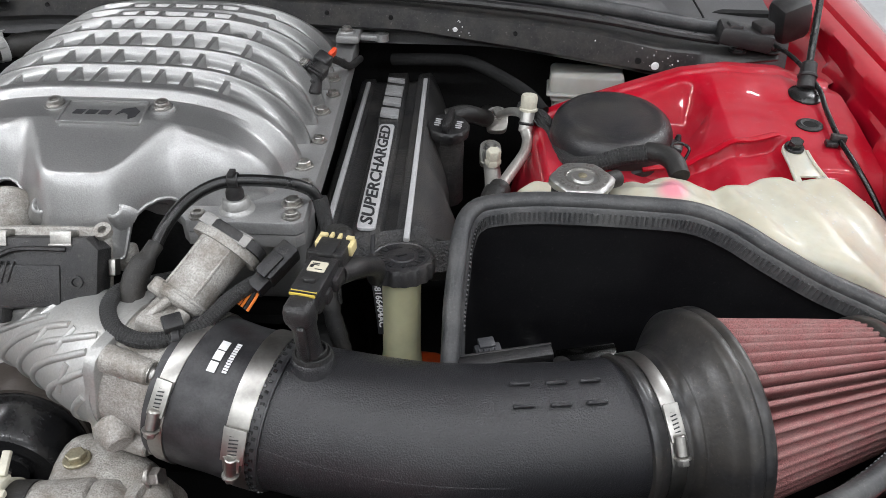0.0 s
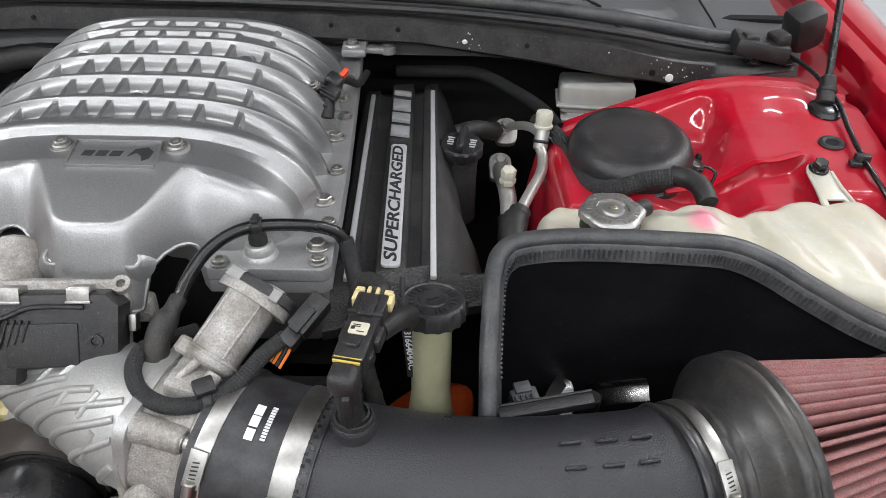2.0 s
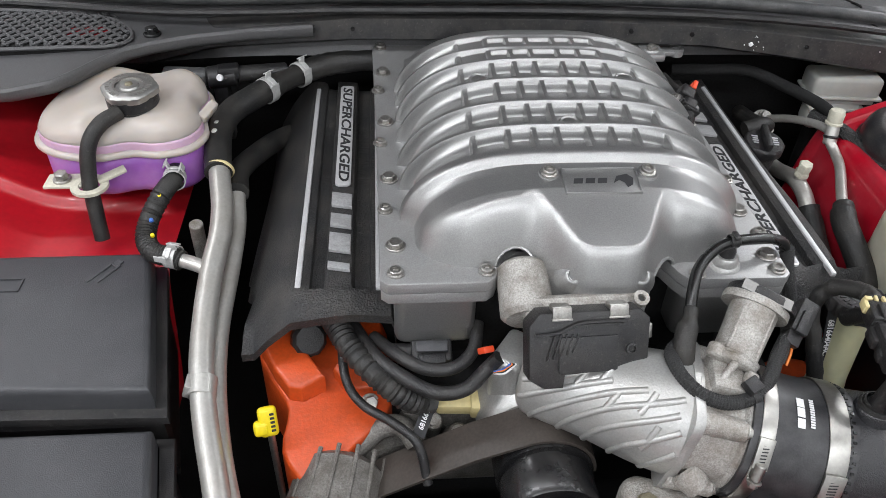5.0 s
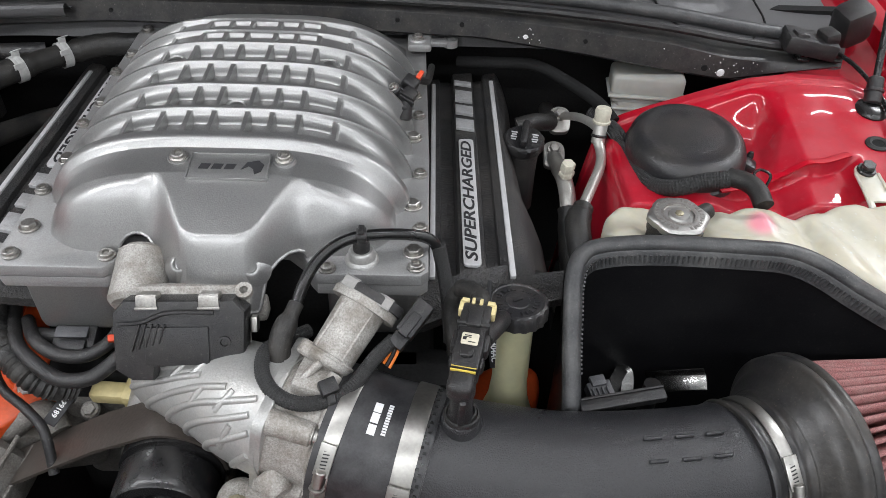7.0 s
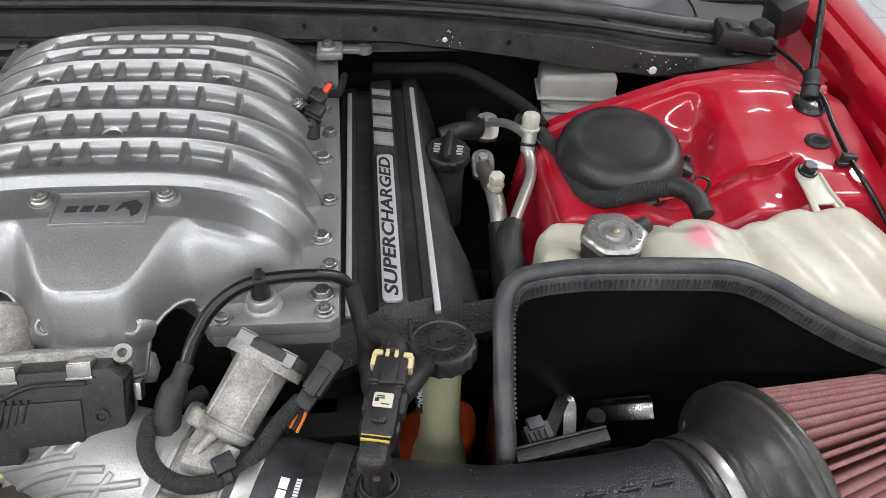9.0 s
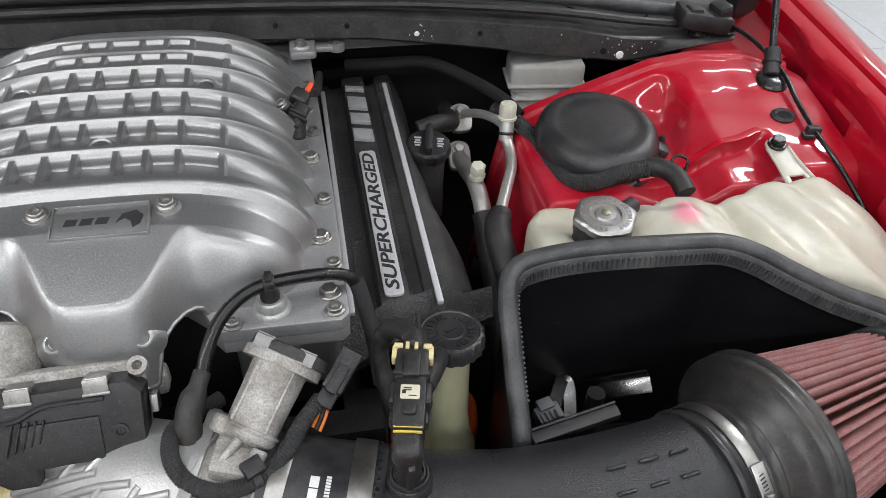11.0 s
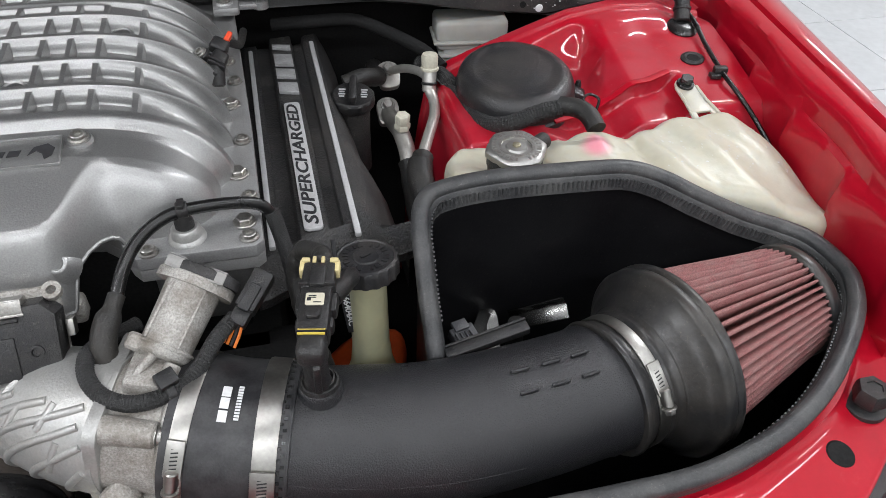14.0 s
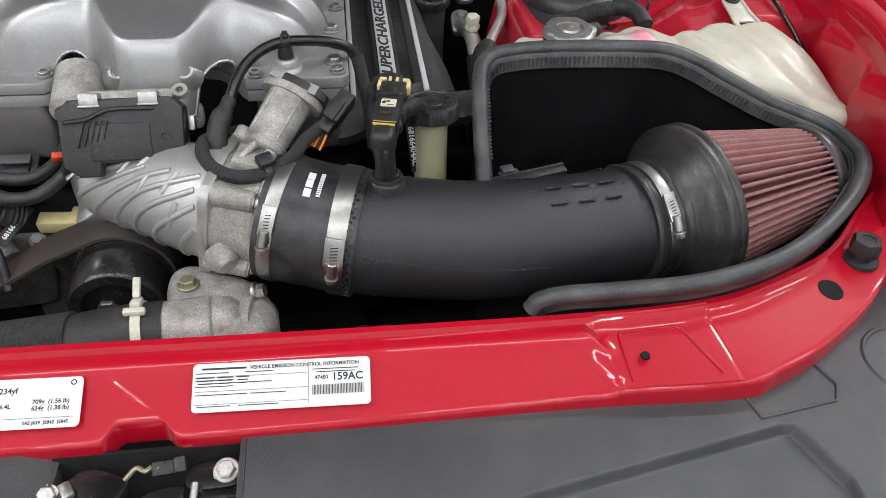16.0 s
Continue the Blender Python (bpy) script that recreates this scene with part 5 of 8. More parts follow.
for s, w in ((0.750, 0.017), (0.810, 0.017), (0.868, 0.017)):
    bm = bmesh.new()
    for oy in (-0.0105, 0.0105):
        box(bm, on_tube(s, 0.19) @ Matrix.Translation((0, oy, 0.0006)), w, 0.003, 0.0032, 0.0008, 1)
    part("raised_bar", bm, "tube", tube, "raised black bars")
bm = bmesh.new()
sweep(bm, [on_tube(s, 1.15 + 0.35 * s, -0.0002).translation for s in np.linspace(0.12, 0.72, 60)], 0.0009, 6)
part("mould_seam", bm, "tube", tube)
# moulded boss that carries the sensor
bm = bmesh.new()
lathe(bm, spun((-0.110, 0.459, 0.897), (-0.02, 0.06, 1)), [(0.0215, 0.0), (0.0185, 0.010), (0.0178, 0.016), (0.0172, 0.0195), (0.0162, 0.0205), (0, 0.0205)], 40)
part("sensor_boss", bm, "tube", tube)
# toothed ring at the sleeve
bm = bmesh.new()
p0, d0 = on_path(TPATH, 0.135)
rm = spun(p0, d0)
lathe(bm, rm, [(0.0632, -0.0055), (0.0662, -0.0045), (0.0662, 0.0045), (0.0632, 0.0055)], 64)
ring = part("lock_ring", bm, "sleeve", tube)
bm = bmesh.new()
for k in range(90):
    a = 2 * math.pi * k / 90
    box(bm, rm @ Matrix.Rotation(a, 4, "Z") @ Matrix.Translation((0.0665, 0, 0.0015 * (-1) ** k)), 0.0016, 0.0024, 0.003)
tagged(part("ring_teeth", bm, "gloss", ring), kind="stuff")

sleeve = thing("coupling_sleeve", (-0.19, 0.47, 0.79), "black silicone coupling sleeve held by two steel clamps", "hose coupling")
SP = glide([tuple(TB0 + TBD * 0.052), (-0.200, 0.4775, 0.8555), (-0.165, 0.4690, 0.8506), (-0.135, 0.462, 0.8475)], 8)
bm = bmesh.new()
sweep(bm, SP, lambda s, d: 0.0655 + 0.0006 * math.sin(s * 9), 64)
part("sleeve_body", bm, "sleeve", sleeve, sharp=60)
SP0, SD0 = on_path(SP, 0.16)
clamp_thing(sleeve, SP0, SD0, 0.0660, 0.0135, (-0.05, -0.93, 0.34))
SP1, SD1 = on_path(SP, 0.80)
clamp_thing(sleeve, SP1, SD1, 0.0662, 0.0185, (-0.05, -0.99, 0.10), "wide stainless band clamp")


def on_sleeve(s, ang):
    p, d = on_path(SP, s)
    side = d.cross(Vector((0, 0, 1))).normalized()
    top = side.cross(d)
    out = (top * math.cos(ang) + side * math.sin(ang)).normalized()
    m = Matrix((d, out.cross(d), out)).transposed().to_4x4()
    return Matrix.Translation(p + out * 0.0664) @ m


bm = bmesh.new()
for k in range(12):
    box(bm, on_sleeve(0.535, 0.03 + 0.037 * k), 0.0040, 0.0017, 0.0005)
for a0, n in ((0.05, 6), (0.20, 6), (0.36, 6)):
    for a in np.linspace(a0, a0 + 0.11, n):
        box(bm, on_sleeve(0.44, a), 0.0070, 0.0017, 0.0005)
tagged(part("printed_mark", bm, "print", sleeve, "white printed marks"), kind="stuff")

# air filter
FP, FE = Vector((0.156, 0.4620, 0.842)), Vector((0.412, 0.533, 0.846))
fd = (FE - FP).normalized()
fm = spun(FP, fd)
filt = thing("air_filter", (0.29, 0.50, 0.76), "cone air filter with red pleated gauze and black rubber ends", "air filter")
bm = bmesh.new()
lathe(bm, fm, [(0.060, -0.012), (0.0655, -0.012), (0.067, -0.009), (0.0645, -0.005), (0.0635, 0.0), (0.0635, 0.016), (0.0655, 0.018), (0.0655, 0.021), (0.0645, 0.023), (0.066, 0.027), (0.071, 0.033), (0.079, 0.039), (0.084, 0.043), (0.0865, 0.048), (0.0925, 0.050), (0.0955, 0.053), (0.0955, 0.061), (0.094, 0.063), (0.096, 0.065), (0.096, 0.071), (0.093, 0.0735), (0.085, 0.074)], 80)
part("rubber_base", bm, "rubber", filt, "black flared rubber base", 60)
bm = bmesh.new()
NP = 50
prof = [(0.0860 - (0.0860 - 0.0590) * t, 0.070 + (0.234 - 0.070) * t) for t in np.linspace(0, 1, 8)]
lathe(bm, fm, prof, NP * 12, lambda a, r, h: 1.0 - 0.42 * (1 - float(step(0.56, 0.88, abs(math.cos(NP * a / 2))))) - 0.02 * (1 - abs(math.cos(NP * a / 2))) + 0.003 * math.sin(3 * a) + 0.004 * math.sin(29 * a + 40 * h))
part("pleats", bm, "pleat", filt, "dusty dark-red pleated gauze", 80)
bm = bmesh.new()
lathe(bm, fm, [(0.0575, 0.228), (0.0615, 0.229), (0.0625, 0.232), (0.0622, 0.240), (0.059, 0.244), (0.05, 0.246), (0.035, 0.240), (0, 0.239)], 64)
part("end_cap", bm, "rubber", filt, "black rubber end cap", 60)
clamp_thing(filt, FP + fd * 0.008, fd, 0.0640, 0.0125, (0.0, -0.82, 0.57))
bm = bmesh.new()
lathe(bm, fm @ pose(0, 0, 0.029), [(0.0678, 0), (0.0690, 0.0008), (0.0695, 0.0016)], 48)
part("base_bead", bm, "rubber", filt)

# heat shield with its bulb seal
SEAL = [(0.000, 0.512, 0.862), (0.0005, 0.535, 0.882), (0.001, 0.559, 0.900), (0.004, 0.592, 0.920), (0.007, 0.620, 0.936), (0.015, 0.641, 0.947), (0.036, 0.653, 0.952), (0.095, 0.657, 0.955), (0.197, 0.652, 0.955), (0.240, 0.650, 0.951), (0.275, 0.640, 0.941), (0.313, 0.622, 0.925), (0.359, 0.607, 0.905), (0.400, 0.590, 0.894), (0.424, 0.570, 0.890), (0.434, 0.540, 0.888), (0.432, 0.505, 0.887), (0.402, 0.458, 0.884), (0.336, 0.400, 0.879), (0.268, 0.364, 0.871), (0.187, 0.345, 0.865), (0.104, 0.345, 0.860), (0.050, 0.347, 0.857), (0.026, 0.348, 0.850), (0.016, 0.347, 0.838)]
shield = thing("heat_shield", (0.2, 0.5, 0.62), "black heat shield box with a thick rubber bulb seal", "heat shield")
SH = glide(SEAL, 5)
bm = bmesh.new()
rows = []
for i, p in enumerate(SH):
    d = (SH[min(i + 1, len(SH) - 1)] - SH[max(i - 1, 0)])
    d.z = 0
    d.normalize()
    side = d.cross(Vector((0, 0, 1)))
    zt = p.z - 0.004
    rows.append([bm.verts.new((p.x + side.x * o, p.y + side.y * o, z)) for o, z in ((0.002, 0.66), (0.002, zt), (-0.002, zt), (-0.002, 0.66))])
for p, q in zip(rows, rows[1:]):
    for i in range(3):
        bm.faces.new((p[i], p[i + 1], q[i + 1], q[i]))
part("shield_wall", bm, "shield", shield, "thin black shield wall", 50)
bm = bmesh.new()
poly = [(p.x, p.y) for p in SH[::3]]
prism(bm, poly[::-1], 0.655, 0.662)
part("shield_floor", bm, "shield", shield)
RING = [(0.0090 * math.cos(a), -0.0020 + 0.0082 * math.sin(a)) for a in np.linspace(radians(-15), radians(235), 15)] + [(-0.0050, -0.018), (0.0035, -0.0215), (0.0100, -0.0235), (0.0128, -0.0220), (0.0105, -0.006)]
bm = bmesh.new()
sweep(bm, glide([SEAL[0][:2] + (0.846,), *SEAL], 9), 1.0, shape=RING)
seal = part("bulb_seal", bm, "seal", shield, "grey-black rubber bulb seal", 50)
bm = bmesh.new()
GP = glide(SEAL[1:], 40)
last = 0.0
for i in range(1, len(GP) - 1):
    last += (GP[i] - GP[i - 1]).length
    if last < 0.0042:
        continue
    last = 0.0
    d = (GP[i + 1] - GP[i - 1]).normalized()
    side = d.cross(Vector((0, 0, 1))).normalized()
    top = side.cross(d)
    m = Matrix((d, side, top)).transposed().to_4x4()
    box(bm, Matrix.Translation(GP[i] + side * 0.0118 - top * 0.0140) @ m, 0.0022, 0.0016, 0.0105)
tagged(part("seal_ribs", bm, "seal", seal), kind="stuff")
# bracket bits inside the shield box
br = thing("headlamp_bracket", (0.12, 0.61, 0.70), "bright metal bracket and plug behind the headlamp", "bracket")
FLAT = [(0.007, -0.001), (0.007, 0.001), (-0.007, 0.001), (-0.007, -0.001)]
bm = bmesh.new()
sweep(bm, glide([(0.066, 0.600, 0.758), (0.082, 0.630, 0.764), (0.095, 0.650, 0.764), (0.100, 0.642, 0.758), (0.096, 0.615, 0.738)], 6), 1.0, shape=FLAT)
part("bent_plate", bm, "bright", br)
bm = bmesh.new()
box(bm, pose(0.150, 0.612, 0.784, 38, -30, -24), 0.060, 0.018, 0.003, 0.001)
box(bm, pose(0.146, 0.624, 0.786, 80, -30, -24), 0.070, 0.012, 0.003, 0.001)
part("bent_plate", bm, "bright", br)
bm = bmesh.new()
rod(bm, (0.12, 0.615, 0.665), (0.12, 0.615, 0.778), 0.010, n=12)
part("support_arm", bm, "plastic", br)
sp_ = thing("lamp_plug", (0.04, 0.548, 0.83), "dusty grey electrical plug inside the heat shield box", "connector")
bm = bmesh.new()
box(bm, pose(0.036, 0.548, 0.845, 10, 0, 15), 0.026, 0.018, 0.014, 0.002)
box(bm, pose(0.034, 0.555, 0.853, 10, 0, 15), 0.016, 0.012, 0.006, 0.0015)
for k in range(4):
    box(bm, pose(0.028 + 0.005 * k, 0.540 + 0.0012 * k, 0.8525, 10, 0, 15), 0.002, 0.010, 0.003, 0.0006, 1)
part("plug_body", bm, "fuse", sp_)
bm = bmesh.new()
rod(bm, (0.036, 0.552, 0.662), (0.036, 0.552, 0.842), 0.006, n=10)
part("plug_cable", bm, "plastic", sp_)
bm = bmesh.new()
box(bm, pose(0.050, 0.517, 0.868, 8, -6, 8), 0.085, 0.012, 0.010, 0.002)
box(bm, pose(0.050, 0.526, 0.864, 8, -6, 8), 0.085, 0.003, 0.018, 0.001)
part("shield_lip", bm, "plastic", shield)

# ---- pressure sensor on the tube ----
ps = thing("pressure_sensor", (-0.11, 0.45, 0.92), "black intake pressure sensor with a white label and ivory locks", "sensor")
bm = bmesh.new()
lathe(bm, spun((-0.110, 0.460, 0.9180), (-0.02, 0.06, 1)), [(0.0158, -0.004), (0.0162, 0.0), (0.0152, 0.003), (0.0138, 0.0035), (0.0128, 0.002), (0.0125, 0.006), (0.011, 0.0065)], 36)
part("grommet", bm, "hose", ps)
S0, S1 = Vector((-0.1145, 0.445, 0.9705)), Vector((-0.0935, 0.545, 0.9760))
sd = (S1 - S0).normalized()
sside = sd.cross(Vector((0, 0, 1))).normalized()
sup = sside.cross(sd)
SMAT = Matrix((sside, sd, sup)).transposed().to_4x4()


def sensor_m(t, lift=0.0, side=0.0):
    return Matrix.Translation(S0 + sd * t + sup * lift + sside * side) @ SMAT


bm = bmesh.new()
lathe(bm, spun((-0.110, 0.460, 0.905), (-0.05, -0.17, 1)), [(0.0112, 0), (0.0108, 0.018), (0.0098, 0.022), (0.0098, 0.052), (0.0118, 0.058), (0.0118, 0.070), (0.010, 0.074), (0, 0.074)], 20)
box(bm, pose(-0.112, 0.442, 0.945, 12, 0, 0), 0.006, 0.008, 0.040, 0.002)
box(bm, sensor_m(0.008, 0.0), 0.022, 0.030, 0.020, 0.006, 3)
box(bm, sensor_m(0.036, 0.0005), 0.0245, 0.046, 0.022, 0.003, 2)
box(bm, sensor_m(0.050, -0.003), 0.033, 0.020, 0.013, 0.003, 2)
box(bm, sensor_m(0.030, -0.004), 0.030, 0.012, 0.012, 0.003, 2)
body_ = part("sensor_body", bm, "plastic", ps)
bm = bmesh.new()
prism(bm, round_rect(0.011, 0.0095, 0.003), 0, 0.0035, 0.001, sensor_m(0.0285, 0.0112))
part("knob", bm, "plastic", body_)
bm = bmesh.new()
prism(bm, round_rect(0.0145, 0.0125, 0.0015), 0, 0.0008, 0.0002, sensor_m(0.0440, 0.0116))
lab = part("label", bm, "labelivory", ps, "small ivory label")
bm = bmesh.new()
for oy, ox, w in ((0.0030, -0.002, 0.006), (0.0012, -0.002, 0.006), (-0.0036, 0.002, 0.006)):
    box(bm, sensor_m(0.0440 + oy, 0.0126, ox), w, 0.0008, 0.0003)
box(bm, sensor_m(0.0435, 0.0126, -0.0045), 0.0030, 0.0030, 0.0003)
part("label_print", bm, "ink", lab)
bm = bmesh.new()
box(bm, sensor_m(0.072, 0.001), 0.0265, 0.030, 0.019, 0.003)
box(bm, sensor_m(0.069, 0.0115), 0.013, 0.022, 0.005, 0.0015)
box(bm, sensor_m(0.0615, 0.004), 0.0285, 0.004, 0.018, 0.001)
box(bm, sensor_m(0.084, -0.002), 0.022, 0.012, 0.014, 0.003)
part("plug", bm, "plastic", ps)
for k, sx in enumerate((-0.0140, 0.0140)):
    bm = bmesh.new()
    box(bm, sensor_m(0.0835, 0.0045, sx), 0.0045, 0.013, 0.010, 0.0012)
    box(bm, sensor_m(0.0885, 0.0095, sx * 0.82), 0.007, 0.0045, 0.0035, 0.001)
    part("lock", bm, "ivory", ps, "ivory locking tab")
for sx in (-0.0045, 0.0025):
    bm = bmesh.new()
    box(bm, sensor_m(0.0885, 0.0095, sx), 0.0030, 0.007, 0.004, 0.0008)
    part("lock", bm, "ivory", ps)
bm = bmesh.new()
for oy in (0.0110, 0.0150):
    box(bm, sensor_m(oy, 0.0102), 0.0205, 0.0014, 0.0018)
part("gasket_edge", bm, "yellowline", ps, "thin yellow gasket lines")
har = thing("sensor_cable", (-0.09, 0.57, 0.83), "black corrugated cable of the pressure sensor", "cable")
bm = bmesh.new()
sweep(bm, glide([tuple(S0 + sd * 0.086), (-0.094, 0.552, 0.972), (-0.108, 0.580, 0.955), (-0.118, 0.582, 0.925), (-0.112, 0.560, 0.885), (-0.10, 0.55, 0.83), (-0.10, 0.58, 0.76)], 10), lambda s, d: 0.0085 + 0.0007 * math.sin(d * 1600), 14)
part("cable_loom", bm, "hose", har)
bm = bmesh.new()
sweep(bm, glide([(-0.093, 0.505, 0.965), (-0.080, 0.530, 0.955), (-0.070, 0.560, 0.935), (-0.072, 0.585, 0.905)], 8), 0.009, 14)
part("side_boot", bm, "plastic", har)

# ---- power-steering filler ----
fil = thing("fluid_filler", (-0.05, 0.59, 0.74), "translucent filler neck with a ribbed black screw cap", "reservoir")
fa = spun((-0.0495, 0.587, 0.7335), (0.0, 0.10, 1))
bm = bmesh.new()
lathe(bm, fa, [(0.030, 0.0), (0.028, 0.03), (0.022, 0.05), (0.0195, 0.075), (0.0190, 0.165), (0.0205, 0.168), (0.0, 0.168)], 32)
part("neck", bm, "neck", fil, "pale translucent plastic neck")
bm = bmesh.new()
lathe(bm, fa @ pose(0, 0, 0.165), [(0.0285, 0), (0.0318, 0.002), (0.0318, 0.015), (0.0305, 0.018), (0.0275, 0.0192), (0.0262, 0.0180), (0.0132, 0.0183), (0.0122, 0.0196), (0, 0.0196)], 144, lambda a, r, h: 1 + (0.030 * max(-0.5, math.cos(18 * a)) if r > 0.030 else 0))
cap = part("cap", bm, "dome", fil, "black ribbed screw cap")
bm = bmesh.new()
for k in range(22):
    if k % 11 in (5,):
        continue
    a = 2 * math.pi * k / 22
    box(bm, fa @ pose(0, 0, 0.1842) @ Matrix.Rotation(a, 4, "Z") @ Matrix.Translation((0.0198, 0, -0.0006)), 0.0060, 0.0022 + 0.0012 * (k % 3), 0.0014)
box(bm, fa @ pose(0, 0, 0.1852, 0, 0, 30), 0.010, 0.0035, 0.0014)
tagged(part("cap_mark", bm, "dome", cap), kind="stuff")
strip = thing("marker_strip", (-0.072, 0.60, 0.83), "black tag strip printed with a white part number", "tag")
a, b = Vector((-0.0755, 0.6035, 0.902)), Vector((-0.0675, 0.590, 0.832))
sdn = (b - a).normalized()
sw = Vector((1, -0.15, 0.1))
sw = (sw - sdn * sw.dot(sdn)).normalized()
sn = sw.cross(sdn) * -1
if sn.y > 0:
    sn = -sn
smx = Matrix((sdn, sn.cross(sdn), sn)).transposed().to_4x4()
smx = Matrix.Translation((a + b) / 2) @ smx
bm = bmesh.new()
box(bm, smx, 0.074, 0.0105, 0.0012, 0.0003, 1)
part("tag_body", bm, "ink", strip)
bm = words("68166404AC", 0.0092, 0.0002)
moved(bm, smx @ Matrix.Translation((0.004, 0, 0.0009)))
part("tag_print", bm, "print", strip, flat=True)
bm = bmesh.new()
sweep(bm, glide([(-0.078, 0.62, 0.93), (-0.078, 0.612, 0.918), (-0.0755, 0.6035, 0.902)], 5), 0.0022, 8)
part("tag_tail", bm, "ink", strip)

# ---- boost sensor on the flange pad, with its cable ----
bs = thing("boost_sensor", (-0.207, 0.622, 0.953), "small sensor on a tan-stained alloy boss with a black plug", "sensor")
bm = bmesh.new()
lathe(bm, pose(-0.207, 0.622, 0.9515), [(0.0175, 0), (0.0165, 0.004), (0.0140, 0.006), (0.0128, 0.013), (0.011, 0.015), (0, 0.015)], 32)
part("boss", bm, "castlight", bs)
bm = bmesh.new()
lathe(bm, pose(-0.207, 0.622, 0.966), [(0.0085, 0), (0.0085, 0.007), (0.007, 0.011), (0.006, 0.016), (0, 0.016)], 20)
part("plug", bm, "plastic", bs)
cab = thing("engine_cable", (-0.2, 0.6, 0.9), "black engine cable with a braided sleeve and a rubber elbow boot", "cable")
CAB = [(-0.264, 0.555, 0.950), (-0.258, 0.574, 0.962), (-0.248, 0.594, 0.972), (-0.230, 0.610, 0.981), (-0.206, 0.620, 0.985), (-0.165, 0.631, 0.979), (-0.140, 0.639, 0.967), (-0.130, 0.640, 0.950)]
bm = bmesh.new()
sweep(bm, glide(CAB, 10), 0.0058, 14)
part("cable_run", bm, "gloss", cab)
bm = bmesh.new()
sweep(bm, glide([(-0.131, 0.640, 0.958), (-0.126, 0.634, 0.935), (-0.120, 0.618, 0.905), (-0.116, 0.60, 0.86)], 8), 0.0075, 14)
part("braided_sleeve", bm, "braid", cab)
bm = bmesh.new()
lathe(bm, spun((-0.206, 0.620, 0.986), (1, 0.1, 0)), [(0.0066, -0.005), (0.0074, -0.004), (0.0074, 0.004), (0.0066, 0.005)], 20)
box(bm, pose(-0.206, 0.618, 0.994), 0.006, 0.012, 0.004, 0.001)
part("cable_tie", bm, "plastic", cab)
bm = bmesh.new()
sweep(bm, glide([(-0.263, 0.558, 0.953), (-0.267, 0.547, 0.948), (-0.274, 0.532, 0.938), (-0.276, 0.520, 0.924), (-0.276, 0.515, 0.905)], 8), lambda s, d: 0.0072 + 0.0034 * float(step(0.15, 0.3, s)), 20)
part("elbow_boot", bm, "hose", cab)
loom = thing("cable_loom", (-0.24, 0.49, 0.89), "braided black cable loom looped under the throttle motor", "cable")
bm = bmesh.new()
sweep(bm, glide([(-0.255, 0.560, 0.915), (-0.284, 0.530, 0.925), (-0.289, 0.512, 0.928), (-0.285, 0.492, 0.927), (-0.272, 0.476, 0.923), (-0.250, 0.468, 0.920), (-0.223, 0.474, 0.920), (-0.203, 0.490, 0.924), (-0.188, 0.512, 0.931), (-0.172, 0.532, 0.934)], 30), 0.0066, 36, relief=woven(6, 1150, 0.0006))
part("loom_run", bm, "braid", loom)
bm = bmesh.new()
lathe(bm, spun((-0.224, 0.4735, 0.920), (0.9, 0.35, 0.0)), [(0.0072, -0.004), (0.0084, -0.003), (0.0084, 0.003), (0.0072, 0.004)], 20)
box(bm, pose(-0.226, 0.478, 0.931, 20, 0, 30), 0.016, 0.014, 0.009, 0.0015)
part("loom_clip", bm, "plastic", loom)

# ---- plug on the lid's rear edge ----
rp = thing("sensor_plug", (-0.168, 0.888, 0.975), "black sensor plug with a red lock at the lid", "sensor")
bm = bmesh.new()
box(bm, pose(-0.172, 0.878, 0.990, 20, 25, -20), 0.018, 0.034, 0.018, 0.004, 3)
for kk in range(3):
    box(bm, pose(-0.172, 0.868 + 0.009 * kk, 0.9915, 20, 25, -20), 0.0205, 0.0025, 0.020, 0.001, 1)
box(bm, pose(-0.167, 0.903, 0.999, 20, 25, -20), 0.020, 0.018, 0.020, 0.004, 3)
rod(bm, (-0.172, 0.862, 0.972), (-0.170, 0.872, 0.995), 0.008, n=16, bev=0.002)
lathe(bm, spun((-0.184, 0.888, 0.998), (-0.5, -0.2, 0.85)), [(0.0, 0.005), (0.007, 0.005), (0.009, 0.003), (0.009, -0.006)], 20)
part("plug_body", bm, "plastic", rp)
bm = bmesh.new()
box(bm, pose(-0.156, 0.910, 1.006, 20, 25, -20), 0.006, 0.014, 0.012, 0.0015)
part("lock", bm, "redclip", rp)
again("mount_bolt", TX, spun((-0.1865, 0.887, 1.002), (-0.5, -0.2, 0.85)) @ Matrix.Scale(0.8, 4), rp)
bm = bmesh.new()
sweep(bm, glide([(-0.163, 0.915, 1.0), (-0.152, 0.94, 0.985), (-0.145, 0.98, 0.965), (-0.14, 1.05, 0.95)], 6), 0.005, 10)
part("plug_cable", bm, "hose", rp)

# ---- coolant tank on the driver side ----


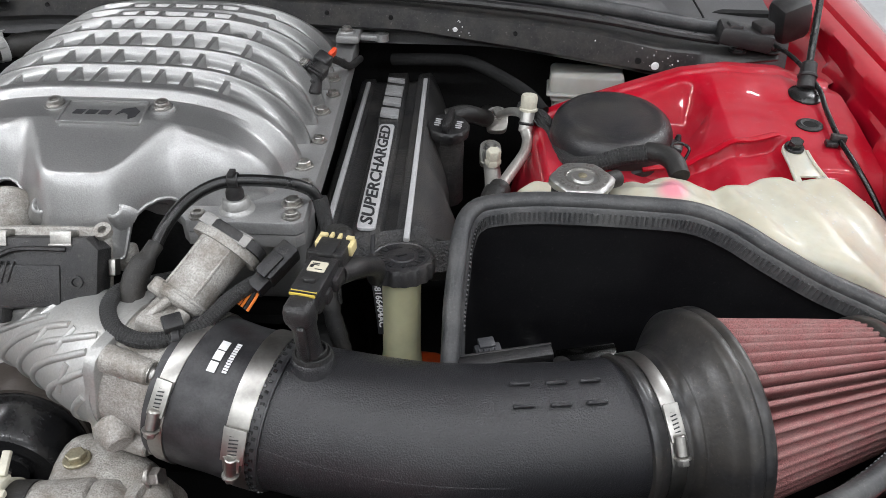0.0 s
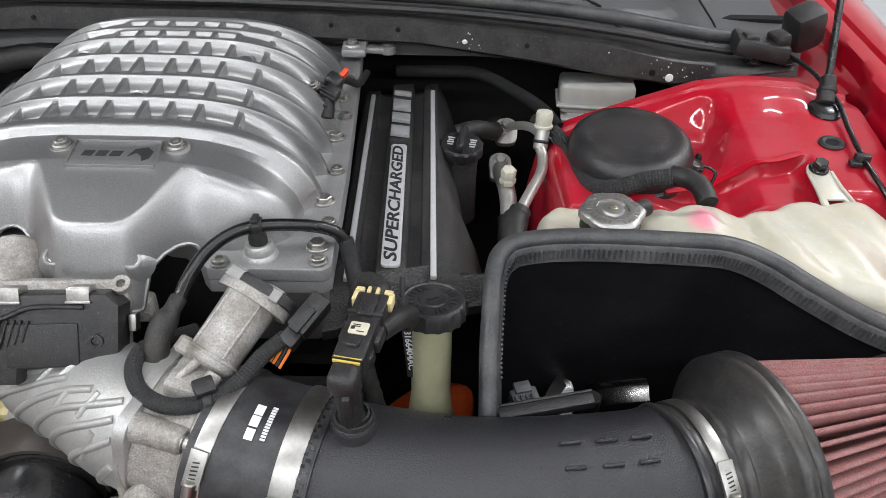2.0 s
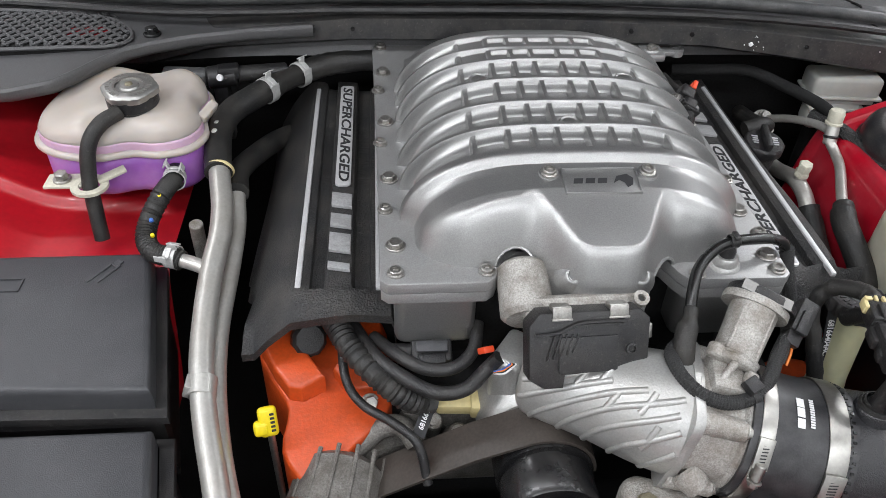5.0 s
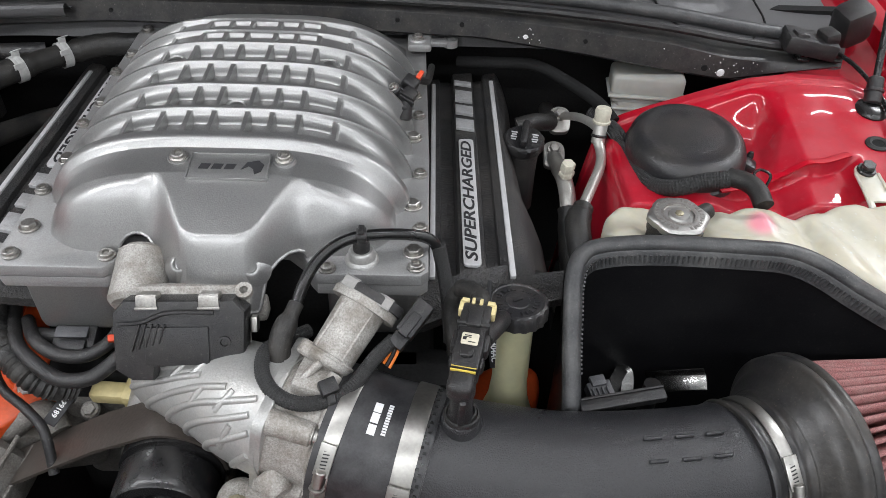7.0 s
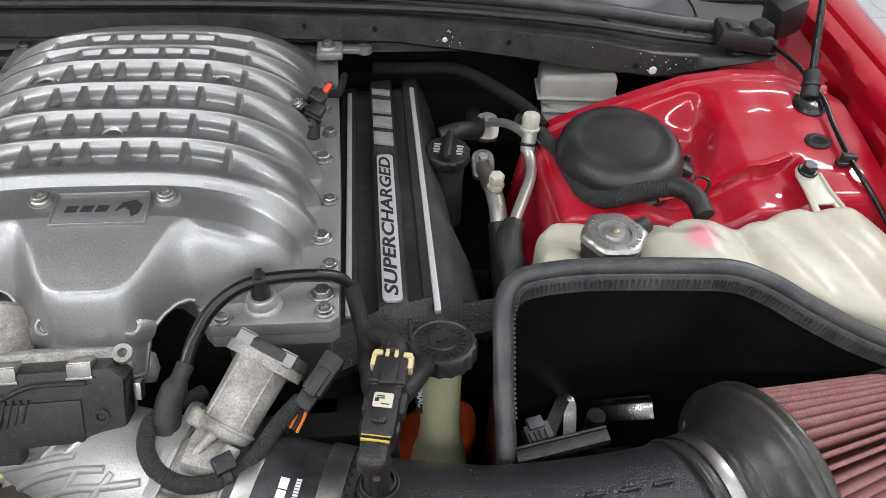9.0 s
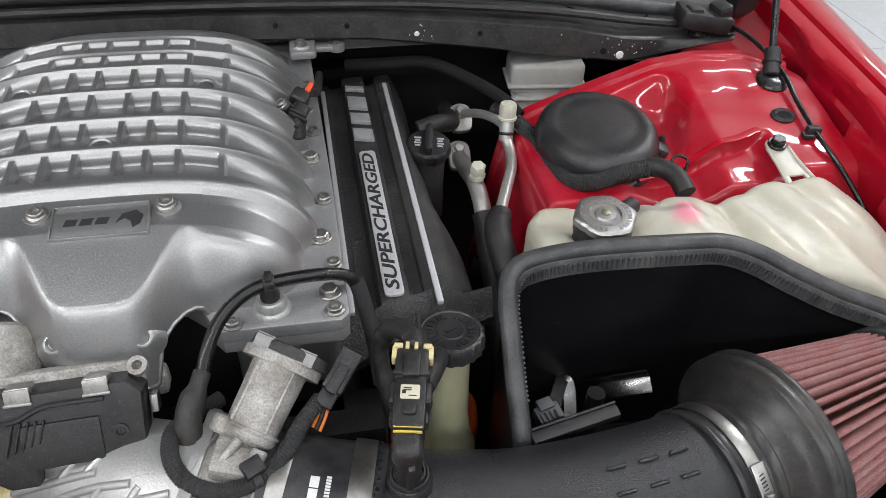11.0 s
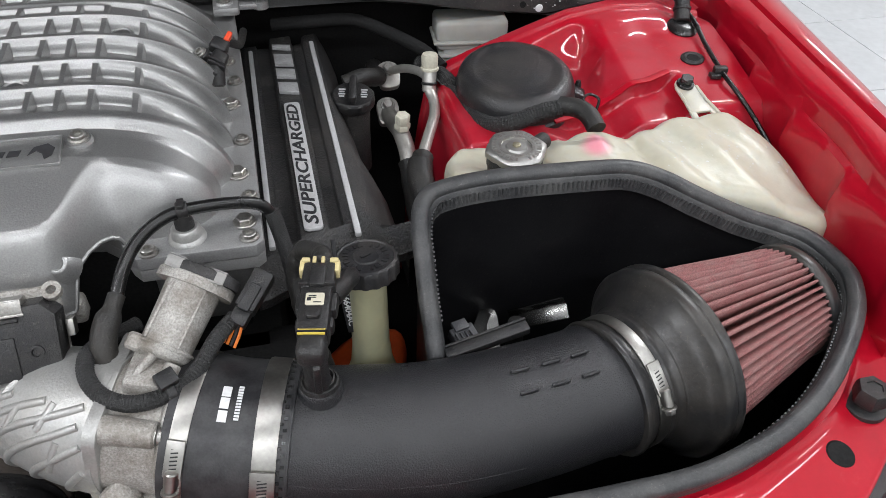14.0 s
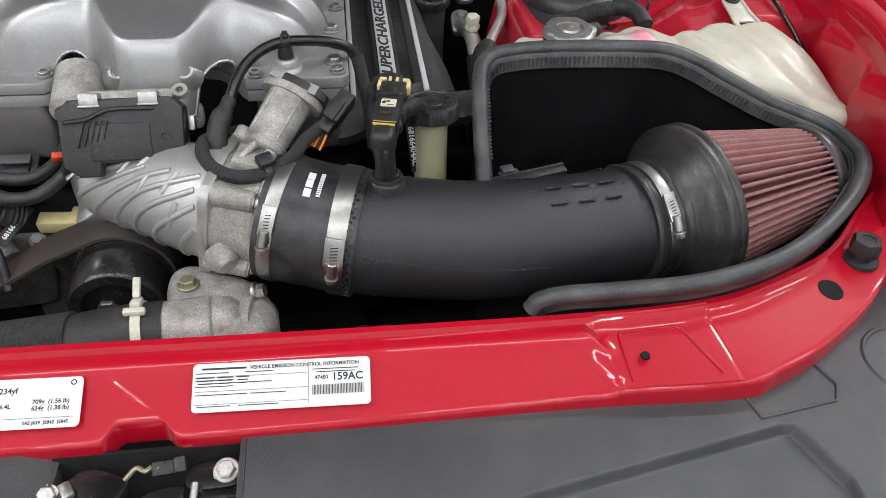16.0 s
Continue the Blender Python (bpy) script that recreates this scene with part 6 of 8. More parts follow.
def pressure_cap(parent, at, tilt=(0, 0, 1)):
    """A stamped metal cap on a black neck, as parts of a tank."""
    m = spun(at, tilt)
    bm = bmesh.new()
    lathe(bm, m, [(0.0290, -0.055), (0.0290, -0.026), (0.0308, -0.024), (0.0308, -0.013), (0.029, -0.006), (0, -0.006)], 36)
    ob = part("cap_neck", bm, "plastic", parent, "black plastic neck")
    bm = bmesh.new()
    lathe(bm, m, [(0.0305, -0.011), (0.0315, -0.0095), (0.0318, -0.003), (0.0300, -0.001), (0.0275, 0.0), (0.0195, 0.0), (0.0180, -0.0018), (0.0120, -0.0018), (0.0105, 0.0004), (0.006, 0.0008), (0, 0.0008)], 72, lambda a, r, h: 1 + (0.045 * math.cos(6 * a) ** 3 + 0.05 * max(0, math.cos(2 * a)) ** 8 if r > 0.0296 else 0))
    part("cap_disc", bm, "capmetal", ob, "stamped silver disc")
    bm = bmesh.new()
    for k in range(30):
        if k in (7, 8, 22, 23):
            continue
        a = 2 * math.pi * k / 30
        box(bm, m @ Matrix.Rotation(a, 4, "Z") @ Matrix.Translation((0.0248, 0, 0.0001)), 0.0048, 0.0022 + 0.0010 * ((k * 7) % 3), 0.0006)
    tagged(part("stamped_mark", bm, "bolt", ob), kind="stuff")
    bm = bmesh.new()
    lathe(bm, m, [(0.0048, 0.0), (0.0045, 0.0022), (0.003, 0.0028), (0, 0.0028)], 16)
    part("rivet", bm, "brass", ob)
    bm = bmesh.new()
    lathe(bm, m, [(0.0196, -0.0002), (0.0196, 0.0003), (0.0168, 0.0003), (0.0168, -0.002)], 40)
    part("cap_ring", bm, "bolt", ob)
    return ob


def tank_top(x, y):
    z = 0.9285 - 0.014 * float(step(0.40, 0.48, x)) - 0.012 * float(step(0.70, 0.60, y)) - 0.016 * float(step(0.34, 0.47, x)) * float(step(0.73, 0.64, y))
    z += 0.0034 * math.sin((x + 0.25 * y) * 95) * float(step(0.25, 0.32, x)) + 0.0007 * math.sin(x * 210 + y * 90)
    z -= 0.006 * math.exp(-((x - 0.285) / 0.008) ** 2) + 0.004 * math.exp(-((x - 0.185) / 0.007) ** 2)
    z -= 0.021 * math.exp(-((x - 0.137) / 0.034) ** 4)
    z -= 0.020 * float(step(0.70, 0.76, y)) * float(step(0.19, 0.15, x)) * (1 - 0.8 * math.exp(-((x - 0.137) / 0.034) ** 4))
    z += 0.011 * math.exp(-((x - 0.236) / 0.019) ** 2 - ((y - 0.728) / 0.026) ** 2)
    return z


ctank = thing("coolant_tank", (0.27, 0.69, 0.72), "cream translucent coolant tank with a pink stained bump", "tank")
bm = pillow(smooth_outline([(0.062, 0.668), (0.061, 0.715), (0.067, 0.757), (0.086, 0.784), (0.115, 0.792), (0.150, 0.782), (0.180, 0.757), (0.200, 0.750), (0.222, 0.757), (0.255, 0.757), (0.285, 0.748), (0.34, 0.768), (0.40, 0.775), (0.44, 0.770), (0.461, 0.742), (0.474, 0.69), (0.480, 0.64), (0.476, 0.60), (0.458, 0.588), (0.43, 0.597), (0.37, 0.622), (0.31, 0.645), (0.25, 0.664), (0.18, 0.668), (0.11, 0.668)], 8), tank_top, 0.73, 0.014, rings=26)
part("tank_body", bm, "cream", ctank, sharp=70)
bm = bmesh.new()
for k in range(60):
    rr = random.Random(k)
    sx, sy = rr.uniform(0.30, 0.46), rr.uniform(0.665, 0.745)
    lathe(bm, pose(sx, sy, tank_top(sx, sy) - 0.0002), [(0, 0.0007), (rr.choice((0.0008, 0.0012, 0.0017)), 0.0003)], 7)
tagged(part("water_spots", bm, "white", ctank), kind="stuff")
tab = bmesh.new()
tabm = pose(0.402, 0.800, 0.9255, 11, 0, 0)
prism(tab, [(-0.0135 + 0.0 * k, 0.030) for k in (0,)] + [(0.0135 * math.cos(a), 0.031 + 0.0135 * math.sin(a)) for a in np.linspace(math.pi, 0, 13)] + [(0.0145, 0.0), (0.0185, -0.019), (-0.0155, -0.019), (-0.0145, 0.0)], -0.0015, 0.0015, 0.0008, tabm)
prism(tab, [(-0.0155, -0.019), (-0.0085, -0.019), (-0.0090, -0.040), (-0.0170, -0.040)], -0.0015, 0.0015, 0.0, tabm)
prism(tab, [(0.0115, -0.019), (0.0185, -0.019), (0.0240, -0.040), (0.0150, -0.040)], -0.0015, 0.0015, 0.0, tabm)
sweep(tab, [tabm @ Vector((0.0140, 0.028, 0.001)), tabm @ Vector((0.0150, 0.0, 0.002)), tabm @ Vector((0.022, -0.034, 0.002))], 0.0022, 8)
sweep(tab, [tabm @ Vector((-0.0140, 0.028, 0.001)), tabm @ Vector((-0.0145, 0.0, 0.002)), tabm @ Vector((-0.0162, -0.034, 0.002))], 0.0022, 8)
part("mounting_tab", tab, "cream", ctank, "cream mounting tab")
HEXP = hexbolt_mesh(0.0085, 0.012, "gloss")
again("tab_bolt", HEXP, pose(0.402, 0.831, 0.9335, 11, 0, 0), ctank)
pressure_cap(ctank, (0.1325, 0.7075, 0.9535), (0, -0.05, 1))
bm = bmesh.new()
rod(bm, (0.155, 0.722, 0.938), (0.178, 0.738, 0.937), 0.0095, n=16, bev=0.002)
nip = whole("overflow_nipple", bm, "hose", "short black overflow pipe at the tank neck", "pipe")

# ---- strut tower cap, braided hose ----
cap_ = thing("strut_cap", (0.20, 0.908, 0.90), "black moulded plastic strut tower cap, dusty", "cap")
bm = bmesh.new()
lathe(bm, pose(0.200, 0.908, 0.900, 3, -2, 0) @ Matrix.Diagonal((0.93, 1.04, 1, 1)), [(0.083, 0.0), (0.084, 0.008), (0.082, 0.020), (0.078, 0.029), (0.071, 0.035), (0.060, 0.0375), (0.058, 0.0365), (0.045, 0.0385), (0, 0.040)], 64)
dome = part("cap_dome", bm, "dome", cap_, sharp=60)
bm = bmesh.new()
lathe(bm, pose(0.200, 0.908, 0.900, 3, -2, 0) @ Matrix.Diagonal((0.93, 1.04, 1, 1)), [(0.083, -0.006), (0.0875, -0.005), (0.0885, 0.0), (0.0875, 0.004), (0.083, 0.006)], 64)
part("cap_rim", bm, "dome", cap_, "rolled lower rim")
bm = bmesh.new()
lathe(bm, pose(0.283, 0.893, 0.913, 0, 0, 0), [(0.0, 0.006), (0.003, 0.005), (0.0045, 0.0), (0.0045, -0.006)], 10)
box(bm, pose(0.276, 0.878, 0.908, 0, 20, -20), 0.02, 0.022, 0.012, 0.004)
part("cap_tab", bm, "dome", cap_)
bh = thing("braided_hose", (0.12, 0.9, 0.88), "black braided coolant hose curled round the strut cap", "hose")
BH = [(0.095, 1.020, 0.898), (0.108, 0.995, 0.900), (0.120, 0.960, 0.900), (0.128, 0.920, 0.897), (0.132, 0.875, 0.896), (0.142, 0.835, 0.902), (0.165, 0.812, 0.915), (0.195, 0.808, 0.928), (0.222, 0.803, 0.935)]
bm = bmesh.new()
sweep(bm, glide(BH, 34), 0.0102, 40, relief=woven(7, 900, 0.0008))
part("hose_run", bm, "braid", bh)
bm = bmesh.new()
sweep(bm, glide([(0.222, 0.808, 0.9355), (0.238, 0.795, 0.938), (0.247, 0.778, 0.937), (0.250, 0.757, 0.930)], 6), 0.0115, 18)
part("hose_end", bm, "hose", bh)
bm = bmesh.new()
sweep(bm, glide([(0.262, 0.790, 0.934), (0.268, 0.800, 0.944), (0.258, 0.806, 0.948), (0.246, 0.797, 0.949), (0.244, 0.785, 0.946)], 6), 0.0018, 8)
part("spring_clip", bm, "gloss", bh)

# ---- air-conditioning lines ----
ac = thing("refrigerant_line", (0.07, 0.95, 0.83), "aluminium refrigerant line with an ivory service cap", "pipe")
bm = bmesh.new()
rod(bm, (0.0935, 0.952, 0.888), (0.097, 0.966, 0.918), 0.0095, n=18, bev=0.002)
sweep(bm, glide([(0.0935, 0.952, 0.892), (0.096, 0.935, 0.884), (0.090, 0.905, 0.880), (0.072, 0.862, 0.876), (0.052, 0.815, 0.872)], 8), 0.0072, 14)
sweep(bm, glide([(0.095, 0.958, 0.905), (0.088, 0.99, 0.900), (0.078, 1.04, 0.880), (0.065, 1.088, 0.853)], 8), 0.0062, 14)
part("line_run", bm, "alu", ac)
bm = bmesh.new()
lathe(bm, spun((0.0968, 0.9655, 0.915), (0.02, 0.10, 1)), [(0.0125, 0), (0.0125, 0.003), (0.0108, 0.004), (0.0115, 0.018), (0.0100, 0.0215), (0.0, 0.0215)], 12)
part("service_cap", bm, "ivoryclip", ac, "ivory hexagonal service cap")
bm = bmesh.new()
lathe(bm, spun((0.0945, 0.956, 0.897), (0.1, 0.4, 1)), [(0.0102, 0), (0.0112, 0.002), (0.0102, 0.004)], 18)
sweep(bm, glide([(0.104, 0.956, 0.905), (0.118, 0.945, 0.895), (0.124, 0.93, 0.905), (0.116, 0.935, 0.92)], 6), 0.0012, 6)
part("cable_tie", bm, "plastic", ac)
bm = bmesh.new()
sweep(bm, glide([(0.056, 0.822, 0.874), (0.046, 0.795, 0.868), (0.048, 0.755, 0.850), (0.056, 0.715, 0.82), (0.062, 0.69, 0.78)], 8), lambda s, d: 0.0135 + 0.0025 * (s > 0.08) - 0.004 * (s > 0.85), 16)
part("foam_sleeve", bm, "hose", ac, "black foam sleeve")
ac2 = thing("refrigerant_line", (0.05, 0.92, 0.80), "short refrigerant line with an ivory cap and eyelet brackets", "pipe")
bm = bmesh.new()
lathe(bm, spun((0.051, 0.926, 0.853), (0.0, -0.15, 1)), [(0.0112, 0), (0.0112, 0.006), (0.0095, 0.008), (0.0105, 0.020), (0.009, 0.022), (0, 0.022)], 6)
part("service_cap", bm, "ivoryclip", ac2, "ivory hexagonal service cap")
bm = bmesh.new()
sweep(bm, glide([(0.053, 1.05, 0.806), (0.052, 0.985, 0.822), (0.051, 0.94, 0.838), (0.052, 0.905, 0.835), (0.052, 0.875, 0.82)], 8), 0.0115, 16)
rod(bm, (0.051, 0.928, 0.832), (0.051, 0.926, 0.856), 0.0085, n=14)
part("line_run", bm, "alu", ac2)
bm = bmesh.new()
sweep(bm, glide([(0.052, 0.882, 0.826), (0.052, 0.84, 0.80), (0.050, 0.78, 0.77), (0.048, 0.70, 0.72)], 8), lambda s, d: 0.0155 + 0.0008 * math.sin(d * 900), 16)
part("foam_sleeve", bm, "hose", ac2)
for ex, ey, ez in ((0.063, 1.093, 0.848), (0.053, 1.048, 0.8125)):
    bm = bmesh.new()
    em = spun((ex, ey, ez), (0.0, -0.55, 0.84))
    prism(bm, smooth_outline([(-0.013, -0.026), (0.010, -0.026), (0.016, -0.012), (0.0145, 0.010), (0, 0.017), (-0.0145, 0.010), (-0.016, -0.010)], 4), -0.006, 0.004, 0.0015, em)
    part("eyelet_bracket", bm, "alu", ac2)
    again("bracket_nut", HEX8, em @ pose(0, 0.002, 0.004), ac2)
# dark firewall hose and grey pipe behind the cover
bm = bmesh.new()
sweep(bm, glide([(-0.10, 1.12, 0.925), (-0.045, 1.105, 0.932), (0.015, 1.10, 0.932), (0.06, 1.065, 0.925), (0.10, 1.015, 0.918), (0.12, 0.985, 0.905)], 8), 0.0088, 16)
whole("heater_hose", bm, "matte", "black heater hose along the firewall", "hose")
bm = bmesh.new()
sweep(bm, glide([(-0.015, 1.0, 0.885), (0.010, 1.005, 0.89), (0.034, 1.03, 0.875), (0.045, 1.08, 0.85), (0.05, 1.15, 0.83)], 8), 0.0125, 16)
whole("breather_pipe", bm, "hose", "grey-black breather pipe behind the engine cover", "hose")

# oil filler
oil = thing("oil_filler", (-0.013, 0.945, 0.84), "black oil filler neck and cap with white printed marks", "cap")
oa = spun((-0.012, 0.952, 0.840), (0.02, -0.12, 1))
bm = bmesh.new()
lathe(bm, oa, [(0.026, -0.06), (0.023, 0.0), (0.0225, 0.045), (0.025, 0.047), (0, 0.048)], 28)
part("neck", bm, "cover", oil)
bm = bmesh.new()
lathe(bm, oa @ pose(0, 0, 0.046), [(0.0275, 0), (0.0285, 0.003), (0.0285, 0.012), (0.026, 0.015), (0, 0.016)], 40, lambda a, r, h: 1 + (0.025 * math.cos(12 * a) if r > 0.027 else 0))
box(bm, oa @ pose(0, 0, 0.067, 0, 0, 70), 0.052, 0.010, 0.014, 0.004)
ocap = part("filler_cap", bm, "plastic", oil)
bm = bmesh.new()
for sx in (-1, 1):
    for k in range(4):
        box(bm, oa @ pose(0, 0, 0.0625, 0, 0, 70) @ Matrix.Translation((-0.008 + k * 0.005, sx * 0.0145, 0)), 0.0026, 0.007 + 0.002 * (k % 2), 0.0006)
tagged(part("cap_print", bm, "letter", ocap, "pale printed marks"), kind="stuff")

# brake fluid reservoir
br_ = thing("brake_reservoir", (0.21, 1.14, 0.80), "milky white brake fluid reservoir under the cowl", "reservoir")
bm = bmesh.new()
box(bm, pose(0.199, 1.130, 0.897, 0, 0, -6), 0.112, 0.055, 0.034, 0.007, 3)
box(bm, pose(0.199, 1.130, 0.877, 0, 0, -6), 0.106, 0.050, 0.020, 0.005)
box(bm, pose(0.195, 1.130, 0.846, 0, 0, -6), 0.082, 0.045, 0.060, 0.012, 3)
part("reservoir_body", bm, "white", br_)
bm = bmesh.new()
box(bm, pose(0.199, 1.129, 0.881, 0, 0, -6), 0.119, 0.062, 0.005, 0.002)
box(bm, pose(0.196, 1.128, 0.858, 0, 0, -6), 0.094, 0.052, 0.004, 0.0015)
part("moulded_lip", bm, "white", br_)
bm = bmesh.new()
lathe(bm, spun((0.186, 1.106, 0.842), (0, -1, 0)), [(0, 0.004), (0.004, 0.004), (0.005, 0)], 12)
part("green_plug", bm, "greenplug", br_, "small green plug")
bm = bmesh.new()
rod(bm, (0.20, 1.15, 0.70), (0.20, 1.15, 0.83), 0.022, n=16)
part("master_cylinder", bm, "matte", br_)

# gas strut, cable
gs = thing("gas_strut", (0.452, 0.947, 0.95), "black gas strut holding up the bonnet, on a ball joint", "strut")
g0 = Vector((0.453, 0.952, 0.958))
gd = Vector((0.16, 0.55, 0.62)).normalized()
bm = bmesh.new()
lathe(bm, pose(0.452, 0.947, 0.9535, 12, 0, 0), [(0.0215, 0.0), (0.0215, 0.003), (0.017, 0.006), (0.010, 0.008), (0, 0.009)], 28)
part("ball_base", bm, "gloss", gs)
bm = bmesh.new()
rod(bm, g0 + gd * 0.002, g0 + gd * 0.040, 0.0115, 0.010, 18, 0.002)
lathe(bm, spun(g0 + gd * 0.018, gd), [(0.0115, 0), (0.0125, 0.001), (0.0125, 0.004), (0.0115, 0.005)], 18)
part("socket", bm, "plastic", gs)
bm = bmesh.new()
rod(bm, g0 + gd * 0.038, g0 + gd * 0.34, 0.0048, n=14)
part("rod", bm, "gloss", gs)
bc = thing("release_cable", (0.46, 0.85, 0.93), "thin black cable clipped along the inner wing", "cable")
bm = bmesh.new()
sweep(bm, glide([(0.440, 1.115, 0.975), (0.452, 1.02, 0.982), (0.466, 0.95, 0.966), (0.463, 0.90, 0.952), (0.459, 0.842, 0.9405), (0.466, 0.80, 0.926), (0.477, 0.765, 0.905), (0.484, 0.72, 0.88), (0.486, 0.68, 0.85)], 8), 0.0032, 10)
part("cable_run", bm, "gloss", bc)
bm = bmesh.new()
box(bm, pose(0.458, 0.845, 0.941, 0, 0, -10), 0.018, 0.010, 0.011, 0.002)
box(bm, pose(0.450, 0.842, 0.936, 0, 0, -10), 0.014, 0.012, 0.006, 0.0015)
part("cable_clip", bm, "plastic", bc)

# bonnet bumper on the crossmember
bb = thing("bonnet_bumper", (0.385, 0.392, 0.838), "black rubber bonnet bumper screwed into the crossmember", "bumper")
bm = bmesh.new()
lathe(bm, pose(0.385, 0.393, 0.836), [(0.020, -0.003), (0.0195, 0.001), (0.012, 0.003), (0.012, 0.010)], 28)
lathe(bm, pose(0.385, 0.393, 0.843), [(0.010, 0), (0.0150, 0.0), (0.0160, 0.002), (0.0160, 0.014), (0.0145, 0.018), (0.008, 0.0185), (0.0075, 0.017), (0, 0.017)], 6)
part("bumper_head", bm, "plastic", bb)

# ---- passenger side: degas tank, pipes, fuse boxes ----
lt = thing("degas_tank", (-0.88, 0.94, 0.91), "milky pink coolant tank with violet fluid behind the fuse box", "tank")
OUT = [(-0.995, 0.905), (-0.992, 0.96), (-0.975, 1.01), (-0.945, 1.035), (-0.90, 1.032), (-0.87, 1.028), (-0.83, 1.035), (-0.795, 1.005), (-0.782, 0.965), (-0.788, 0.935), (-0.780, 0.895), (-0.795, 0.862), (-0.83, 0.848), (-0.865, 0.852), (-0.905, 0.842), (-0.95, 0.850), (-0.982, 0.872)]


def grown(k):
    cx, cy = -0.885, 0.94
    return smooth_outline([(cx + (x - cx) * k, cy + (y - cy) * k) for x, y in OUT], 4)


def lt_top(x, y):
    return 0.982 + 0.004 * math.sin(x * 60) + 0.014 * math.exp(-((x + 0.865) / 0.05) ** 2 - ((y - 0.905) / 0.05) ** 2) - 0.010 * math.exp(-((x + 0.90) / 0.012) ** 2) * float(step(0.90, 0.86, y))


bm = pillow(grown(0.93), lt_top, 0.945, 0.020, rings=8)
part("upper_shell", bm, "creamtop", lt, "milky pink upper shell", 70)
bm = pillow(grown(0.94), 0.964, 0.946, 0.004, rings=2)
part("lower_band", bm, "band", lt, "pink tinted band", 70)
bm = pillow(grown(1.0), 0.9525, 0.9435, 0.004, rings=2)
part("weld_flange", bm, "creamtop", lt, "pale weld flange", 70)
bm = pillow(grown(0.93), 0.946, 0.885, 0.016, rings=2)
part("lower_shell", bm, "violet", lt, "violet lower shell", 70)
bm = bmesh.new()
box(bm, pose(-0.783, 0.921, 0.968, 10, 25, -20), 0.012, 0.034, 0.014, 0.003)
part("lug", bm, "creamtop", lt)
for ky in (0.91, 0.93):
    bm = bmesh.new()
    box(bm, pose(-0.776, ky, 0.935, 0, 0, -15), 0.006, 0.008, 0.028, 0.002)
    part("rib", bm, "white", lt)
bm = bmesh.new()
lathe(bm, pose(-0.913, 0.823, 0.924), [(0.013, -0.002), (0.022, -0.002), (0.022, 0.002), (0.013, 0.002), (0.013, -0.002)], 28)
box(bm, pose(-0.890, 0.838, 0.930, 0, -10, 30), 0.035, 0.014, 0.004, 0.001)
box(bm, pose(-0.945, 0.835, 0.923), 0.045, 0.028, 0.004, 0.001)
part("hose_ring", bm, "ivoryclip", lt, "pale plastic hose ring")
again("tank_nut", HEX8, pose(-0.948, 0.835, 0.925), lt)
pressure_cap(lt, (-0.865, 0.902, 1.017), (0.0, -0.06, 1))
oh = thing("overflow_hose", (-0.91, 0.82, 0.86), "black overflow hose hanging from the tank neck", "hose")
bm = bmesh.new()
sweep(bm, glide([(-0.875, 0.875, 0.995), (-0.893, 0.855, 0.990), (-0.906, 0.838, 0.972), (-0.912, 0.826, 0.935), (-0.911, 0.815, 0.905), (-0.908, 0.80, 0.86)], 8), 0.0092, 14)
part("hose_run", bm, "hose", oh)
th = thing("tank_hose", (-0.83, 0.79, 0.86), "black corrugated tank hose with two spring clamps", "hose")
TH = [(-0.822, 0.868, 0.918), (-0.817, 0.838, 0.924), (-0.829, 0.812, 0.915), (-0.840, 0.788, 0.900), (-0.842, 0.765, 0.888), (-0.830, 0.745, 0.883), (-0.808, 0.737, 0.882), (-0.795, 0.732, 0.880)]
bm = bmesh.new()
sweep(bm, glide(TH, 12), lambda s, d: 0.0118 + (0.0008 * math.sin(d * 1500) if s > 0.3 else 0), 16)
part("hose_run", bm, "hose", th)


def spring_clamp(parent, at, way, r, label="silver spring clamp"):
    m = spun(at, way)
    loc = m.to_3x3().inverted() @ Vector((0.15, -0.55, 0.8))
    up_a = math.atan2(loc.y, loc.x)
    bm = bmesh.new()
    lathe(bm, m, [(r, -0.0065), (r + 0.0014, -0.0065), (r + 0.0014, 0.0065), (r, 0.0065)], 32)
    for ka, kz in ((-0.42, 0.005), (0.42, -0.005)):
        mm = m @ Matrix.Rotation(up_a + ka, 4, "Z")
        box(bm, mm @ pose(r + 0.0045, 0, kz * 0.5), 0.0085, 0.0020, 0.011, 0.0006, 1)
        box(bm, mm @ pose(r + 0.0085, 0.0022 if ka > 0 else -0.0022, kz, 0, 0, 35 if ka > 0 else -35), 0.0016, 0.0085, 0.015, 0.0006, 1)
    box(bm, m @ Matrix.Rotation(up_a, 4, "Z") @ pose(r + 0.0024, 0, 0), 0.0014, 0.014, 0.005, 0.0005, 1)
    return part("spring_clamp", bm, "stripclamp", parent, label)


spring_clamp(th, (-0.816, 0.836, 0.924), (0.1, -0.9, 0.1), 0.0125)
spring_clamp(th, (-0.806, 0.737, 0.882), (0.9, -0.25, 0), 0.0125)
for k, (p, mt) in enumerate((((-0.8275, 0.8035, 0.9225), "yellow"), ((-0.8345, 0.776, 0.907), "wireblue"), ((-0.831, 0.758, 0.8985), "yellow"))):
    bm = bmesh.new()
    lathe(bm, spun(p, (0.1, -0.4, 0.9)), [(0, 0.0012), (0.0022, 0.0010), (0.0028, -0.002)], 10)
    part("paint_dot", bm, mt, th)
cp = thing("coolant_pipe", (-0.76, 0.65, 0.82), "pair of aluminium coolant pipes with a welded side branch", "pipe")
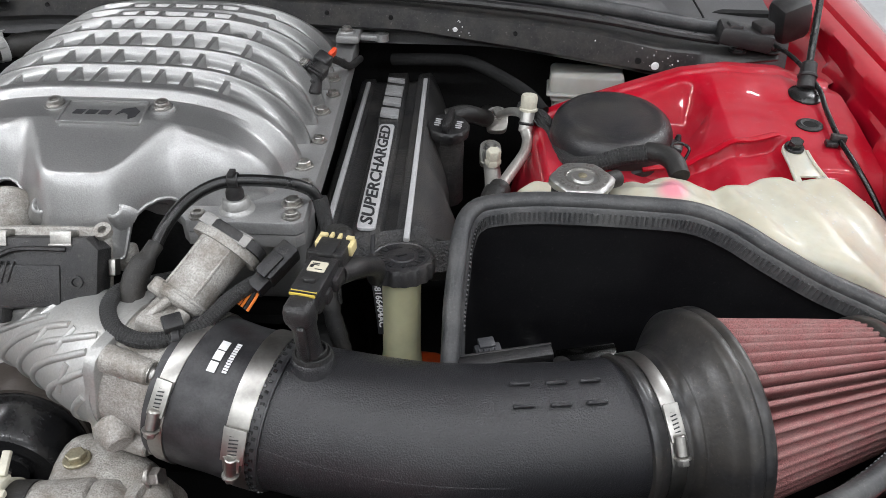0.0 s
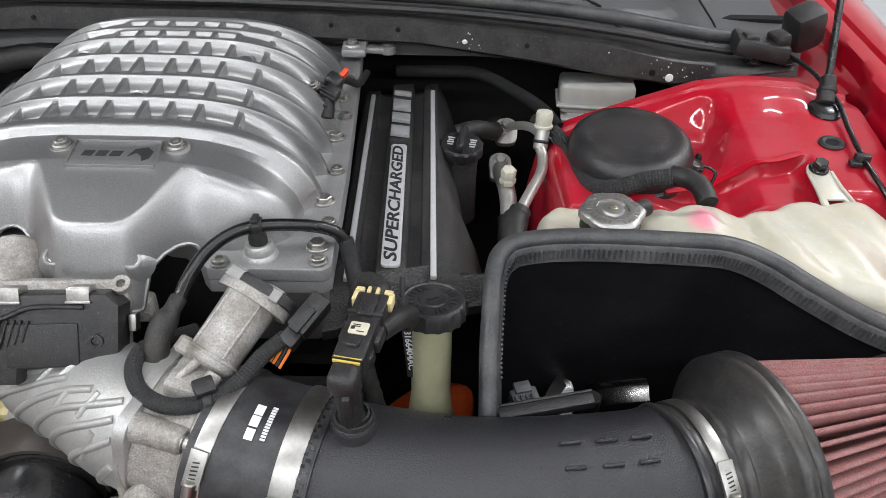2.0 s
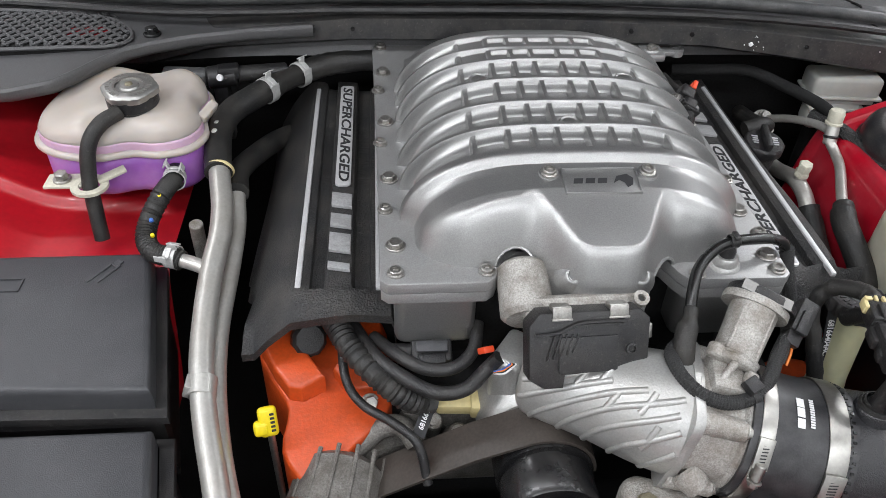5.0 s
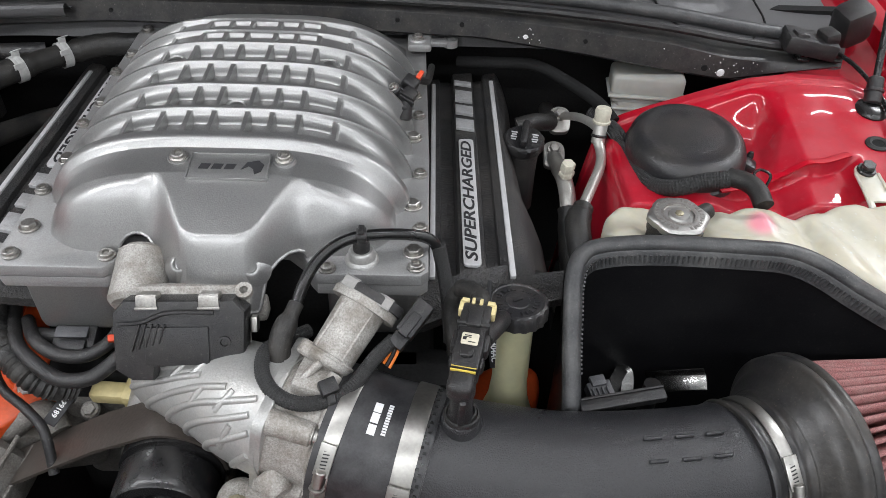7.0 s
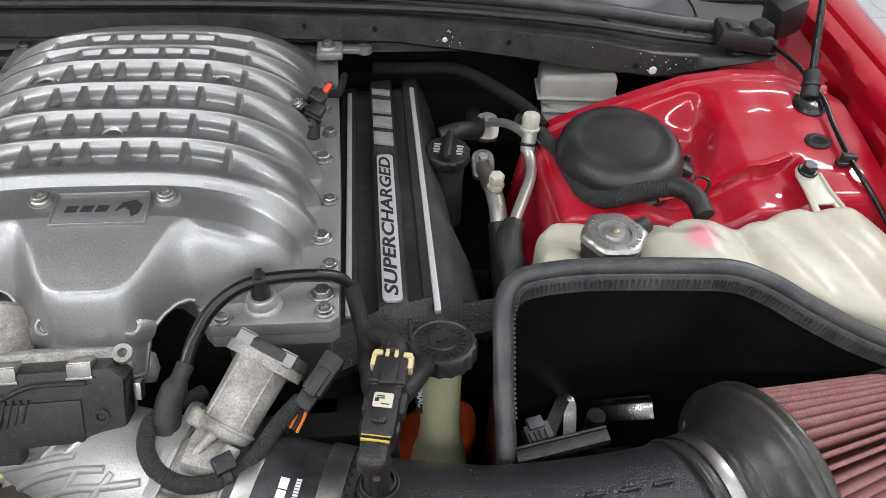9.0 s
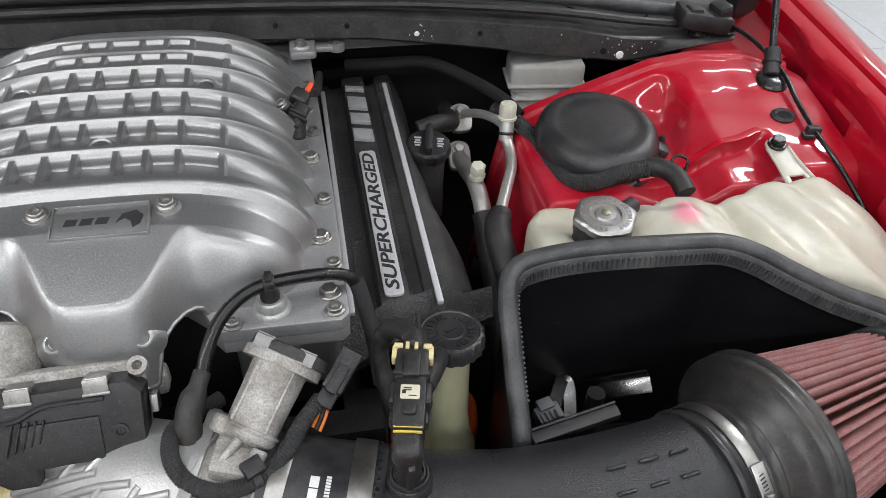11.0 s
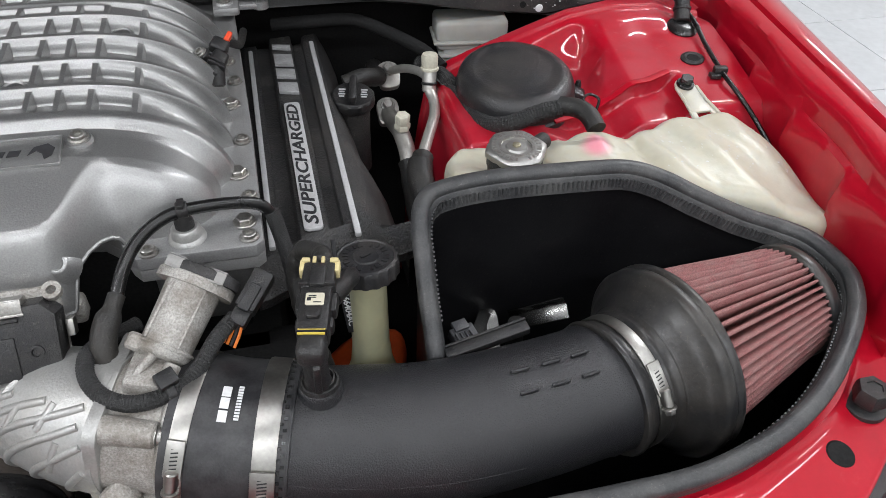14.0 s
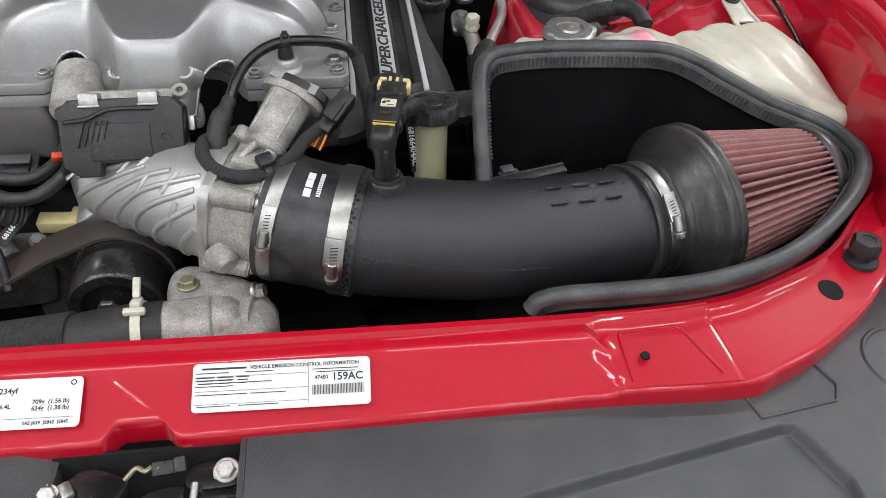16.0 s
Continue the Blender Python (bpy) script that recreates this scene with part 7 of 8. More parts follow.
CP = [(-0.766, 0.860, 0.922), (-0.763, 0.842, 0.918), (-0.756, 0.800, 0.905), (-0.755, 0.76, 0.892), (-0.759, 0.715, 0.880), (-0.760, 0.66, 0.864), (-0.757, 0.60, 0.846), (-0.746, 0.54, 0.828), (-0.727, 0.47, 0.812), (-0.71, 0.40, 0.795), (-0.70, 0.37, 0.76)]
bm = bmesh.new()
sweep(bm, glide(CP, 8), 0.0132, 22)
sweep(bm, glide([(-0.758, 0.712, 0.879), (-0.775, 0.722, 0.881), (-0.798, 0.733, 0.881)], 5), 0.0085, 14)
part("pipe_run", bm, "alu", cp, sharp=60)
bm = bmesh.new()
sweep(bm, glide([(-0.746, 0.842, 0.893), (-0.742, 0.80, 0.876), (-0.744, 0.74, 0.858), (-0.748, 0.66, 0.838), (-0.744, 0.59, 0.818), (-0.731, 0.52, 0.800), (-0.711, 0.45, 0.786), (-0.691, 0.38, 0.76)], 8), 0.0108, 20)
part("pipe_run", bm, "alu", cp, sharp=60)
bm = bmesh.new()
lathe(bm, spun((-0.7535, 0.577, 0.838), (0.02, -0.95, -0.28)), [(0.0135, -0.011), (0.0152, -0.010), (0.0152, 0.010), (0.0135, 0.011)], 24)
box(bm, pose(-0.767, 0.577, 0.842, 0, 20, 0), 0.008, 0.020, 0.018, 0.002)
part("pipe_bracket", bm, "alu", cp)
bm = bmesh.new()
lathe(bm, spun((-0.765, 0.857, 0.9215), (0, 0.9, 0.2)), [(0.0165, -0.003), (0.0185, 0), (0.0165, 0.003)], 24)
part("crimp_ring", bm, "ivory", cp)
uh = thing("upper_hose", (-0.76, 0.98, 0.90), "black upper coolant hose joined by white spring clamps", "hose")
bm = bmesh.new()
sweep(bm, glide([(-0.766, 0.852, 0.921), (-0.772, 0.895, 0.928), (-0.775, 0.940, 0.932), (-0.765, 0.978, 0.936), (-0.742, 1.008, 0.939), (-0.712, 1.045, 0.940), (-0.680, 1.088, 0.936), (-0.64, 1.115, 0.938), (-0.57, 1.128, 0.940), (-0.48, 1.135, 0.94)], 10), lambda s, d: 0.0172 - 0.002 * (0.45 < s < 0.6) + 0.0006 * math.sin(d * 700) * (s > 0.62), 22)
part("hose_run", bm, "hose", uh, sharp=60)
spring_clamp(uh, (-0.722, 1.032, 0.9395), (0.6, 0.75, 0), 0.0176, "white spring clamp")
spring_clamp(uh, (-0.680, 1.087, 0.936), (0.65, 0.72, 0), 0.0174, "white spring clamp")
bm = bmesh.new()
sweep(bm, glide([(-0.745, 0.842, 0.896), (-0.752, 0.90, 0.888), (-0.74, 0.96, 0.875), (-0.71, 1.05, 0.85), (-0.65, 1.12, 0.83)], 8), 0.015, 18)
whole("lower_hose", bm, "hose", "black coolant hose under the upper one", "hose")
hv = thing("heater_valve", (-0.79, 1.04, 0.93), "black heater pipe joint with a grey hose stub", "pipe")
bm = bmesh.new()
rod(bm, (-0.805, 1.045, 0.952), (-0.765, 1.050, 0.955), 0.016, n=18, bev=0.002)
rod(bm, (-0.765, 1.050, 0.955), (-0.70, 1.08, 0.945), 0.012, n=16)
box(bm, pose(-0.775, 1.045, 0.962, 0, 0, 10), 0.03, 0.02, 0.018, 0.003)
box(bm, pose(-0.79, 1.055, 0.90), 0.02, 0.02, 0.1, 0.003)
part("joint_body", bm, "plastic", hv)
bm = bmesh.new()
rod(bm, (-0.865, 1.047, 0.955), (-0.805, 1.046, 0.953), 0.013, n=18, bev=0.002)
part("hose_stub", bm, "seal", hv)
bm = bmesh.new()
lathe(bm, spun((-0.785, 1.030, 0.960), (0, -1, 0.3)), [(0, 0.003), (0.0042, 0.003), (0.005, 0)], 14)
part("white_dot", bm, "print", hv)
# stud on the wing
bm = bmesh.new()
rod(bm, (-0.795, 0.81, 0.80), (-0.790, 0.795, 0.885), 0.0085, n=16, bev=0.001)
whole("wing_stud", bm, "cast", "dull metal stud on the red inner wing", "stud")
# fuse boxes
def fuse_box(poly, z, marks):
    ob = thing("fuse_box", (sum(p[0] for p in poly) / 4, sum(p[1] for p in poly) / 4, z - 0.12), "dark grey plastic fuse box with a raised lid", "fuse box", "fuse boxes")
    c = Vector((sum(p[0] for p in poly) / 4, sum(p[1] for p in poly) / 4))
    def ring(k, off):
        out = []
        for p in poly:
            d = Vector(p) - c
            out.append(tuple(c + d * k + d.normalized() * off))
        return out
    bm = bmesh.new()
    prism(bm, ring(1.0, 0.012), z - 0.14, z - 0.030, 0.004)
    part("box_base", bm, "plastic", ob)
    bm = bmesh.new()
    prism(bm, ring(1.0, 0.024), z - 0.040, z - 0.030, 0.003)
    part("box_rim", bm, "plastic", ob)
    bm = bmesh.new()
    prism(bm, ring(1.0, 0.006), z - 0.034, z, 0.008, seg=3)
    lid_ = part("box_lid", bm, "fuse", ob, "satin dark grey lid")
    if marks:
        e0 = Vector(poly[2])
        for k, (ox, oy, w, h, r) in enumerate(((-0.045, 0.0, 0.042, 0.004, 55), (-0.035, -0.004, 0.034, 0.004, 55), (-0.030, 0.014, 0.012, 0.010, 55))):
            bm = bmesh.new()
            box(bm, pose(poly[1][0] + ox, poly[1][1] - 0.03 + oy, z + 0.0006, 0, 0, r), w, h, 0.0022, 0.0008, 1)
            part("raised_mark", bm, "fuse", lid_)
        bm = bmesh.new()
        for sx, sy, w, h in ((0, 0.010, 0.036, 0.0018), (0, -0.010, 0.036, 0.0018), (0.018, 0, 0.0018, 0.02), (-0.018, 0, 0.0018, 0.02)):
            box(bm, pose(poly[1][0] - 0.145 + sx, poly[1][1] - 0.05 + sy, z + 0.0006), w, h, 0.002)
        part("raised_mark", bm, "fuse", lid_)
    return ob


fuse_box([(-1.03, 0.755), (-0.842, 0.755), (-0.798, 0.552), (-1.00, 0.560)], 0.872, True)
fuse_box([(-1.03, 0.515), (-0.795, 0.515), (-0.765, 0.37), (-1.02, 0.37)], 0.850, False)
# dipstick
dp = thing("dipstick", (-0.687, 0.55, 0.75), "yellow dipstick handle beside the orange rocker cover", "dipstick")
bm = bmesh.new()
dm = pose(-0.686, 0.550, 0.812, 62, 0, 12) @ Matrix.Scale(0.76, 4)
box(bm, dm, 0.026, 0.044, 0.013, 0.006, 3)
box(bm, dm @ pose(-0.010, -0.008, 0), 0.022, 0.022, 0.016, 0.006, 3)
part("handle", bm, "yellow", dp)
bm = bmesh.new()
for k in range(5):
    box(bm, dm @ pose(0.006, -0.012 + 0.006 * k, 0.0066), 0.006, 0.0035, 0.0006)
part("handle_print", bm, "ink", dp)
bm = bmesh.new()
rod(bm, (-0.685, 0.552, 0.64), (-0.686, 0.552, 0.80), 0.004, n=10)
part("tube", bm, "bolt", dp)

# ---- cylinder head fronts, accessory drive ----
hd = thing("rocker_cover", (-0.63, 0.58, 0.70), "orange painted rocker cover with bolts", "engine part", "rocker covers")
ORANGE = [(-0.708, 0.655), (-0.700, 0.676), (-0.660, 0.700), (-0.60, 0.710), (-0.565, 0.70), (-0.556, 0.64), (-0.556, 0.600), (-0.566, 0.577), (-0.596, 0.548), (-0.628, 0.520), (-0.648, 0.508), (-0.676, 0.545), (-0.672, 0.590), (-0.690, 0.622)]


def orange_slope(x, y):
    return -0.28 * max(0.0, 0.66 - y)


for zt, poly in ((0.800, [(p.x, p.y) for p in glide([(x, y, 0) for x, y in ORANGE], 3, True)]),
                 (0.824, [(-0.706, 0.656), (-0.699, 0.675), (-0.672, 0.694), (-0.650, 0.680), (-0.650, 0.640), (-0.630, 0.612), (-0.655, 0.598), (-0.670, 0.600), (-0.688, 0.624)]),
                 (0.813, [(-0.612, 0.706), (-0.568, 0.70), (-0.559, 0.64), (-0.560, 0.606), (-0.600, 0.600), (-0.622, 0.628), (-0.608, 0.66)])):
    bm = bmesh.new()
    prism(bm, poly, 0.70, zt, 0.005, seg=3, lift=orange_slope)
    part("cover_casting", bm, "orange", hd, sharp=30)
for p, w in (((-0.5825, 0.602, 0.772), (0.2, -0.6, 0.7)), ((-0.640, 0.558, 0.722), (0, -0.6, 0.8))):
    bm = bmesh.new()
    lathe(bm, spun(p, w), [(0.017, -0.02), (0.016, 0.006), (0.0145, 0.008), (0, 0.008)], 24)
    part("bolt_boss", bm, "orange", hd)
    again("bolt", HEX8, spun(Vector(p) + Vector(w).normalized() * 0.008, w), hd)
hd2 = thing("rocker_cover", (-0.05, 0.63, 0.70), "orange painted rocker cover below the filler neck", "engine part", "rocker covers")
bm = pillow(smooth_outline([(-0.118, 0.585), (-0.11, 0.64), (-0.06, 0.69), (-0.005, 0.69), (0.0, 0.65), (-0.02, 0.61), (-0.07, 0.575)], 4), 0.722, 0.688, 0.012, rings=4)
part("cover_casting", bm, "orange", hd2, sharp=60)
blk = thing("engine_block", (CX, 0.75, 0.45), "dark engine block and timing cover", "engine")
bm = bmesh.new()
box(bm, pose(CX, 0.86, 0.62), 0.44, 0.52, 0.36, 0.02)
part("block_casting", bm, "matte", blk)
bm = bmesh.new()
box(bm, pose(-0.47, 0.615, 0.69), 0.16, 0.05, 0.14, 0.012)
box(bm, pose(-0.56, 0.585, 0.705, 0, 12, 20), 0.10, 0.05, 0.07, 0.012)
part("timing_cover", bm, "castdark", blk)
bm = bmesh.new()
box(bm, pose(-0.24, 0.62, 0.70), 0.26, 0.06, 0.20, 0.012)
part("timing_cover", bm, "matte", blk)
alt = thing("alternator", (-0.62, 0.51, 0.66), "ribbed cast aluminium accessory housing", "engine part")
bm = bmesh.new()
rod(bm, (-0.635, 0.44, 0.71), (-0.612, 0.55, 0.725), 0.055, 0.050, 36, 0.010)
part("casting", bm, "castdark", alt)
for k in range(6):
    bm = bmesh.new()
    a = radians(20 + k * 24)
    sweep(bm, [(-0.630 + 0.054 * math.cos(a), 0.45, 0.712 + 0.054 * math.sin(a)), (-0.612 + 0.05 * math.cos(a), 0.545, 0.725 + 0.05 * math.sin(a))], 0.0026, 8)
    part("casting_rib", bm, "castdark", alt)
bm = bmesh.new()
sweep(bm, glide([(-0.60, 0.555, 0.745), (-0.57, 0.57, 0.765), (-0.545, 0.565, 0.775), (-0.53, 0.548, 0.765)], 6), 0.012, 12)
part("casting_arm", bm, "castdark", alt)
bm = bmesh.new()
rod(bm, (-0.668, 0.485, 0.752), (-0.640, 0.478, 0.765), 0.011, 0.008, 12, 0.002)
part("terminal", bm, "steel", alt)
bm = bmesh.new()
sweep(bm, glide([(-0.652, 0.455, 0.766), (-0.63, 0.46, 0.772), (-0.605, 0.468, 0.776)], 4), 0.004, 8)
part("yellow_mark", bm, "yellow", alt)
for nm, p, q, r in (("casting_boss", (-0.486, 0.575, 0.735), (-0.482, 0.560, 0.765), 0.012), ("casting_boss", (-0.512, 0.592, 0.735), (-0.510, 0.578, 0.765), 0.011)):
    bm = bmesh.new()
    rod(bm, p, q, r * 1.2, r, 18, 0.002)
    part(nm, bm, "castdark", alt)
    again("stud", hexbolt_mesh(0.0070, 0.006, "cast"), spun(q, Vector(q) - Vector(p)), alt)
iv = thing("ivory_connector", (-0.475, 0.56, 0.80), "ivory plastic electrical connector", "connector")
bm = bmesh.new()
box(bm, pose(-0.484, 0.588, 0.782, 10, 0, -4), 0.044, 0.020, 0.018, 0.003)
box(bm, pose(-0.459, 0.586, 0.784, 10, 0, -4), 0.018, 0.028, 0.024, 0.003)
part("connector_body", bm, "ivory", iv)
bm = bmesh.new()
rod(bm, (-0.452, 0.586, 0.784), (-0.432, 0.586, 0.786), 0.006, n=12)
part("connector_tail", bm, "steel", iv)
# looms at the front of the passenger bank
for nm, pts, r, rib, lab in (
        ("corrugated_loom", [(-0.628, 0.672, 0.852), (-0.617, 0.650, 0.853), (-0.598, 0.613, 0.848), (-0.566, 0.578, 0.838), (-0.540, 0.566, 0.822), (-0.515, 0.575, 0.800)], 0.0135, 1100, "black corrugated cable loom"),
        ("smooth_loom", [(-0.60, 0.66, 0.842), (-0.573, 0.602, 0.850), (-0.545, 0.574, 0.848), (-0.512, 0.556, 0.842), (-0.480, 0.556, 0.845), (-0.455, 0.574, 0.856), (-0.443, 0.575, 0.872)], 0.0078, 0, "black taped cable loom"),
        ("smooth_loom", [(-0.575, 0.635, 0.845), (-0.548, 0.596, 0.856), (-0.520, 0.580, 0.852), (-0.490, 0.580, 0.852), (-0.468, 0.598, 0.858), (-0.460, 0.63, 0.868)], 0.0072, 0, "black taped cable loom"),
        ("smooth_loom", [(-0.612, 0.645, 0.830), (-0.606, 0.60, 0.815), (-0.588, 0.572, 0.806), (-0.555, 0.548, 0.803), (-0.53, 0.526, 0.795), (-0.520, 0.50, 0.76)], 0.0052, 0, "thin black cable")):
    ob = thing(nm, pts[0], lab + " over the orange rocker cover", "cable")
    bm = bmesh.new()
    sweep(bm, glide(pts, 14), (lambda s, d, r=r, rib=rib: r + (0.0013 * math.sin(d * rib) if rib else 0)), 16)
    part("loom_run", bm, "hose" if rib else "plastic", ob)
gp = thing("loom_plug", (-0.642, 0.655, 0.84), "round black loom plug under the engine cover", "connector")
bm = bmesh.new()
lathe(bm, spun((-0.655, 0.668, 0.812), (0.3, -0.7, 0.6)), [(0.0, 0.026), (0.016, 0.026), (0.020, 0.022), (0.020, 0.010), (0.018, 0.008), (0.018, 0.0), (0, 0)], 24, lambda a, r, h: 1 + 0.03 * math.cos(10 * a))
part("plug_body", bm, "plastic", gp)
cn = thing("cooler_connector", (-0.51, 0.60, 0.84), "black connector below the charge-cooler box", "connector")
bm = bmesh.new()
box(bm, pose(-0.512, 0.612, 0.842, 20, 0, 0), 0.045, 0.03, 0.026, 0.004)
rod(bm, (-0.56, 0.615, 0.842), (-0.53, 0.612, 0.842), 0.010, n=14, bev=0.002)
box(bm, pose(-0.512, 0.596, 0.846, 20, 0, 0), 0.03, 0.012, 0.016, 0.002)
part("connector_body", bm, "plastic", cn)
bm = bmesh.new()
box(bm, pose(-0.512, 0.604, 0.860, 20, 0, 0), 0.034, 0.012, 0.004, 0.001)
part("connector_seal", bm, "fuse", cn)
tag2 = thing("marker_strip", (-0.52, 0.556, 0.80), "black tag strip printed with a white part number", "tag")
tx = Vector((0.019, 0.046, 0.012)).normalized()
tz = (Vector((0.1, -0.45, 0.85)) - tx * Vector((0.1, -0.45, 0.85)).dot(tx)).normalized()
tm2 = Matrix.Translation((-0.5190, 0.560, 0.8020)) @ Matrix((tx, tz.cross(tx), tz)).transposed().to_4x4()
bm = bmesh.new()
box(bm, tm2, 0.056, 0.014, 0.0012, 0.0003, 1)
part("tag_body", bm, "ink", tag2)
bm = words("68166403AA", 0.0078, 0.0002)
moved(bm, tm2 @ Matrix.Translation((0.001, 0, 0.0009)))
part("tag_print", bm, "print", tag2, flat=True)
# idler pulley and belt
idp = thing("idler_pulley", (-0.405, 0.48, 0.72), "smooth black idler pulley", "pulley")
bm = bmesh.new()
lathe(bm, spun((-0.398, 0.552, 0.770), (0.02, -1, 0.0)), [(0, 0.0), (0.0515, 0.0), (0.0525, 0.002), (0.0525, 0.055), (0.0465, 0.056), (0.0465, 0.060), (0.0500, 0.062), (0.0500, 0.097), (0.0465, 0.102), (0.036, 0.103), (0.034, 0.096), (0.020, 0.094), (0.018, 0.098), (0, 0.099)], 64)
part("pulley_shell", bm, "pulley", idp, sharp=35)
bm = bmesh.new()
lathe(bm, spun((-0.405, 0.455, 0.770), (0.02, -1, 0.0)), [(0, 0.006), (0.010, 0.006), (0.012, 0.0)], 6)
part("pulley_bolt", bm, "bolt", idp)
bl = thing("drive_belt", (-0.5, 0.53, 0.72), "brown-black serpentine drive belt over the idler", "belt")
bm = bmesh.new()
bp = [(-0.70, 0.524, 0.655), (-0.62, 0.524, 0.708), (-0.54, 0.524, 0.7575), (-0.47, 0.524, 0.7985)]
for k in range(14):
    a = radians(121 - k * 11)
    bp.append((-0.398 + 0.0555 * math.cos(a), 0.524, 0.770 + 0.0555 * math.sin(a)))
bp.append((-0.341, 0.524, 0.70))
sweep(bm, bp, 1.0, shape=[(0.024, -0.0018), (0.024, 0.0018), (-0.024, 0.0018), (-0.024, -0.0018)])
part("belt_loop", bm, "belt", bl)
# thermostat housing with its hose
thm = thing("thermostat_housing", (-0.29, 0.41, 0.76), "rough cast thermostat housing with a bolted flange", "engine part")
bm = pillow(smooth_outline([(-0.335, 0.452), (-0.318, 0.468), (-0.295, 0.462), (-0.272, 0.450), (-0.245, 0.437), (-0.228, 0.410), (-0.226, 0.385), (-0.248, 0.366), (-0.30, 0.368), (-0.33, 0.405)], 4), lambda x, y: 0.816 - 0.35 * max(0, x + 0.262), 0.74, 0.012, rings=5)
rod(bm, (-0.348, 0.384, 0.800), (-0.285, 0.390, 0.800), 0.0285, 0.030, 30, 0.003)
lathe(bm, spun((-0.285, 0.392, 0.792), (0.7, -0.1, 0.35)), [(0.031, -0.01), (0.031, 0.01), (0.028, 0.022), (0.019, 0.031), (0, 0.035)], 28)
part("housing_casting", bm, "cast", thm, sharp=60)
bm = bmesh.new()
lathe(bm, spun((-0.246, 0.398, 0.778), (0.85, -0.1, 0.25)), [(0.026, -0.008), (0.040, -0.007), (0.041, 0.004), (0.039, 0.007), (0.028, 0.008)], 40, lambda a, r, h: 1 + 0.16 * max(0, math.cos(2 * a + 0.7)) ** 6)
part("housing_ring", bm, "cast", thm)
for a in (1.0, 4.1):
    again("ring_bolt", HEX8, spun((-0.246, 0.398, 0.778), (0.85, -0.1, 0.25)) @ pose(0.040 * math.cos(a), 0.040 * math.sin(a), 0.006), thm)
again("flange_bolt", hexbolt_mesh(0.0085, 0.008, "brass"), pose(-0.313, 0.432, 0.816, -6, 0, 20), thm)
rh = thing("radiator_hose", (-0.42, 0.38, 0.77), "black radiator hose with a braided sleeve and a white clamp", "hose")
bm = bmesh.new()
sweep(bm, glide([(-0.330, 0.385, 0.800), (-0.37, 0.382, 0.800), (-0.42, 0.376, 0.797), (-0.50, 0.374, 0.79), (-0.62, 0.378, 0.775), (-0.72, 0.39, 0.75)], 8), 0.0305, 30)
part("hose_run", bm, "hose", rh, sharp=60)
bm = bmesh.new()
sweep(bm, glide([(-0.412, 0.377, 0.7975), (-0.50, 0.374, 0.79), (-0.62, 0.378, 0.775), (-0.71, 0.389, 0.752)], 64), 0.0325, 96, relief=woven(16, 650, 0.0012))
part("braided_sleeve", bm, "braid", rh)
bm = bmesh.new()
lathe(bm, spun((-0.352, 0.3835, 0.800), (1, 0.06, 0)), [(0.0308, -0.0045), (0.0325, -0.0045), (0.0325, 0.0045), (0.0308, 0.0045)], 36)
box(bm, pose(-0.352, 0.392, 0.834, -20, 0, 0), 0.010, 0.016, 0.008, 0.002)
box(bm, pose(-0.352, 0.404, 0.843, 35, 0, 0), 0.007, 0.020, 0.005, 0.0015)
box(bm, pose(-0.352, 0.380, 0.835, 0, 0, 0), 0.020, 0.007, 0.006, 0.0015)
part("hose_clamp", bm, "ivoryclip", rh, "white spring clamp")
# dim bits under the tube
lo = thing("lower_bracket", (-0.14, 0.40, 0.74), "dull metal bracket under the intake tube", "bracket")
bm = bmesh.new()
box(bm, pose(-0.135, 0.392, 0.755, 20, 10, 15), 0.055, 0.03, 0.03, 0.006)
rod(bm, (-0.12, 0.385, 0.755), (-0.105, 0.375, 0.765), 0.012, n=14, bev=0.002)
rod(bm, (-0.14, 0.41, 0.62), (-0.14, 0.41, 0.75), 0.014, n=12)
part("bracket_body", bm, "hose", lo)
fan = thing("fan_shroud", (-0.1, 0.40, 0.45), "black fan shroud behind the radiator", "fan shroud")
bm = bmesh.new()
box(bm, pose(CX, 0.365, 0.60), 1.2, 0.04, 0.26, 0.01)
part("shroud_panel", bm, "matte", fan)

# ---- front end ----
fs = thing("front_fascia", (0.3, 0.0, 0.70), "dark grey plastic radiator closing panel with pressed steps", "trim panel")
FIELD = [(-0.085, -0.4), (0.255, -0.4), (0.262, 0.165), (0.240, 0.221), (0.228, 0.2225), (-0.085, 0.164)]
INNER = [(0.01, -0.4), (0.19, -0.4), (0.200, 0.120), (0.188, 0.152), (0.17, 0.152), (0.01, 0.118)]


def inside(poly, x, y):
    """How far a place lies inside a convex outline."""
    d = np.full_like(x, 9.0)
    for (ax, ay), (bx, by) in zip(poly, poly[1:] + poly[:1]):
        ln = math.hypot(bx - ax, by - ay)
        d = np.minimum(d, ((bx - ax) * (y - ay) - (by - ay) * (x - ax)) / ln)
    return d


def fascia_z(x, y):
    z = 0.797 - 0.06 * np.maximum(0, 0.05 - y) + 0.0 * x
    z = z - 0.011 * step(-0.003, 0.005, inside(FIELD, x, y)) - 0.010 * step(-0.003, 0.005, inside(INNER, x, y))
    return z


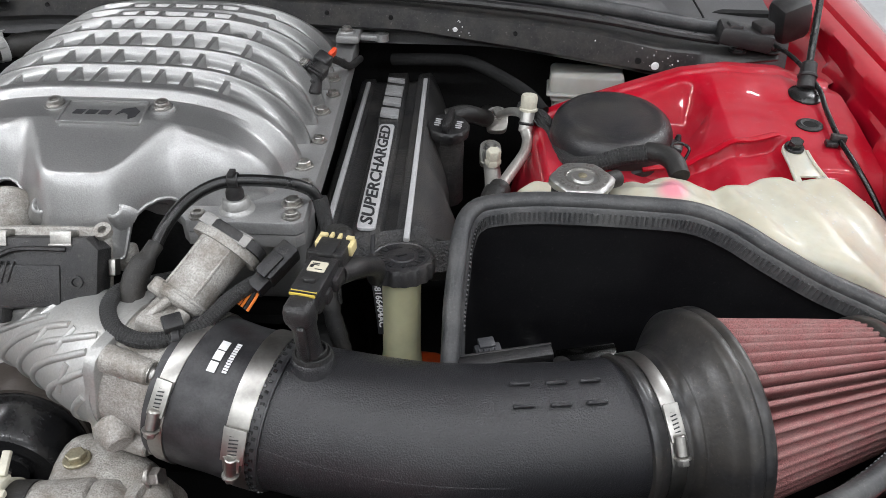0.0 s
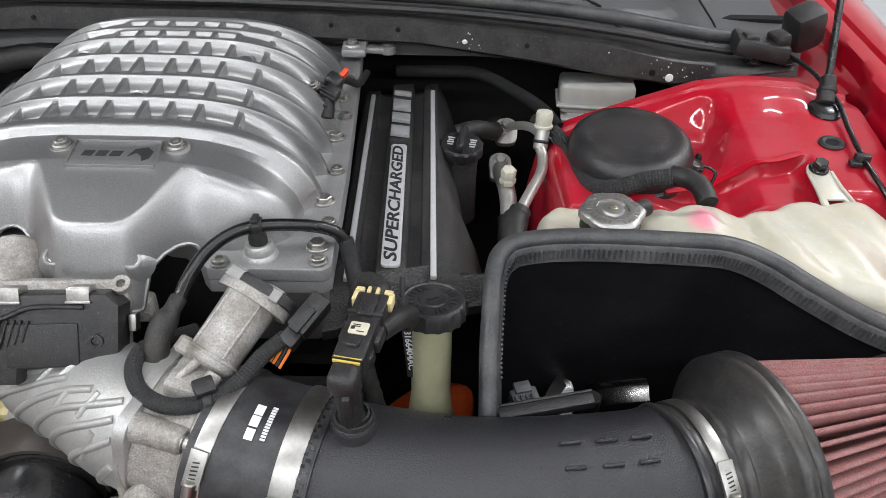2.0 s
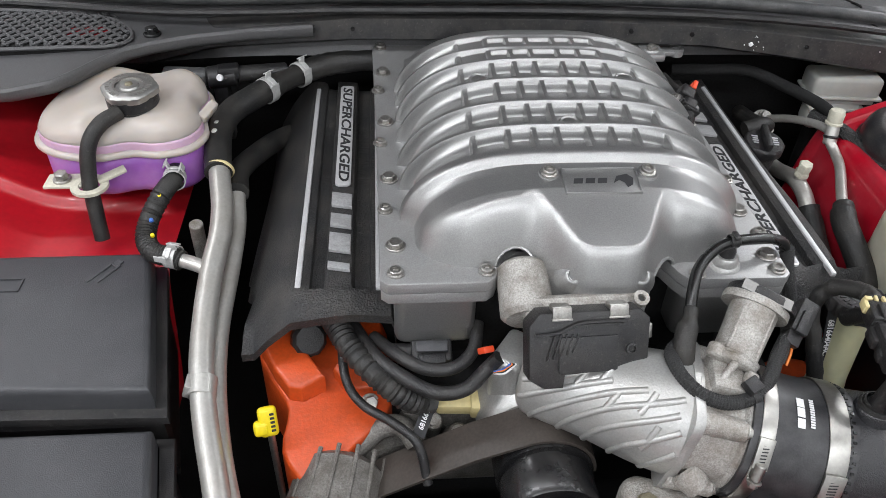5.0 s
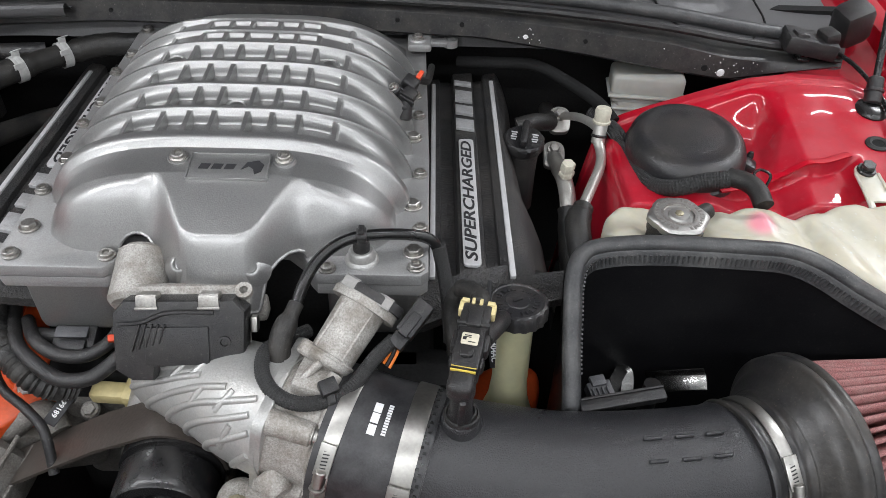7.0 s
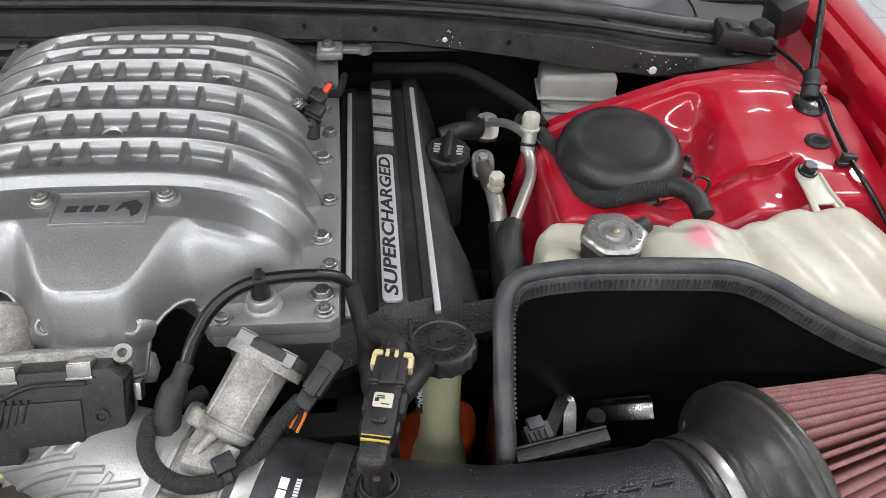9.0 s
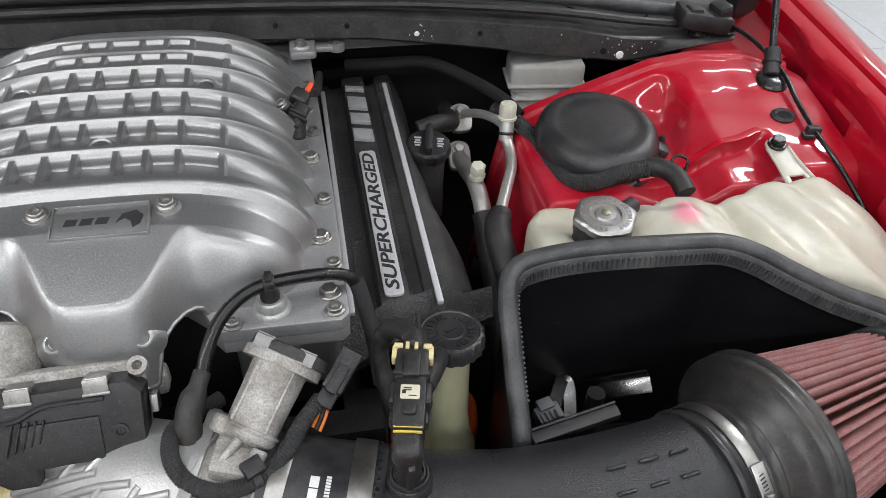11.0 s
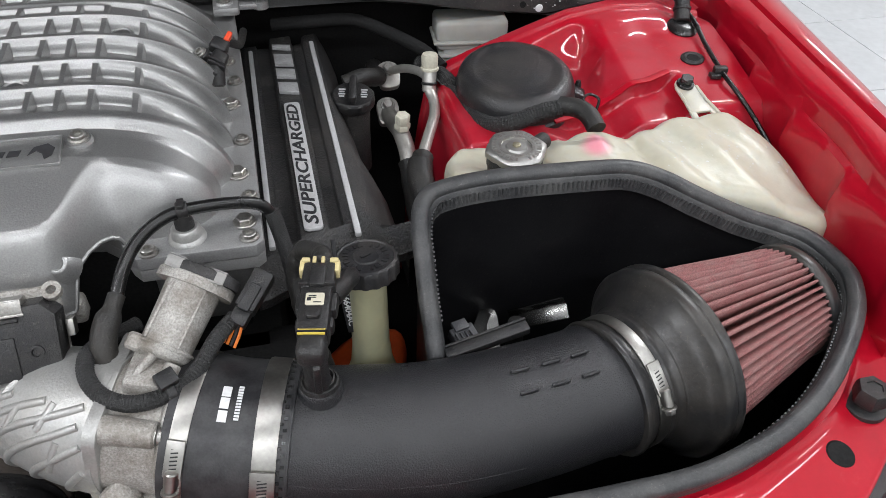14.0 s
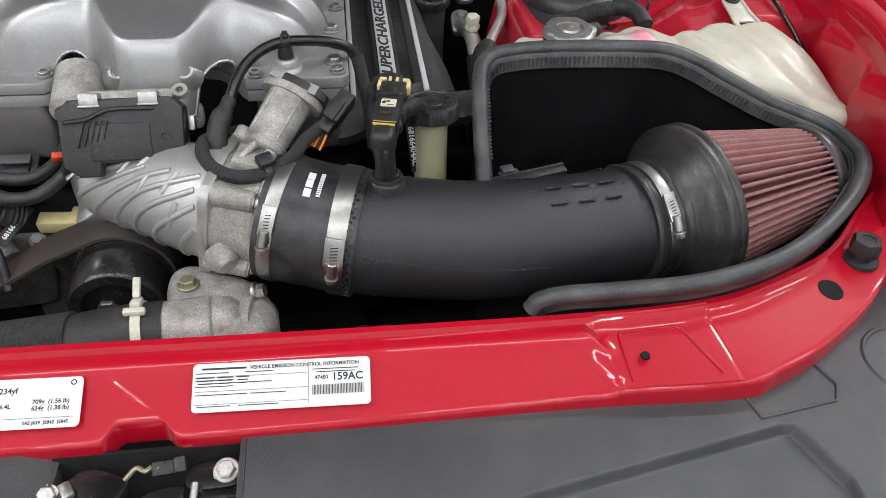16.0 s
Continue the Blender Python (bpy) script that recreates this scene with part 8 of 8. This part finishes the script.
bm = sheet(np.concatenate([np.linspace(-0.245, -0.10, 8), np.linspace(-0.095, 0.275, 240), np.linspace(0.29, 0.60, 30)]), np.concatenate([np.linspace(-0.35, 0.0, 8), np.linspace(0.09, 0.24, 130), np.linspace(0.245, 0.42, 40)]), fascia_z, lambda x, y, z: (y < 0.272 + 0.9 * np.maximum(0, x - 0.24)))
fpan = part("fascia_panel", bm, "fascia", fs, sharp=50)
bm = bmesh.new()
box(bm, pose(-0.248, 0.0, 0.765), 0.006, 0.52, 0.064, 0.002)
part("fascia_edge", bm, "fascia", fs)
bm = bmesh.new()
lathe(bm, pose(0.393, 0.281, 0.797), [(0.0425, 0.0), (0.0440, 0.0022), (0.0465, 0.0022), (0.0485, 0.0)], 56)
part("round_bead", bm, "fascia", fs)
bm = bmesh.new()
sweep(bm, [(0.206, 0.262, 0.7975), (0.212, 0.232, 0.7975), (0.292, 0.244, 0.7975), (0.302, 0.262, 0.7975), (0.292, 0.288, 0.7975)], 0.0018, 8)
part("pressed_bead", bm, "fascia", fs)
bm = bmesh.new()
lathe(bm, pose(0.482, 0.322, 0.7985, 0, 0, 40) @ Matrix.Diagonal((1.6, 0.8, 1, 1)), [(0, 0.0), (0.014, 0.0), (0.0155, -0.001)], 20)
part("slot", bm, "matte", fs)
bm = bmesh.new()
box(bm, pose(0.505, 0.425, 0.80, 0, -8, -60), 0.11, 0.035, 0.012, 0.004)
part("corner_rib", bm, "plastic", fs)
fs2 = thing("front_fascia", (-0.8, 0.0, 0.70), "dark grey plastic radiator closing panel beside the latch", "trim panel")
bm = sheet(np.linspace(-1.25, -0.402, 30), np.linspace(-0.35, 0.257, 30), lambda x, y: 0.797 - 0.06 * np.maximum(0, 0.05 - y) - 0.012 * step(-0.412, -0.402, x))
part("fascia_panel", bm, "fascia", fs2)
bm = bmesh.new()
box(bm, pose(-0.404, 0.0, 0.755), 0.006, 0.50, 0.064, 0.002)
part("fascia_edge", bm, "fascia", fs2)
lch = thing("bonnet_latch", (-0.33, 0.22, 0.70), "black bonnet latch mechanism in the gap of the panels", "latch")
bm = bmesh.new()
box(bm, pose(-0.325, 0.225, 0.700), 0.17, 0.07, 0.006, 0.001)
box(bm, pose(-0.325, 0.252, 0.745, 82, 0, 0), 0.165, 0.09, 0.004, 0.001)
part("latch_plate", bm, "matte", lch)
bm = bmesh.new()
prism(bm, smooth_outline([(-0.398, 0.205), (-0.396, 0.228), (-0.386, 0.243), (-0.372, 0.247), (-0.350, 0.238), (-0.341, 0.230), (-0.352, 0.205), (-0.37, 0.185), (-0.392, 0.185)], 4), 0.775, 0.786, 0.003)
part("latch_lever", bm, "gloss", lch)
bm = bmesh.new()
box(bm, pose(-0.388, 0.225, 0.789, 0, 0, 30), 0.010, 0.016, 0.006, 0.002)
part("lever_tab", bm, "bolt", lch, "worn bare-metal lever tab")
bm = bmesh.new()
prism(bm, smooth_outline([(-0.340, 0.180), (-0.337, 0.208), (-0.325, 0.222), (-0.300, 0.226), (-0.296, 0.215), (-0.302, 0.18)], 4), 0.770, 0.782, 0.003)
part("latch_jaw", bm, "gloss", lch)
bm = bmesh.new()
box(bm, pose(-0.312, 0.240, 0.787, 30, 10, 12), 0.024, 0.012, 0.012, 0.002)
box(bm, pose(-0.300, 0.241, 0.789, 30, 0, 8), 0.010, 0.013, 0.014, 0.002)
part("latch_hook", bm, "plastic", lch)
bm = bmesh.new()
sweep(bm, glide([(-0.345, 0.232, 0.786), (-0.336, 0.240, 0.790), (-0.328, 0.236, 0.791), (-0.322, 0.240, 0.791), (-0.316, 0.236, 0.792)], 6), 0.0022, 8)
part("latch_spring", bm, "brass", lch, "dirty return spring")
bm = bmesh.new()
rod(bm, (-0.289, 0.180, 0.775), (-0.287, 0.225, 0.785), 0.0035, n=10, bev=0.001)
part("release_rod", bm, "bolt", lch)
bm = bmesh.new()
for k in range(5):
    box(bm, pose(-0.268, 0.190 + 0.0085 * k, 0.770), 0.034, 0.0035, 0.012, 0.0008)
part("slotted_grille", bm, "plastic", lch)
bm = bmesh.new()
prism(bm, smooth_outline([(-0.297, 0.236), (-0.290, 0.246), (-0.252, 0.248), (-0.248, 0.225), (-0.29, 0.222)], 3), 0.776, 0.780, 0.001)
part("mount_ear", bm, "gloss", lch)
for bx, by in ((-0.263, 0.236), (-0.405, 0.225)):
    bm = bmesh.new()
    lathe(bm, pose(bx, by, 0.780, 18, 0, 0), [(0, 0.002), (0.0115, 0.002), (0.0118, 0.0)], 20)
    part("washer", bm, "clip", lch)
    again("latch_bolt", HX, pose(bx, by, 0.782, 18, 0, 0), lch)

# ---- stickers ----
def sticker(x0, x1, y_mid, length_y):
    m = pose((x0 + x1) / 2, y_mid, 0.8226 + (y_mid - 0.2905) * 0.486, 25.9, 0, -1.6)
    w = x1 - x0
    ob = thing("sticker", ((x0 + x1) / 2, y_mid, 0.82), "white printed sticker on the red crossmember", "sticker", "stickers")
    bm = bmesh.new()
    prism(bm, round_rect(w, length_y, 0.004), 0.0, 0.0008, 0.0, m @ Matrix.Translation((0, 0, 0.0022)))
    part("paper", bm, "paper", ob)
    return ob, m @ Matrix.Translation((0, 0, 0.0032))


def put_text(ob, m, text, x, y, size, left=True):
    bm = words(text, size, 0.00008)
    xs = [v.co.x for v in bm.verts]
    off = -min(xs) if left else 0.0
    moved(bm, m @ Matrix.Translation((x + off, y, 0)))
    part("print_line", bm, "ink", ob, flat=True)


def put_bar(ob, m, x, y, w, h):
    bm = bmesh.new()
    box(bm, m @ Matrix.Translation((x, y, 0)), w, h, 0.0002)
    part("print_bar", bm, "ink", ob)


st, sm = sticker(-0.2905, -0.1375, 0.2905, 0.0425)
put_bar(st, sm, -0.050, 0.0163, 0.038, 0.0016)
put_text(st, sm, "VEHICLE EMISSION CONTROL INFORMATION", -0.028, 0.0163, 0.0046)
put_text(st, sm, "47480", 0.028, 0.0042, 0.0046)
put_text(st, sm, "159AC", 0.0445, 0.0042, 0.0095)
for k in range(34):
    put_bar(st, sm, 0.0262 + k * 0.00132, -0.0065, (0.0005, 0.0008, 0.0006)[k % 3], 0.0085)
for yy in (0.0115, -0.0012, -0.0125):
    put_bar(st, sm, -0.026, yy - 0.0022, 0.096, 0.00025)
put_bar(st, sm, 0.0225, 0.0, 0.00025, 0.036)
for k in range(3):
    for x, w in ((-0.066, 0.016), (-0.049, 0.014), (-0.034, 0.011)):
        put_bar(st, sm, x, 0.0085 - 0.0026 * k, w - 0.002 * k, 0.0009)
for x, y, w in ((-0.06, 0.0125, 0.028), (-0.02, 0.0125, 0.024), (-0.058, 0.0062, 0.032), (-0.040, 0.0035, 0.062), (-0.058, 0.0008, 0.032), (-0.052, -0.0065, 0.044), (-0.012, -0.0065, 0.030), (-0.058, -0.0165, 0.028), (-0.020, -0.0165, 0.034), (0.046, 0.0118, 0.040), (0.046, 0.0092, 0.034)):
    put_bar(st, sm, x, y, w, 0.0007)
st2, sm2 = sticker(-0.520, -0.3805, 0.2905, 0.0425)
put_text(st2, sm2, "1234yf", 0.0, 0.011, 0.0068)
put_text(st2, sm2, "5.7L/6.4L", -0.006, -0.002, 0.0052)
put_text(st2, sm2, "709g  (1.56 lb)", 0.030, 0.001, 0.0052)
put_text(st2, sm2, "624g  (1.38 lb)", 0.030, -0.0045, 0.0052)
put_text(st2, sm2, "SAE J639  J2842  J2845", 0.024, -0.0165, 0.0040)
put_bar(st2, sm2, 0.0, -0.0125, 0.13, 0.0003)
bm = bmesh.new()
lathe(bm, sm2 @ pose(0.062, 0.0165, 0), [(0.0016, 0.0001), (0.0025, 0.0001)], 16)
part("print_bar", bm, "ink", st2)

# ---- passenger-side cowl end panel with its lattice ----
ce = thing("cowl_end_panel", (-0.95, 1.08, 0.97), "black plastic cowl end panel with a diamond lattice vent", "trim panel")
CE = [(-1.25, 0.90, 0.998), (-1.02, 0.915, 1.002), (-0.975, 0.932, 1.004), (-0.953, 0.956, 1.005), (-0.930, 0.990, 1.006), (-0.905, 1.018, 1.007), (-0.87, 1.038, 1.008), (-0.82, 1.054, 1.010), (-0.74, 1.068, 1.013), (-0.655, 1.076, 1.015)]
bm = bmesh.new()
rows = []
for x in np.linspace(-1.25, -0.655, 90):
    y, z = lerp_rows(CE, x)
    rows.append([bm.verts.new(q) for q in ((x, y + 0.014, z - 0.022), (x, y + 0.003, z - 0.016), (x, y, z - 0.011), (x, y + 0.001, z - 0.003), (x, y + 0.005, z), (x, y + 0.012, z - 0.001), (x, y + 0.018, z - 0.009), (x, max(y + 0.022, 1.06), z - 0.012), (x, 1.185, z - 0.010))])
for p, q in zip(rows, rows[1:]):
    for i in range(8):
        bm.faces.new((p[i], p[i + 1], q[i + 1], q[i]))
part("panel_shell", bm, "cowltop", ce, sharp=40)
VENT = smooth_outline([(-1.15, 1.046), (-0.98, 1.045), (-0.925, 1.050), (-0.907, 1.075), (-0.925, 1.115), (-0.98, 1.150), (-1.15, 1.165)], 4)
bm = bmesh.new()
prism(bm, VENT, 0.990, 0.9975)
vent = part("vent_well", bm, "matte", ce)
bm = bmesh.new()
prism(bm, [(-1.0, 1.085), (-0.945, 1.085), (-0.935, 1.10), (-0.955, 1.112), (-1.0, 1.112)], 0.9975, 0.998)
part("red_floor", bm, "red", vent, "red paint seen through the vent")
for k in range(17):
    for sg in (-1, 1):
        lo_x = -1.15 + k * 0.0185
        run = []
        for u in np.linspace(0, 1, 12):
            q = (lo_x + sg * (u - 0.5) * 0.10, 1.047 + 0.112 * u)
            if q[0] < -0.907 - 0.6 * max(0.0, q[1] - 1.085) and q[0] > -1.16:
                run.append((q[0], q[1], 1.0005))
        if len(run) > 2:
            bm = bmesh.new()
            sweep(bm, run, 0.0024, 6)
            part("lattice_bar", bm, "cowltop", vent)
bm = bmesh.new()
sweep(bm, [(x, y, 0.9985) for x, y in VENT], 0.003, 6, closed=True)
part("vent_rim", bm, "cowltop", vent)
again("panel_bolt", HEXB, pose(-0.882, 1.090, 0.9965), ce)

# ---- floor tiles ----
tile = bmesh.new()
box(tile, Matrix(), 0.597, 0.597, 0.012, 0.0015, 1)
tile_mesh = finish(tile, "tile")
for i in range(-8, 9):
    for j in range(-6, 11):
        again("tile", tile_mesh, pose(0.3 + i * 0.6, 0.1 + j * 0.6, -0.008), floor_ob)
